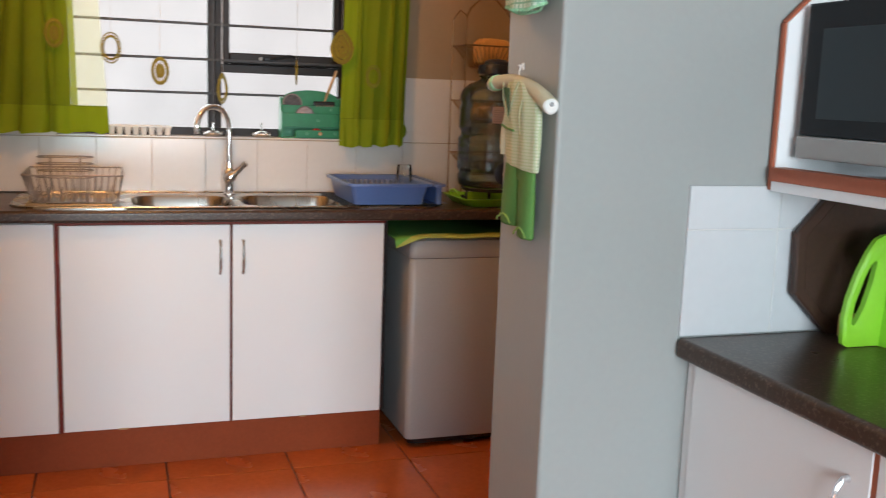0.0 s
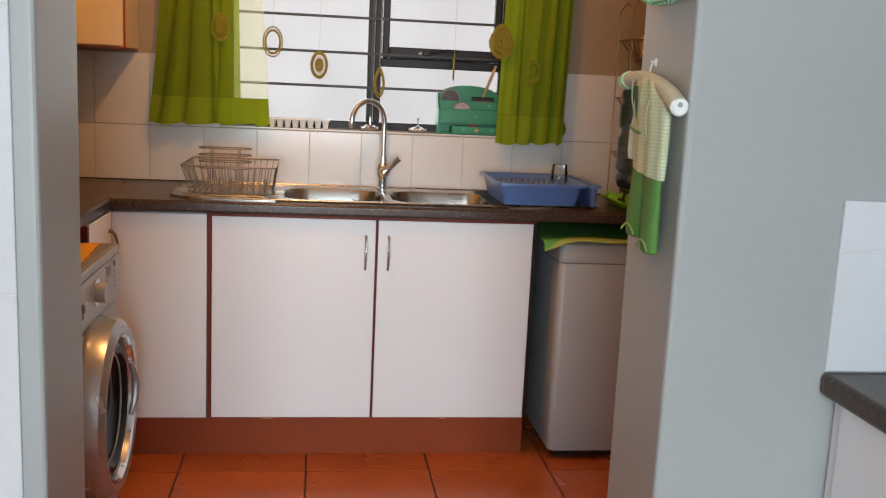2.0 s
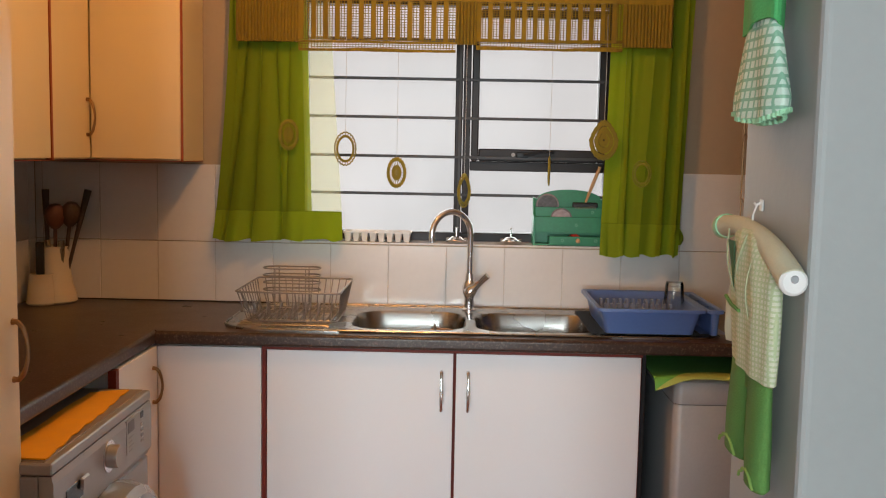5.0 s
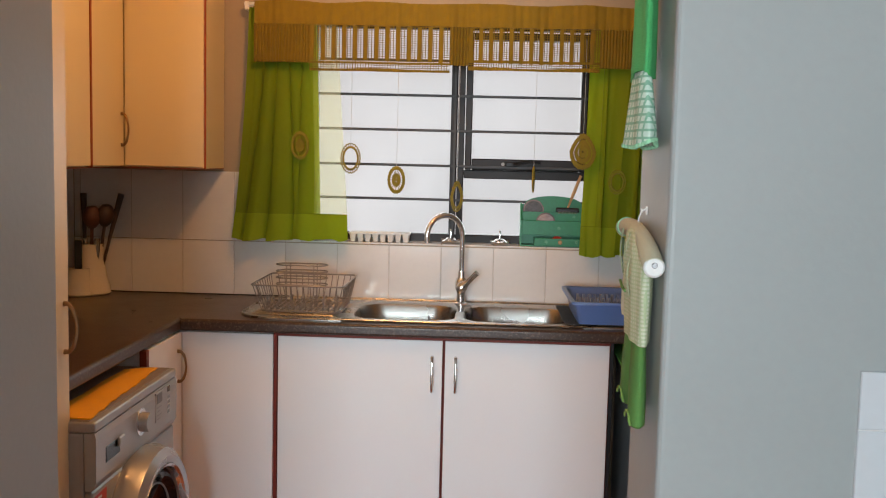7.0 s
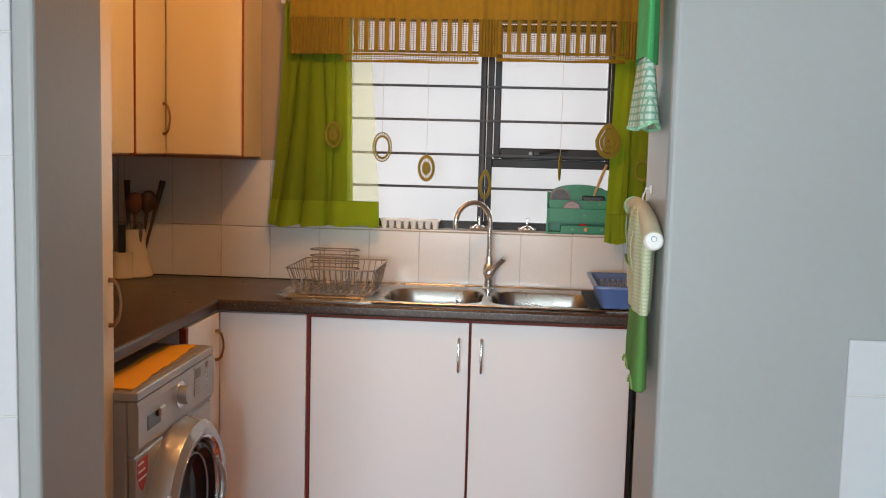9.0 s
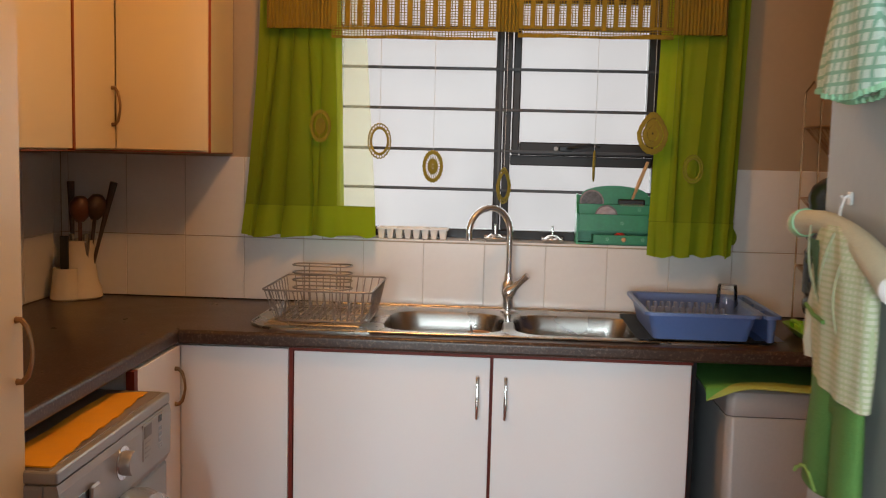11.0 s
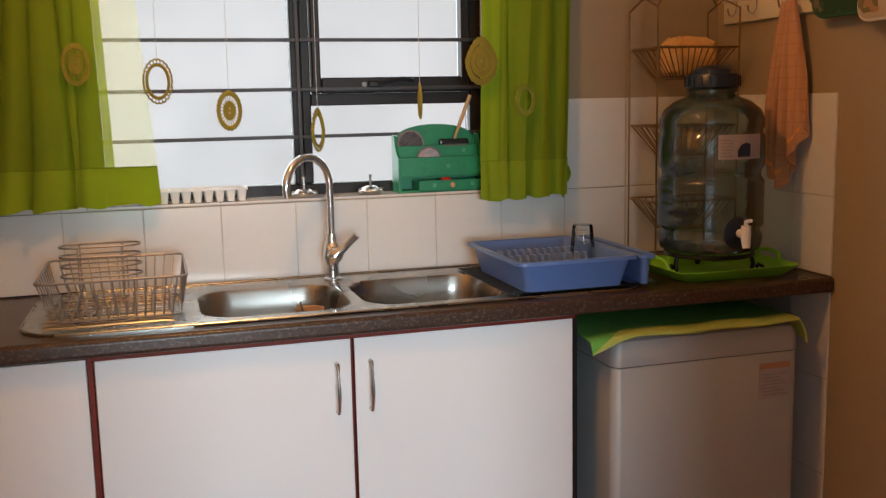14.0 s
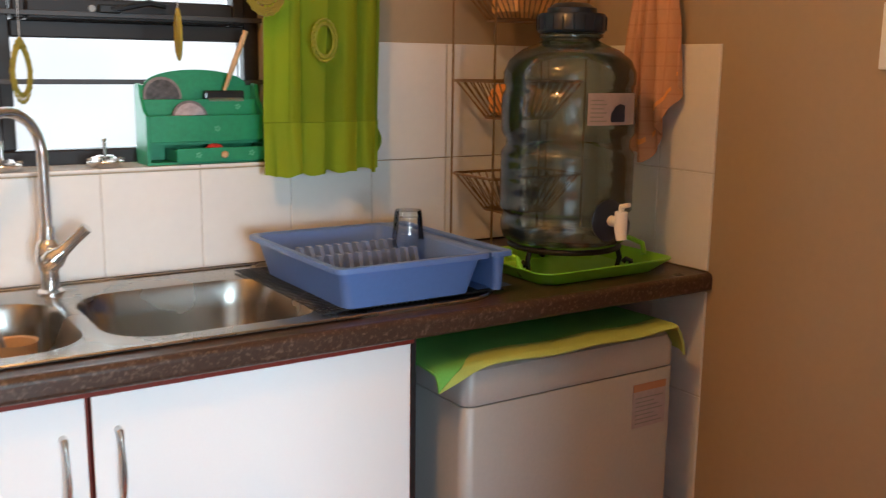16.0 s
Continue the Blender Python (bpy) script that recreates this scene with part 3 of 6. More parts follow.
for x, w_ in ((-0.38, 0.035), (0.245, 0.022)):
    bm = nb()
    box(bm, x, -0.0014, ZB - 0.002, x + w_, -0.0002, ZB + 0.004)
    part("chip", bm, M_lwood, c, "small pale chip in the door edge")

c = thing("corner_base_cabinet", (-1.15, 0.25, 0), "white corner base cabinet with a folding door and dark handle", "kitchen cabinet", "base cabinets")
bm = nb()
box(bm, -1.47, 0.018, ZB, -0.58, 0.54, ZT - 0.002)
box(bm, -1.47, -0.335, ZB, -0.894, 0.017, ZT - 0.002)
part("body", bm, M_door, c)
d = part("door", slab_door(nb(), "x", -0.876, -0.569, ZB, ZT - 0.003, 0.0), M_door, c, "white melamine door leaf")
d = part("door", slab_door(nb(), "y", -0.325, -0.003, ZB, ZT - 0.003, -0.876), M_door, c, "white melamine door leaf")
part("handle", bow_handle(nb(), (-0.876, -0.045, 0.80), (-0.876, -0.045, 0.70), (0.028, 0, 0)), M_copperwire, d, "aged brass bow handle", smooth=True)
bm = nb()
box(bm, -0.894, -0.350, 0.0, -0.873, -0.328, ZT)
part("filler", bm, M_edge, c, "dark red-brown upright filler strip")
bm = nb()
box(bm, -0.90, 0.04, 0, 0.556, 0.055, ZB - 0.001)
box(bm, -0.95, -0.34, 0, -0.935, 0.039, ZB - 0.001)
structure("plinth", bm, M_plinth, "terracotta painted plinth under the base cabinets")

# worktop
wt = thing("worktop", (0, 0.28, 0.865), "speckled dark brown laminate L-shaped worktop with rounded front edge", "worktop")
z0, z1 = 0.865, 0.905
bm = nb()
BX0, BX1, BY0, BY1 = -0.335, 0.450, 0.075, 0.425
def front_run(bm, a0, a1, axis, f):
    """A rounded nosing along x (axis 'x', front at f, towards -y) or along y (front at f, towards +x)."""
    prof = [(0.0, 0.0)]
    n = 8
    pts = [(0.024, 0.0), (0.024, 0.04)] + [(0.012 - 0.012 * math.sin(math.pi / 2 * k / n), 0.04 - 0.012 * (1 - math.cos(math.pi / 2 * k / n))) for k in range(n + 1)] + [(0.012 - 0.012 * math.cos(math.pi / 2 * k / n), 0.010 - 0.010 * math.sin(math.pi / 2 * k / n)) for k in range(n + 1)]
    if axis == "x":
        prism(bm, [(f + p, z0 + q) for p, q in pts], "x", a0, a1)
    else:
        prism(bm, [(f - p, z0 + q) for p, q in pts], "y", a0, a1)
box(bm, -0.900, -0.0015, z0, XR - 0.004, BY0, z1)
box(bm, -0.900, BY0, z0, BX0, BY1, z1)
box(bm, BX1, BY0, z0, XR - 0.004, BY1, z1)
box(bm, -0.900, BY1, z0, XR - 0.004, YW - 0.007, z1)
for ya, yb in ((-0.935, -0.0015), (-0.0015, BY0), (BY0, BY1), (BY1, YW - 0.007)):
    box(bm, XL + 0.007, ya, z0, -0.900, yb, z1)
bmesh.ops.remove_doubles(bm, verts=bm.verts, dist=0.0002)
part("slab", bm, M_top, wt)
bm = nb()
front_run(bm, -0.876, XR - 0.004, "x", -0.022)
part("nosing", bm, M_top, wt, "rounded front edge")
bm = nb()
front_run(bm, -0.935, -0.002, "y", -0.876)
part("nosing", bm, M_top, wt, "rounded front edge")
bm = nb()
box(bm, XL + 0.008, YW - 0.0125, z1 + 0.0003, XR - 0.007, YW - 0.0075, z1 + 0.004)
part("sealant", bm, M_frame, wt, "dark line of sealant along the tiles")

# sink
sk = thing("sink", (0.04, 0.28, 0.905), "brushed stainless steel double-bowl sink with drainers", "sink")
def ring_rect(x0, y0, x1, y1, n=24):
    """Points round a rectangle, n a side, starting so that they pair with rrect()."""
    cx, cy, hx, hy = (x0 + x1) / 2, (y0 + y1) / 2, (x1 - x0) / 2, (y1 - y0) / 2
    return rrect(cx, cy, hx, hy, 0.0005, 6)
zt = 0.9085
SY0, SY1 = 0.022, 0.528
bm = nb()
def bowl_cell(bm, x0, x1, bx0, bx1, by0, by1):
    cx, cy = (bx0 + bx1) / 2, (by0 + by1) / 2
    hx, hy = (bx1 - bx0) / 2, (by1 - by0) / 2
    rings = [[(x, y, zt) for x, y in ring_rect(x0, SY0, x1, SY1)]]
    rings.append([(x, y, zt) for x, y in rrect(cx, cy, hx + 0.010, hy + 0.010, 0.095)])
    rings.append([(x, y, zt - 0.0015) for x, y in rrect(cx, cy, hx + 0.004, hy + 0.004, 0.09)])
    for dz, ins in ((0.010, 0.0), (0.05, 0.006), (0.10, 0.012), (0.130, 0.022), (0.147, 0.045), (0.153, 0.09)):
        rings.append([(x, y, zt - dz) for x, y in rrect(cx, cy, hx - ins, hy - ins, max(0.03, 0.085 - ins * 0.4))])
    rings.append([(x, y, zt - 0.156) for x, y in rrect(cx, cy, 0.04, 0.04, 0.04)])
    loft(bm, rings, False, True)
bowl_cell(bm, -0.345, 0.046, -0.320, 0.028, 0.085, 0.415)
bowl_cell(bm, 0.046, 0.460, 0.064, 0.436, 0.085, 0.415)
def end_plate(bm, xa, xb, sgn):
    pts = []
    r = 0.13
    cx = xb - sgn * r
    for k in range(13):
        a = -math.pi / 2 + math.pi * k / 12
        yc = SY0 + r if k <= 6 else SY1 - r
        pts.append((cx + sgn * r * math.cos(a), yc + r * math.sin(a)))
    pts = [(xa, SY0)] + pts + [(xa, SY1)]
    prism(bm, pts, "z", zt - 0.0033, zt)
end_plate(bm, -0.345, -0.712, -1)
end_plate(bm, 0.460, 0.800, 1)
part("basin", bm, M_steel, sk, smooth=True)
bm = nb()
pts = [(x, y, zt + 0.0012) for x, y in [(-0.582, SY0 + 0.004), (0.67, SY0 + 0.004)] + [(0.67 + 0.126 * math.cos(a), (SY0 + 0.13 if a < 0 else SY1 - 0.13) + 0.126 * math.sin(a)) for a in [math.pi * (k / 12 - 0.5) for k in range(13)]] + [(-0.582 - 0.126 * math.cos(a), (SY1 - 0.13 if a > 0 else SY0 + 0.13) + 0.126 * math.sin(a)) for a in [math.pi * (0.5 - k / 12) for k in range(13)]]]
tube(bm, pts, 0.0026, 6, True)
part("rim", bm, M_steel, sk, "raised rolled rim", smooth=True)
for k in range(9):
    y = 0.09 + 0.042 * k
    for a, b in ((-0.66, -0.385), (0.495, 0.74)):
        bm = nb()
        tube(bm, [(a, y, zt - 0.001), (a + 0.01, y, zt + 0.0012), (b - 0.01, y, zt + 0.0012), (b, y, zt - 0.001)], 0.0045, 6)
        part("drainer_rib", bm, M_steel, sk, smooth=True)
for cx in (-0.146, 0.25):
    bm = nb()
    lathe(bm, [(0, -0.1555), (0.034, -0.1555), (0.038, -0.1525), (0.040, -0.1550), (0.040, -0.157)], (cx, 0.25, zt), 24)
    part("waste", bm, M_chrome, sk, "round chrome waste", smooth=True)

# tap
tp = thing("kitchen_tap", (0.043, 0.462, 0.909), "chrome swan-neck mixer tap with a single side lever", "tap")
bm = nb()
lathe(bm, [(0, 0), (0.024, 0), (0.024, 0.004), (0.017, 0.009), (0.0165, 0.040), (0.019, 0.050), (0.0235, 0.060), (0.0245, 0.078), (0.021, 0.094), (0.0145, 0.102), (0.0135, 0.125), (0, 0.125)], (0.043, 0.462, 0.909), 28)
part("body", bm, M_chrome, tp, smooth=True)
bm = nb()
pts = [(0.043, 0.462, 1.02)] + [(0.043, 0.462, 1.02 + 0.02 * k) for k in range(1, 7)]
R = 0.080
dx, dy = -0.80, -0.60
for k in range(0, 17):
    a = math.pi * k / 16 * 1.08
    s = R - R * math.cos(a)
    pts.append((0.043 + dx * s, 0.462 + dy * s * 0.9, 1.165 + R * math.sin(a)))
part("spout", tube(bm, pts, 0.0105, 12), M_chrome, tp, smooth=True)
bm = nb()
tube(bm, [(0.040, 0.446, 0.970), (0.050, 0.438, 0.980), (0.062, 0.431, 0.992), (0.084, 0.419, 1.016), (0.102, 0.410, 1.035)], [0.019, 0.021, 0.0125, 0.0105, 0.0115], 14)
part("lever", bm, M_chrome, tp, "chrome side lever", smooth=True)

# ---- upper and tall units ----
UB, UT = 1.397, 2.30
c = thing("wall_cabinet_corner", (-1.2, 0.4, UB), "cream corner wall cabinet with folding door and brass handle", "kitchen cabinet", "wall cabinets")
bm = nb()
box(bm, XL + 0.003, 0.322, UB, -0.902, YW - 0.009, UT)
box(bm, XL + 0.003, 0.0165, UB, -1.200, 0.321, UT)
box(bm, -0.900, 0.306, UB, -0.884, YW - 0.009, UT)
part("body", bm, M_cream, c)
d = part("door", slab_door(nb(), "x", -1.180, -0.892, UB + 0.004, UT, 0.304), M_cream, c, "cream melamine door leaf")
d = part("door", slab_door(nb(), "y", 0.020, 0.300, UB + 0.004, UT, -1.181), M_cream, c, "cream melamine door leaf")
part("handle", bow_handle(nb(), (-1.181, 0.275, 1.585), (-1.181, 0.275, 1.475), (0.026, 0, 0)), M_copperwire, d, "aged brass bow handle", smooth=True)
bm = nb()
box(bm, -0.8905, 0.303, UB, -0.883, 0.3055, UT)
box(bm, -1.197, 0.303, UB - 0.003, -0.884, YW - 0.01, UB - 0.0005)
box(bm, XL + 0.004, 0.0165, UB - 0.003, -1.1975, YW - 0.01, UB - 0.0005)
box(bm, -1.196, 0.006, UB, -1.179, 0.017, UT)
part("edging", bm, M_edge2, c, "red-brown edging strip")
c = thing("wall_cabinet", (-1.33, -0.45, UB), "cream wall cabinet with red-brown edging", "kitchen cabinet", "wall cabinets")
bm = nb()
box(bm, XL + 0.003, -0.932, UB, -1.200, 0.005, UT)
part("body", bm, M_cream, c)
for a, b in ((-0.930, -0.467), (-0.464, 0.003)):
    part("door", slab_door(nb(), "y", a, b, UB + 0.004, UT, -1.181), M_cream, c, "cream melamine door leaf")
bm = nb()
box(bm, XL + 0.004, -0.932, UB - 0.003, -1.182, 0.005, UB - 0.0005)
part("edging", bm, M_edge2, c, "red-brown edging strip")
c = thing("tall_cabinet", (-1.16, -1.22, 0), "cream full-height larder cabinet with aged brass bow handle", "kitchen cabinet")
bm = nb()
box(bm, XL + 0.003, YP1 + 0.003, 0.10, -0.868, -0.938, UT)
box(bm, XL + 0.003, YP1 + 0.003, 0, -0.91, -0.95, 0.0995)
part("body", bm, M_cream, c)
d = part("door", slab_door(nb(), "y", YP1 + 0.006, -0.937, 0.11, UT, -0.850), M_cream, c, "cream melamine door")
part("handle", bow_handle(nb(), (-0.850, -0.962, 1.098), (-0.850, -0.962, 0.985), (0.030, 0, 0)), M_copperwire, d, "aged brass bow handle", smooth=True)


# ---- washing machines ----
def front_loader():
    x0, x1, y0, y1, zt_ = -1.36, -0.784, -0.947, -0.343, 0.815
    w = thing("front_loading_washing_machine", ((x0 + x1) / 2, (y0 + y1) / 2, 0), "silver-grey front-loading washing machine with a round chrome-ringed door", "washing machine")
    bm = nb()
    box(bm, x0, y0, 0.015, x1 - 0.03, y1, zt_ - 0.0285, 0.008, 2)
    part("body", bm, M_silver, w)
    bm = nb()
    box(bm, x0, y0, zt_ - 0.0275, x1 - 0.002, y1, zt_ - 0.002, 0.007, 3)
    lid = part("top", bm, M_silver, w, "silver lid with a rounded front edge")
    # thin brown sheet over the silver lid carries the reflection as colour
    bm = nb()
    box(bm, x0 + 0.01, y0 + 0.008, zt_ - 0.006, x1 - 0.020, y1 - 0.008, zt_, 0.001)
    part("top_plate", bm, M_lidtop, lid, "silver lid top coloured brown-grey for its orange reflection")
    bm = nb()
    prism(bm, [(x1 - 0.029, 0.645), (x1 - 0.012, 0.645), (x1 - 0.001, 0.665), (x1, 0.77), (x1 - 0.004, zt_ - 0.029), (x1 - 0.029, zt_ - 0.029)], "y", y0 + 0.002, y1 - 0.002)
    p = part("control_panel", bm, M_silver, w, "silver control panel")
    cy, cz = (y0 + y1) / 2, 0.733
    def disc(bm, r0, h, y, z, seg=24):
        return lathe(bm, [(0, 0), (r0, 0), (r0, h * 0.8), (r0 * 0.93, h), (0, h)], (0, 0, 0), seg, pose(x1 - 0.001, y, z, 0, 90, 0))
    part("dial_ring", disc(nb(), 0.037, 0.004, cy, cz), M_chrome, p, "chrome dial ring", smooth=True)
    part("dial", disc(nb(), 0.027, 0.026, cy, cz), M_silver, p, "round silver dial", smooth=True)
    bm = nb()
    box(bm, x1 - 0.003, cy + 0.115, 0.696, x1 + 0.0012, cy + 0.245, 0.781, 0.001)
    part("display", bm, M_silver, p, "pale grey display panel")
    bm = nb()
    box(bm, x1 + 0.0013, cy + 0.122, 0.748, x1 + 0.0022, cy + 0.166, 0.776, 0.0003)
    part("screen", bm, M_seam, p, "small dark grey screen")
    bm = nb()
    box(bm, x1 + 0.0013, cy + 0.212, 0.762, x1 + 0.0024, cy + 0.232, 0.778, 0.0003)
    part("power_button", bm, M_dark, p, "small black power button")
    for k in range(4):
        bm = nb()
        box(bm, x1 + 0.0013, cy + 0.127, 0.702 + 0.011 * k, x1 + 0.002, cy + 0.150 + 0.01 * (k % 2), 0.705 + 0.011 * k)
        part("marking", bm, M_grey, p)
        bm = nb()
        box(bm, x1 + 0.0013, cy + 0.213, 0.700 + 0.014 * k, x1 + 0.0022, cy + 0.231, 0.7085 + 0.014 * k)
        part("button", bm, M_satin, p, "small pale button")
    bm = nb()
    box(bm, x1 - 0.003, y0 + 0.060, 0.697, x1 + 0.0012, y0 + 0.150, 0.737, 0.002)
    part("drawer_recess", bm, M_dark, p, "dark drawer grip")
    bm = nb()
    box(bm, x1 + 0.0013, y0 + 0.125, 0.716, x1 + 0.010, y0 + 0.165, 0.742, 0.004)
    part("drawer_grip", bm, M_silver, p, "silver drawer grip")
    # door
    zc = 0.412
    bm = nb()
    box(bm, x1 - 0.029, y0 + 0.002, 0.09, x1 - 0.010, y1 - 0.002, 0.642, 0.004)
    part("front_panel", bm, M_silver, w, "silver front panel")
    bm = nb()
    box(bm, x1 - 0.029, y0 + 0.002, 0.018, x1 - 0.014, y1 - 0.002, 0.088, 0.002)
    part("kickboard", bm, M_silver, w, "silver kick panel")
    mm = pose(x1 - 0.012, cy, zc, 0, 90, 0)
    d = part("door", lathe(nb(), [(0.190, 0.02), (0.192, 0.056), (0.202, 0.072), (0.222, 0.076), (0.242, 0.062), (0.253, 0.028), (0.252, 0.0), (0.225, 0.0), (0.190, 0.02)], (0, 0, 0), 48, mm), M_satin, w, "round silver porthole door ring", smooth=True)
    part("ring", lathe(nb(), [(0.1885, 0.058), (0.192, 0.069), (0.200, 0.0735), (0.199, 0.062), (0.1885, 0.058)], (0, 0, 0), 48, mm), M_chrome, d, "chrome inner ring", smooth=True)
    part("bowl_rim", tube(nb(), [mm @ Vector((0.146 * math.cos(2 * math.pi * k / 40), 0.146 * math.sin(2 * math.pi * k / 40), 0.0420)) for k in range(40)], 0.0028, 6, True), M_grey, d, "grey rim of the glass bowl", smooth=True)
    part("glass", lathe(nb(), [(0.1895, 0.030), (0.188, 0.050), (0.176, 0.056), (0.158, 0.050), (0.14, 0.034), (0.10, 0.022), (0.06, 0.018), (0, 0.016)], (0, 0, 0), 40, mm), M_doorglass, d, "dark glossy glass bowl", smooth=True)
    bm = nb()
    tube(bm, [(x1 + 0.054, cy + 0.165, zc + 0.08), (x1 + 0.061, cy + 0.190, zc + 0.04), (x1 + 0.062, cy + 0.198, zc), (x1 + 0.061, cy + 0.190, zc - 0.04), (x1 + 0.054, cy + 0.165, zc - 0.08)], [0.006, 0.012, 0.014, 0.012, 0.006], 10)
    part("handle", bm, M_silver, d, "silver moulded door handle", smooth=True)
    bm = nb()
    prism(bm, [(y0 + 0.014, 0.628), (y0 + 0.014, 0.585), (y0 + 0.030, 0.556), (y0 + 0.048, 0.542), (y0 + 0.066, 0.556), (y0 + 0.084, 0.588), (y0 + 0.086, 0.630)], "x", x1 - 0.0098, x1 - 0.009)
    part("sticker", bm, M_red, w, "red shield-shaped sticker")
    bm = nb()
    for k in range(3):
        box(bm, x1 - 0.0089, y0 + 0.020, 0.575 + k * 0.02, x1 - 0.0086, y0 + 0.075 - 0.01 * k, 0.581 + k * 0.02)
    part("sticker_text", bm, M_white, w, "white bars of unreadable print")
    for yy in (y0 + 0.04, y1 - 0.04):
        for xx in (x0 + 0.05, x1 - 0.08):
            bm = nb()
            lathe(bm, [(0, 0), (0.02, 0), (0.02, 0.016), (0, 0.016)], (xx, yy, 0), 12)
            part("foot", bm, M_dark, w, "black rubber foot")
    bm = nb()
    def g(u, v):
        wav = 0.002 * math.sin(u * 41) + 0.0012 * math.sin(u * 83)
        return (x1 - 0.135 + 0.113 * v + (wav if v > 0.9 else 0) - 0.025 * u * v, y0 + 0.006 + 0.54 * u + 0.012 * v + 0.012 * v * u, zt_ + 0.003 + 0.0015 * math.sin(u * 11 + v * 4))
    sheet(bm, g, 48, 8, 0.003)
    cl = solo("cleaning_cloth", (x1 - 0.09, (y0 + y1) / 2, zt_), bm, M_gold, "folded mustard-yellow cloth with wavy edge on the washing machine", "cloth")
    return w


def top_loader():
    x0, x1, y0, y1, h = 0.637, 1.170, -0.036, 0.50, 0.800
    w = thing("top_loading_washing_machine", ((x0 + x1) / 2, (y0 + y1) / 2, 0), "taupe-grey top-loading washing machine under the worktop with rounded corners", "washing machine")
    cx, cy, hx, hy = (x0 + x1) / 2, (y0 + y1) / 2, (x1 - x0) / 2, (y1 - y0) / 2
    def R(ins, z, r=0.024):
        return [(x, y, z) for x, y in rrect(cx, cy, hx - ins, hy - ins, r)]
    part("body", loft(nb(), [R(0.006, 0.035), R(0.002, 0.045), R(0.0, 0.2), R(0, 0.722), R(0.001, 0.7245)]), M_taupe, w, smooth=True)
    part("seam", loft(nb(), [R(0.004, 0.7246), R(0.004, 0.7275)]), M_seam, w, "grey seam under the top panel")
    part("top_panel", loft(nb(), [R(0.001, 0.7276), R(0.0, 0.732), R(0.001, 0.772), R(0.008, 0.790), R(0.022, 0.799), R(0.05, 0.801)]), M_taupe, w, "grey rounded top panel", smooth=True)
    part("base", loft(nb(), [R(0.02, 0.012), R(0.012, 0.0348)]), M_dark, w, "black base skirt")
    for sx in (-1, 1):
        for sy in (-1, 1):
            bm = nb()
            lathe(bm, [(0, 0), (0.022, 0), (0.022, 0.012), (0, 0.012)], (cx + sx * (hx - 0.07), cy + sy * (hy - 0.07), 0), 12)
            part("foot", bm, M_dark, w, "black rubber foot")
    bm = nb()
    box(bm, 1.050, y0 - 0.0012, 0.606, 1.142, y0 - 0.0002, 0.700)
    s = part("label", bm, M_sticker, w, "small white and orange notice label")
    bm = nb()
    box(bm, 1.0505, y0 - 0.0018, 0.684, 1.1415, y0 - 0.0013, 0.6995)
    part("heading", bm, M_heading, s, "dull orange heading band")
    bm = nb()
    for k in range(7):
        box(bm, 1.058, y0 - 0.0018, 0.614 + 0.009 * k, 1.134 - 0.012 * (k % 3), y0 - 0.0013, 0.6165 + 0.009 * k)
    part("print", bm, M_grey, s, "grey bars of unreadable print")
    return w


front_loader()
top_loader()

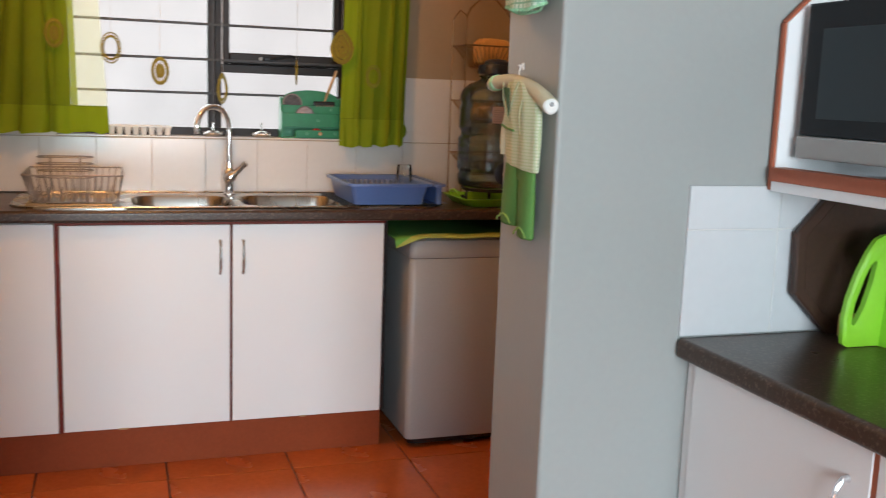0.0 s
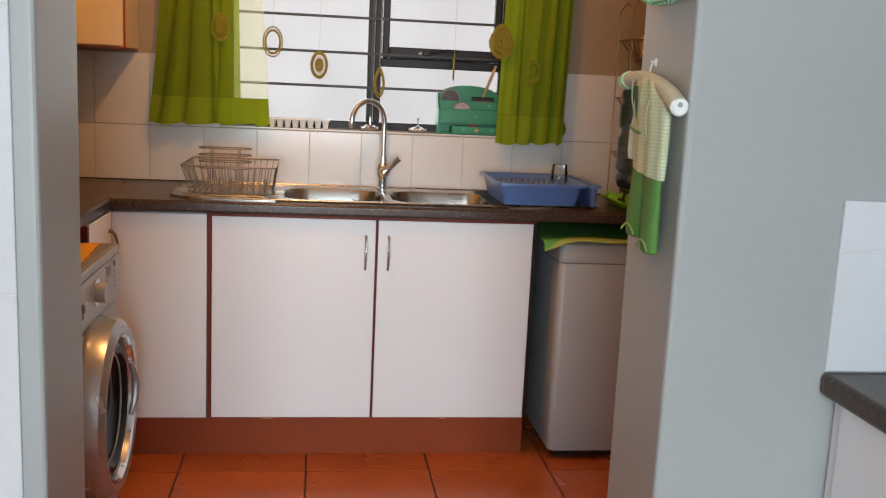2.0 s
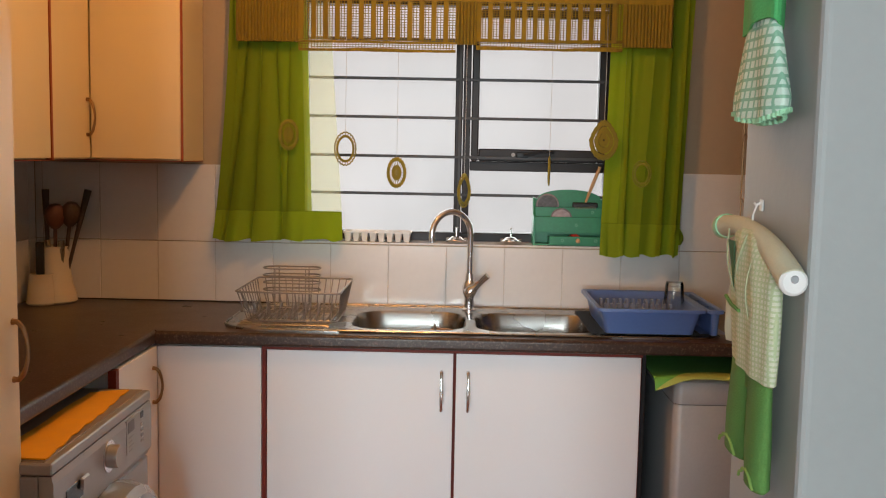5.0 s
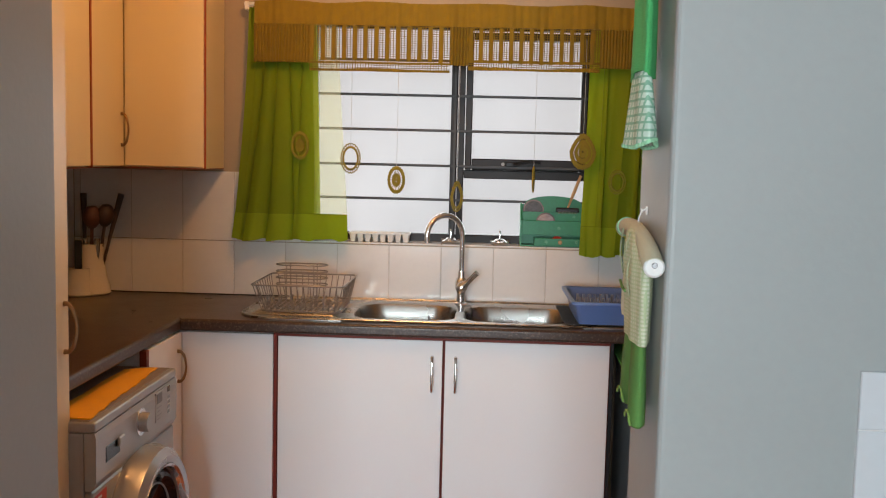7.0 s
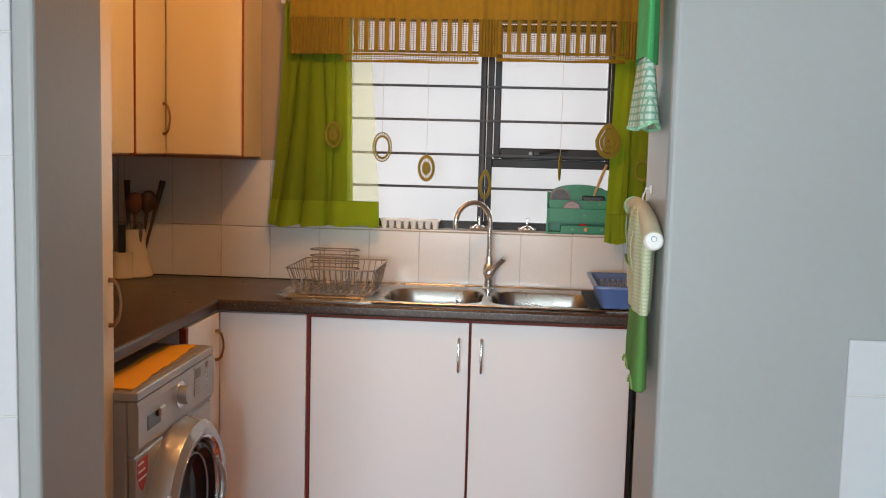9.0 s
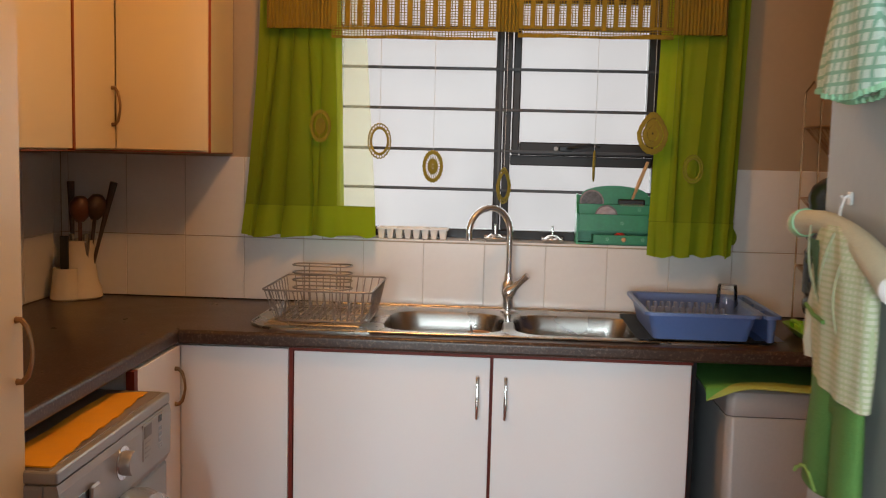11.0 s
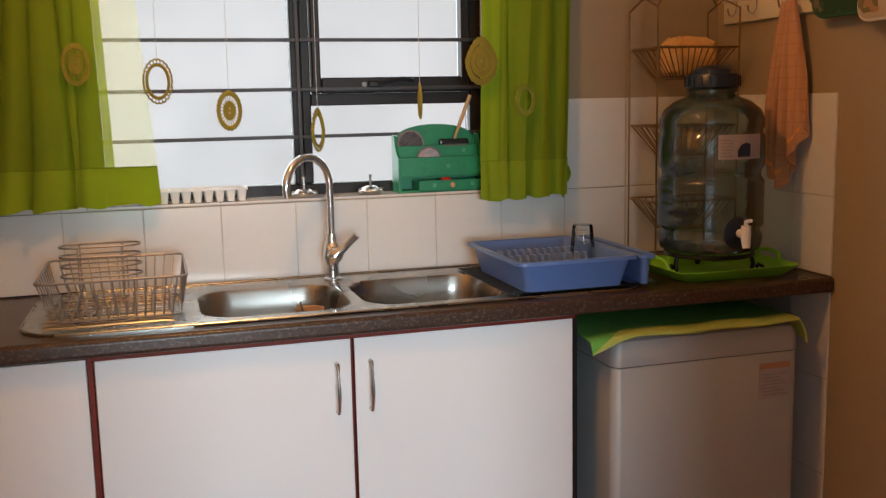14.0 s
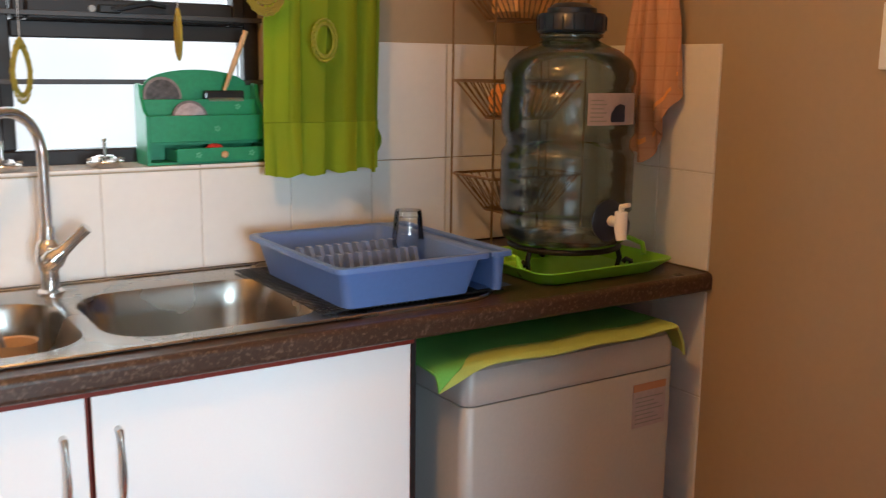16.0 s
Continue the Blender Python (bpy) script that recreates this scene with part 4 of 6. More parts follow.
# ---- curtains, valance and hangings ----
def curtain(label, xtop, xbot, ztop, zhem, zbot, pleats, bands, y_mid=0.500, tail=False):
    """A gathered voile curtain. xtop, xbot: its two edges above and below; pleats: (place, width, depth, drift downwards), loops of cloth that
    overlap and so show darker; bands: (u0, u1, material, part name, label); zbot: (left, right) heights of the hem's edge."""
    c = thing("curtain", ((xtop[0] + xtop[1]) / 2, 0.5, min(zbot)), label, "curtain", "kitchen window curtains")
    def place(u, v, w=0.0):
        """v from 0 to 1 down to the hem's seam, w from 0 to 1 down the hem."""
        zb = zbot[0] + (zbot[1] - zbot[0]) * u
        z = ztop + (zhem - ztop) * v + (zb - zhem) * w
        t = (ztop - z) / (ztop - zb)
        a, b = xtop[0] + (xbot[0] - xtop[0]) * t ** 1.6, xtop[1] + (xbot[1] - xtop[1]) * t
        x = a + (b - a) * u
        y = y_mid + 0.004 * math.sin(u * 9 + t * 2)
        for k, (p, wd, dp, sl) in enumerate(pleats):
            p2 = p + sl * t + 0.010 * math.sin(t * 3.1 + k * 2.0)
            d = (u - p2) / (wd * (0.75 + 0.45 * t))
            e = math.exp(-d * d)
            y -= dp * (0.55 + 0.60 * t) * e
            x -= 1.55 * d * e * wd * (b - a) * (1.0 - 0.25 * t)
        x += 0.0010 * math.sin(u * 60 + t * 5) * t
        y += 0.0012 * math.sin(u * 47 + t * 4)
        if w > 0:
            y -= 0.007 * w + 0.005 * w * math.sin(u * 38)
            z += (0.004 * math.sin(u * 24 + 1) + 0.0022 * math.sin(u * 43 + 2)) * w
            x += 0.004 * w * math.sin(u * 31)
        return (x, y, z)
    for u0, u1, mtl, nm, lab in bands:
        part(nm, sheet(nb(), lambda u, v: place(u0 + (u1 - u0) * u, v), max(10, int(150 * (u1 - u0))), 30, 0.0010), mtl, c, lab, smooth=True)
    def hem(u, v):
        p = place(u, 1.0, v)
        return (p[0], p[1] - 0.003, p[2])
    part("hem", sheet(nb(), hem, 150, 10, 0.0022), M_brightvoile, c, "doubled lime green hem band", smooth=True)
    part("seam", tube(nb(), [(lambda p: (p[0], p[1] - 0.004, p[2]))(place(k / 90, 1.0)) for k in range(91)], 0.0016, 5), M_voile, c, "stitched seam of the hem")
    if tail:
        xb = xbot[1]
        part("tail", sheet(nb(), lambda u, v: (xb - 0.014 + 0.025 * u + 0.008 * math.sin(v * 3), y_mid + 0.012 + 0.012 * math.sin(u * 5 + v), zbot[1] + 0.120 - 0.085 * v - 0.020 * u * (1 - v) * 2), 14, 14, 0.002), M_voile, c, "turned-back end of the hem", smooth=True)
    return c


c1 = curtain("sheer lime green voile curtain with deep hem and see-through edge", (-0.780, -0.448), (-0.847, -0.392), 2.0, 1.232, (1.128, 1.136),
             ((0.10, 0.055, 0.010, -0.03), (0.215, 0.022, 0.034, -0.05), (0.36, 0.042, 0.036, -0.03), (0.45, 0.018, 0.022, 0.09), (0.60, 0.036, 0.020, -0.02)),
             ((0.0, 0.71, M_voile, "panel", "gathered lime green voile"), (0.711, 0.765, M_halfsheer, "panel", "half see-through lime voile, paler for the window light behind"), (0.766, 1.0, M_sheer, "sheer_panel", "thin see-through lime voile coloured pale for the window light behind")))
c2 = curtain("lime green voile curtain with pleated hem beside the window", (0.500, 0.775), (0.484, 0.748), 2.0, 1.212, (1.098, 1.108),
             ((0.24, 0.022, 0.016, 0.03), (0.55, 0.075, 0.014, -0.06), (0.76, 0.026, 0.036, -0.02), (0.92, 0.026, 0.026, 0.0)),
             # edge before the glass gets the brighter copy as painted backlight
             ((0.0, 0.20, M_brightvoile, "panel", "lime voile edge coloured brighter for the window light behind"), (0.201, 1.0, M_voile, "panel", "gathered lime green voile")), tail=True)


def oval(cx, cy, cz, rx, rz, yaw=0.0, n=28, wob=0.0, wn_=14, point=0.0):
    pts = []
    ca, sa = math.cos(radians(yaw)), math.sin(radians(yaw))
    for k in range(n):
        a = 2 * math.pi * k / n
        s = 1 + wob * math.cos(wn_ * a)
        x = rx * math.cos(a) * s * (1 - point * max(0, math.sin(a)))
        z = rz * math.sin(a) * s
        pts.append((cx + x * ca, cy + x * sa, cz + z))
    return pts


def crochet_ring(bm, cx, cy, cz, rx, rz, yaw, filled, point=0.0, r=0.0026):
    """Rows of crochet round an oval: beads along the outer edge, an open lace row, then (if filled) a dense middle."""
    def ring(f, rr, n=44):
        tube(bm, oval(cx, cy, cz, rx * f, rz * f, yaw, n, 0, 1, point), rr, 5, True)
    def spokes(f0, f1, n, rr):
        for a, b in zip(oval(cx, cy, cz, rx * f0, rz * f0, yaw, n, 0, 1, point), oval(cx, cy, cz, rx * f1, rz * f1, yaw, n, 0, 1, point)):
            tube(bm, [a, b], rr, 4)
    tube(bm, oval(cx, cy, cz, rx * 0.965, rz * 0.965, yaw, 88, 0.035, 22, point), r * 0.9, 5, True)
    if filled:
        for f in (0.90, 0.82):
            ring(f, r * 1.4)
        spokes(0.80, 0.44, 22, r * 0.62)
        for f in (0.43, 0.32, 0.21):
            ring(f, r * 1.25, 24)
        tube(bm, oval(cx, cy, cz, rx * 0.05, rz * 0.05, yaw, 8), r * 1.5, 5, True)
    else:
        spokes(0.95, 0.78, 24, r * 0.7)
        for f in (0.77, 0.71):
            ring(f, r * 1.1)
    return bm


def crochet_pear(bm, cx, cy, cz, rx, rz, yaw, point, r=0.0026):
    """A dense pear-shaped medallion, row on row, with one narrow open row."""
    for k in range(14):
        f = 0.97 - 0.067 * k
        if k in (4, 9):
            for a, b in zip(oval(cx, cy, cz, rx * (f + 0.05), rz * (f + 0.05), yaw, 26, 0, 1, point), oval(cx, cy, cz, rx * (f - 0.05), rz * (f - 0.05), yaw, 26, 0, 1, point)):
                tube(bm, [a, b], r * 0.7, 4)
        else:
            tube(bm, oval(cx, cy, cz, rx * f, rz * f, yaw, 60 if k < 3 else 30, 0.025 if k == 0 else 0.0, 20, point), r * 0.95, 5, True)
    return bm


for x, zt_, zb_, rx, yaw, filled, pt, lab in (
        (-0.383, 1.503, 1.390, 0.037, 12, False, 0, "open mustard crocheted oval ring hanging on a white thread"),
        (-0.210, 1.421, 1.319, 0.032, 8, True, 0, "round mustard crocheted medallion hanging on a white thread"),
        (0.018, 1.372, 1.257, 0.036, 52, False, 0.3, "narrow mustard crocheted ring turned half edge-on on its thread"),
        (0.301, 1.433, 1.337, 0.032, 82, True, 0, "mustard crocheted medallion seen almost edge-on on its thread"),
        (0.480, 1.558, 1.425, 0.053, 6, True, 0.35, "large pear-shaped mustard crocheted medallion on a white thread")):
    cz, rz = (zt_ + zb_) / 2, (zt_ - zb_) / 2
    y = 0.462
    o = thing("crochet_ornament", (x, y, zb_), lab, "window ornament", "crocheted window ornaments")
    part("medallion", (crochet_pear(nb(), x, y, cz, rx * 0.92, rz, yaw, pt) if pt > 0.3 and filled else crochet_ring(nb(), x, y, cz, rx, rz, yaw, filled, pt)), M_crochet, o, "mustard crochet")
    part("thread", tube(nb(), [(x, y, zt_ - 0.002), (x + 0.001, y, (zt_ + 1.9) / 2), (x, y, 1.90)], 0.0009, 4), M_thread, o, "white hanging thread")
for c, cx, cz in ((c1, -0.575, 1.49), (c2, 0.612, 1.382)):
    part("crochet_trim", crochet_ring(nb(), cx, 0.468, cz, 0.033, 0.052 if c is c1 else 0.045, 10, c is c1, 0, 0.0024), M_olive if c is c1 else M_limecrochet, c, "sewn-on crocheted ring")

rod = thing("curtain_rod", (-0.02, 0.50, 2.0), "thin pale curtain rod across the window", "curtain rod")
bm = nb()
tube(bm, [(-0.795, 0.50, 2.012), (0.735, 0.50, 2.012)], 0.008, 10)
part("rod", bm, M_white, rod, smooth=True)
for x in (-0.785, 0.725):
    bm = nb()
    box(bm, x - 0.008, 0.49, 1.99, x + 0.008, YW - 0.0005, 2.02, 0.002)
    part("bracket", bm, M_white, rod, "small white rod bracket")

val = thing("valance", (-0.02, 0.45, 1.80), "ochre crocheted window valance with open mesh panels", "valance")
def vy(x):
    return 0.455 + 0.006 * math.sin(x * 23) + 0.003 * math.sin(x * 61)
def vsheet(x0, x1, za, zb, n, th=0.003, wav=0.0):
    return sheet(nb(), lambda u, v: (x0 + (x1 - x0) * u, vy(x0 + (x1 - x0) * u) + 0.002 * math.sin((x0 + (x1 - x0) * u) * 210), za + (zb - za) * v + wav * math.sin((x0 + (x1 - x0) * u) * 17) * v), n, 3, th)
VX0, VX1 = -0.748, 0.690
part("heading", vsheet(VX0, VX1, 1.935, 2.018, 200, 0.006, 0.003), M_crochetval, val, "thick ochre crocheted heading band", smooth=True)
for a, b in ((VX0, -0.540), (-0.020, 0.048), (0.530, VX1)):
    bm = sheet(nb(), lambda u, v: (a + (b - a) * u, vy(a + (b - a) * u) + 0.0035 * math.sin(u * (b - a) * 560), 1.796 + 0.138 * v), int((b - a) * 600), 3, 0.005)
    part("solid_panel", bm, M_crochetval, val, "dense ribbed ochre crochet panel")
for a, b, n in ((-0.539, -0.021, 13), (0.049, 0.529, 13)):
    step = (b - a) / n
    for k in range(n):
        x = a + step * k
        dz = 0.012 if a > 0 else 0.0
        zb_ = 1.774 + dz - 0.006 * math.sin(x * 5) - (0.0 if a < 0 else 0.004)
        bm = nb()
        box(bm, x, vy(x) - 0.0025, zb_ + 0.028, x + step * 0.40, vy(x) + 0.0025, 1.934, 0.001)
        part("strip", bm, M_crochetval, val, "solid ochre crochet strip")
    bm = nb()
    for k in range(n * 4):
        x = a + step * k / 4
        box(bm, x - 0.0013, vy(x) - 0.001, 1.772 + dz, x + 0.0013, vy(x) + 0.001, 1.934)
    for k in range(20):
        z = 1.774 + dz + (0.0083 - dz / 19) * k
        for j in range(n):
            x = a + step * j
            box(bm, x, vy(x) - 0.0009, z - 0.0011, x + step, vy(x) + 0.0009, z + 0.0011)
    part("net", bm, M_crochetval, val, "fine open crochet net", kind="stuff")
    part("edge_band", vsheet(a, b, 1.768 + dz, 1.778 + dz, 60, 0.005, 0.002), M_crochetval, val, "ochre crocheted lower edge")
    part("edge_band", vsheet(a, b, 1.795 + dz, 1.803 + dz, 60, 0.005), M_crochetval, val, "ochre crocheted lower band")

# ---- on the window sill ----
SZ = 1.1255
def ice_tray():
    x0, x1, y0, y1 = -0.40, -0.165, 0.566, 0.646
    t = thing("ice_cube_tray", ((x0 + x1) / 2, (y0 + y1) / 2, SZ), "white plastic ice cube tray on the tiled window sill", "ice tray")
    n = 8
    bm = nb()
    box(bm, x0, y0, SZ + 0.030, x1, y0 + 0.006, SZ + 0.036, 0.001)
    box(bm, x0, y1 - 0.006, SZ + 0.030, x1, y1, SZ + 0.036, 0.001)
    box(bm, x0, (y0 + y1) / 2 - 0.003, SZ + 0.030, x1, (y0 + y1) / 2 + 0.003, SZ + 0.036, 0.001)
    st = (x1 - x0) / n
    for k in range(n + 1):
        x = x0 + st * k
        box(bm, x - 0.002, y0 + 0.0062, SZ + 0.030, x + 0.002, y1 - 0.0062, SZ + 0.0355)
    part("rim", bm, M_white, t)
    for k in range(n):
        for yy in ((y0 * 3 + y1) / 4, (y0 + 3 * y1) / 4):
            cx = x0 + st * (k + 0.5)
            def R(h, z):
                return [(x, y, SZ + z) for x, y in rrect(cx, yy, h * 0.0128, h * 0.0165, 0.004, 2)]
            bm = loft(nb(), [R(0.66, 0.0), R(0.7, 0.001), R(1.0, 0.0295), R(0.93, 0.0295), R(0.62, 0.004)])
            part("cup", bm, M_white, t)


ice_tray()
for x, y in ((-0.005, 0.600), (0.186, 0.600)):
    s = thing("sink_strainer", (x, y, SZ), "chrome sink strainer plug with an upright stem on the window sill", "sink strainer", "sink strainers on the sill")
    bm = nb()
    lathe(bm, [(0, 0.0), (0.026, 0.0), (0.034, 0.006), (0.037, 0.010), (0.036, 0.012), (0.024, 0.015), (0.016, 0.022), (0, 0.023)], (x, y, SZ), 28)
    part("basket", bm, M_handle, s, smooth=True)
    bm = nb()
    lathe(bm, [(0, 0.0232), (0.004, 0.0232), (0.0035, 0.050), (0.005, 0.052), (0.004, 0.056), (0, 0.057)], (x, y, SZ), 10)
    part("stem", bm, M_handle, s, "dark chrome pull stem", smooth=True)
    for k in range(6):
        a = k * math.pi / 3
        bm = nb()
        tube(bm, [(x + 0.026 * math.cos(a), y + 0.026 * math.sin(a), SZ + 0.0145), (x + 0.036 * math.cos(a), y + 0.036 * math.sin(a), SZ + 0.0135)], 0.004, 6)
        part("lug", bm, M_handle, s, "small chrome lug", smooth=True)


def organiser():
    x0, x1, y0, y1 = 0.262, 0.520, 0.568, 0.644
    o = thing("letter_organiser", ((x0 + x1) / 2, (y0 + y1) / 2, SZ), "green painted wooden organiser with arched back and small drawer", "desk organiser")
    t = 0.007
    cx = (x0 + x1) / 2
    arch = [(x0, SZ), (x1, SZ), (x1, SZ + 0.160)] + [(cx + (x1 - cx) * math.cos(a) * 0.86, SZ + 0.160 + 0.033 * math.sin(a)) for a in [math.pi * k / 16 for k in range(17)]] + [(x0, SZ + 0.160)]
    part("back", prism(nb(), arch, "y", y1 - t, y1), M_green, o)
    side = [(y0, SZ), (y1 - t - 0.0005, SZ), (y1 - t - 0.0005, SZ + 0.165), (y1 - 0.03, SZ + 0.162), (y1 - 0.038, SZ + 0.135), (y0 + 0.016, SZ + 0.108), (y0, SZ + 0.100)]
    for x in (x0, x1 - t):
        part("side", prism(nb(), side, "x", x, x + t), M_green, o)
    bm = nb()
    box(bm, x0 + t + 0.0005, y0 + 0.0015, SZ + 0.046, x1 - t - 0.0005, y0 + 0.008, SZ + 0.100, 0.001)
    part("front_panel", bm, M_green, o)
    bm = nb()
    box(bm, x0 + t + 0.0005, y0 + 0.036, SZ + 0.046, x1 - t - 0.0005, y0 + 0.042, SZ + 0.132, 0.001)
    part("divider", bm, M_green, o)
    bm = nb()
    box(bm, x0 + t + 0.0005, y0 + 0.003, SZ, x1 - t - 0.0005, y1 - t - 0.001, SZ + 0.005)
    box(bm, x0 + t + 0.0005, y0 + 0.009, SZ + 0.040, x1 - t - 0.0005, y1 - t - 0.001, SZ + 0.0455)
    part("shelf", bm, M_green, o)
    bm = nb()
    dx0, dx1, dy = x0 + 0.055, x1 - t - 0.001, y0 - 0.020
    box(bm, dx0, dy, SZ + 0.006, dx1, dy + 0.006, SZ + 0.034, 0.001)
    box(bm, dx0, dy + 0.0065, SZ + 0.006, dx0 + 0.004, y1 - 0.02, SZ + 0.030)
    box(bm, dx1 - 0.004, dy + 0.0065, SZ + 0.006, dx1, y1 - 0.02, SZ + 0.030)
    box(bm, dx0 + 0.0045, dy + 0.0065, SZ + 0.006, dx1 - 0.0045, y1 - 0.02, SZ + 0.010)
    d = part("drawer", bm, M_green, o, "small green drawer left slightly open")
    bm = nb()
    lathe(bm, [(0, 0), (0.004, 0), (0.004, 0.005), (0.008, 0.009), (0.005, 0.013), (0, 0.014)], (0, 0, 0), 12, pose((dx0 + dx1) / 2, dy, SZ + 0.02, 90))
    part("knob", bm, M_lwood, d, "pale green-washed knob", smooth=True)
    def blot(bm, cx_, cz, yy, s):
        for k in range(5):
            a = k * 1.2566
            lathe(bm, [(0, 0), (s * 0.55, 0), (s * 0.5, 0.0006), (0, 0.0006)], (0, 0, 0), 8, pose(cx_ + s * math.cos(a), yy, cz + s * math.sin(a), 90))
    for cx_, cz, yy in ((dx0 + 0.045, SZ + 0.020, dy), (dx1 - 0.035, SZ + 0.021, dy), (cx + 0.02, SZ + 0.072, y0 + 0.0015), (x1 - 0.05, SZ + 0.116, y0 + 0.036)):
        bm = nb()
        blot(bm, cx_, cz, yy - 0.0001, 0.0042)
        part("painted_flower", bm, M_mintpaint, o, "pale stencilled flower")
    for cx_, yy, cz, r, face in ((x0 + 0.052, y0 + 0.058, SZ + 0.138, 0.040, M_darkprint), (x0 + 0.098, y0 + 0.024, SZ + 0.092, 0.038, M_pinkish)):
        b = solo("coaster", (cx_, yy, cz - r), lathe(nb(), [(0, 0), (r, 0), (r, 0.004), (0, 0.004)], (0, 0, 0), 28, pose(cx_, yy, cz, 82)), M_photo, "round grey printed coaster in the green organiser", "coaster", "coasters in the organiser")
        part("picture", lathe(nb(), [(0, 0), (r * 0.88, 0), (r * 0.88, 0.0006), (0, 0.0006)], (0, 0, 0), 28, pose(cx_, yy - 0.0045, cz - 0.0005, 82)), face, b, "printed face")
    bx = x1 - 0.075
    b = thing("scrubbing_brush", (bx, y0 + 0.054, SZ + 0.10), "black-headed brush with a pale wooden handle standing in the green organiser", "brush")
    bm = nb()
    box(bm, bx - 0.045, y0 + 0.044, SZ + 0.128, bx + 0.045, y0 + 0.060, SZ + 0.150, 0.006, 2)
    part("head", bm, M_dark, b, "black brush head")
    bm = nb()
    for k in range(14):
        tube(bm, [(bx - 0.036 + k * 0.0055, y0 + 0.043, SZ + 0.134), (bx - 0.036 + k * 0.0055, y0 + 0.030, SZ + 0.128)], 0.0015, 4)
    part("bristles", bm, M_grey, b, "grey bristles", kind="stuff")
    part("shaft", tube(nb(), [(bx + 0.002, y0 + 0.052, SZ + 0.150), (bx + 0.022, y0 + 0.040, SZ + 0.21), (bx + 0.045, y0 + 0.030, SZ + 0.275)], [0.004, 0.0065, 0.0055], 8), M_lwood, b, "pale wooden handle", smooth=True)
    bm = nb()
    lathe(bm, [(0, 0), (0.017, 0.002), (0.018, 0.008), (0.010, 0.014), (0, 0.015)], (dx0 + 0.088, dy + 0.026, SZ + 0.026), 16)
    solo("red_button", (dx0 + 0.088, dy + 0.026, SZ + 0.026), bm, M_red, "small red plastic button in the open drawer", "button", smooth=True)


organiser()

# ---- on the worktop ----
def dish_rack():
    z0_, z1_ = 0.916, 1.010
    bx0, bx1, by0, by1 = -0.643, -0.366, 0.130, 0.385
    rx0, rx1, ry0, ry1 = -0.668, -0.350, 0.085, 0.440
    o = thing("wire_dish_rack", (-0.525, 0.25, 0.911), "chromed wire dish rack with a ringed cutlery holder on the drainer", "dish rack")
    r = 0.0021
    part("rim", tube(nb(), [(x, y, z1_) for x, y in rrect((rx0 + rx1) / 2, (ry0 + ry1) / 2, (rx1 - rx0) / 2, (ry1 - ry0) / 2, 0.02, 3)], 0.0032, 6, True), M_wire, o, "chromed wire rim", smooth=True)
    part("base_ring", tube(nb(), [(x, y, z0_) for x, y in rrect((bx0 + bx1) / 2, (by0 + by1) / 2, (bx1 - bx0) / 2, (by1 - by0) / 2, 0.02, 3)], 0.0030, 6, True), M_wire, o, "chromed wire base ring", smooth=True)
    def L(a, b, t):
        return a + (b - a) * t
    for k in range(13):
        t = (k + 0.5) / 13
        xb, xr = L(bx0 + 0.01, bx1 - 0.01, t), L(rx0 + 0.01, rx1 - 0.01, t)
        part("wire", tube(nb(), [(xr, ry0, z1_), (xb, by0, z0_), (xb, by1, z0_), (xr, ry1, z1_)], r, 5), M_wire, o)
    for k in range(9):
        t = (k + 0.5) / 9
        yb, yr = L(by0 + 0.01, by1 - 0.01, t), L(ry0 + 0.01, ry1 - 0.01, t)
        part("wire", tube(nb(), [(rx0, yr, z1_), (bx0, yb, z0_ - 0.003), (bx1, yb, z0_ - 0.003), (rx1, yr, z1_)], r, 5), M_wire, o)
    for k in range(7):
        x = -0.632 + 0.040 * k
        part("plate_hoop", tube(nb(), [(x, 0.18, z0_), (x + 0.004, 0.185, z0_ + 0.045), (x + 0.004, 0.225, z0_ + 0.045), (x, 0.23, z0_)], r, 5), M_wire, o)
    cx, cy = -0.544, 0.372
    for z in (0.980, 1.004, 1.028, 1.052):
        part("holder_ring", tube(nb(), [(x, y, z) for x, y in rrect(cx, cy, 0.094, 0.038, 0.036, 5)], 0.0027, 6, True), M_wire, o, smooth=True)
    for sx in (-0.05, 0.05):
        part("holder_stay", tube(nb(), [(cx + sx, cy - 0.038, 1.052), (cx + sx, cy - 0.038, 0.930), (cx + sx, cy + 0.038, 0.930), (cx + sx, cy + 0.038, 1.052)], r, 5), M_wire, o)


dish_rack()


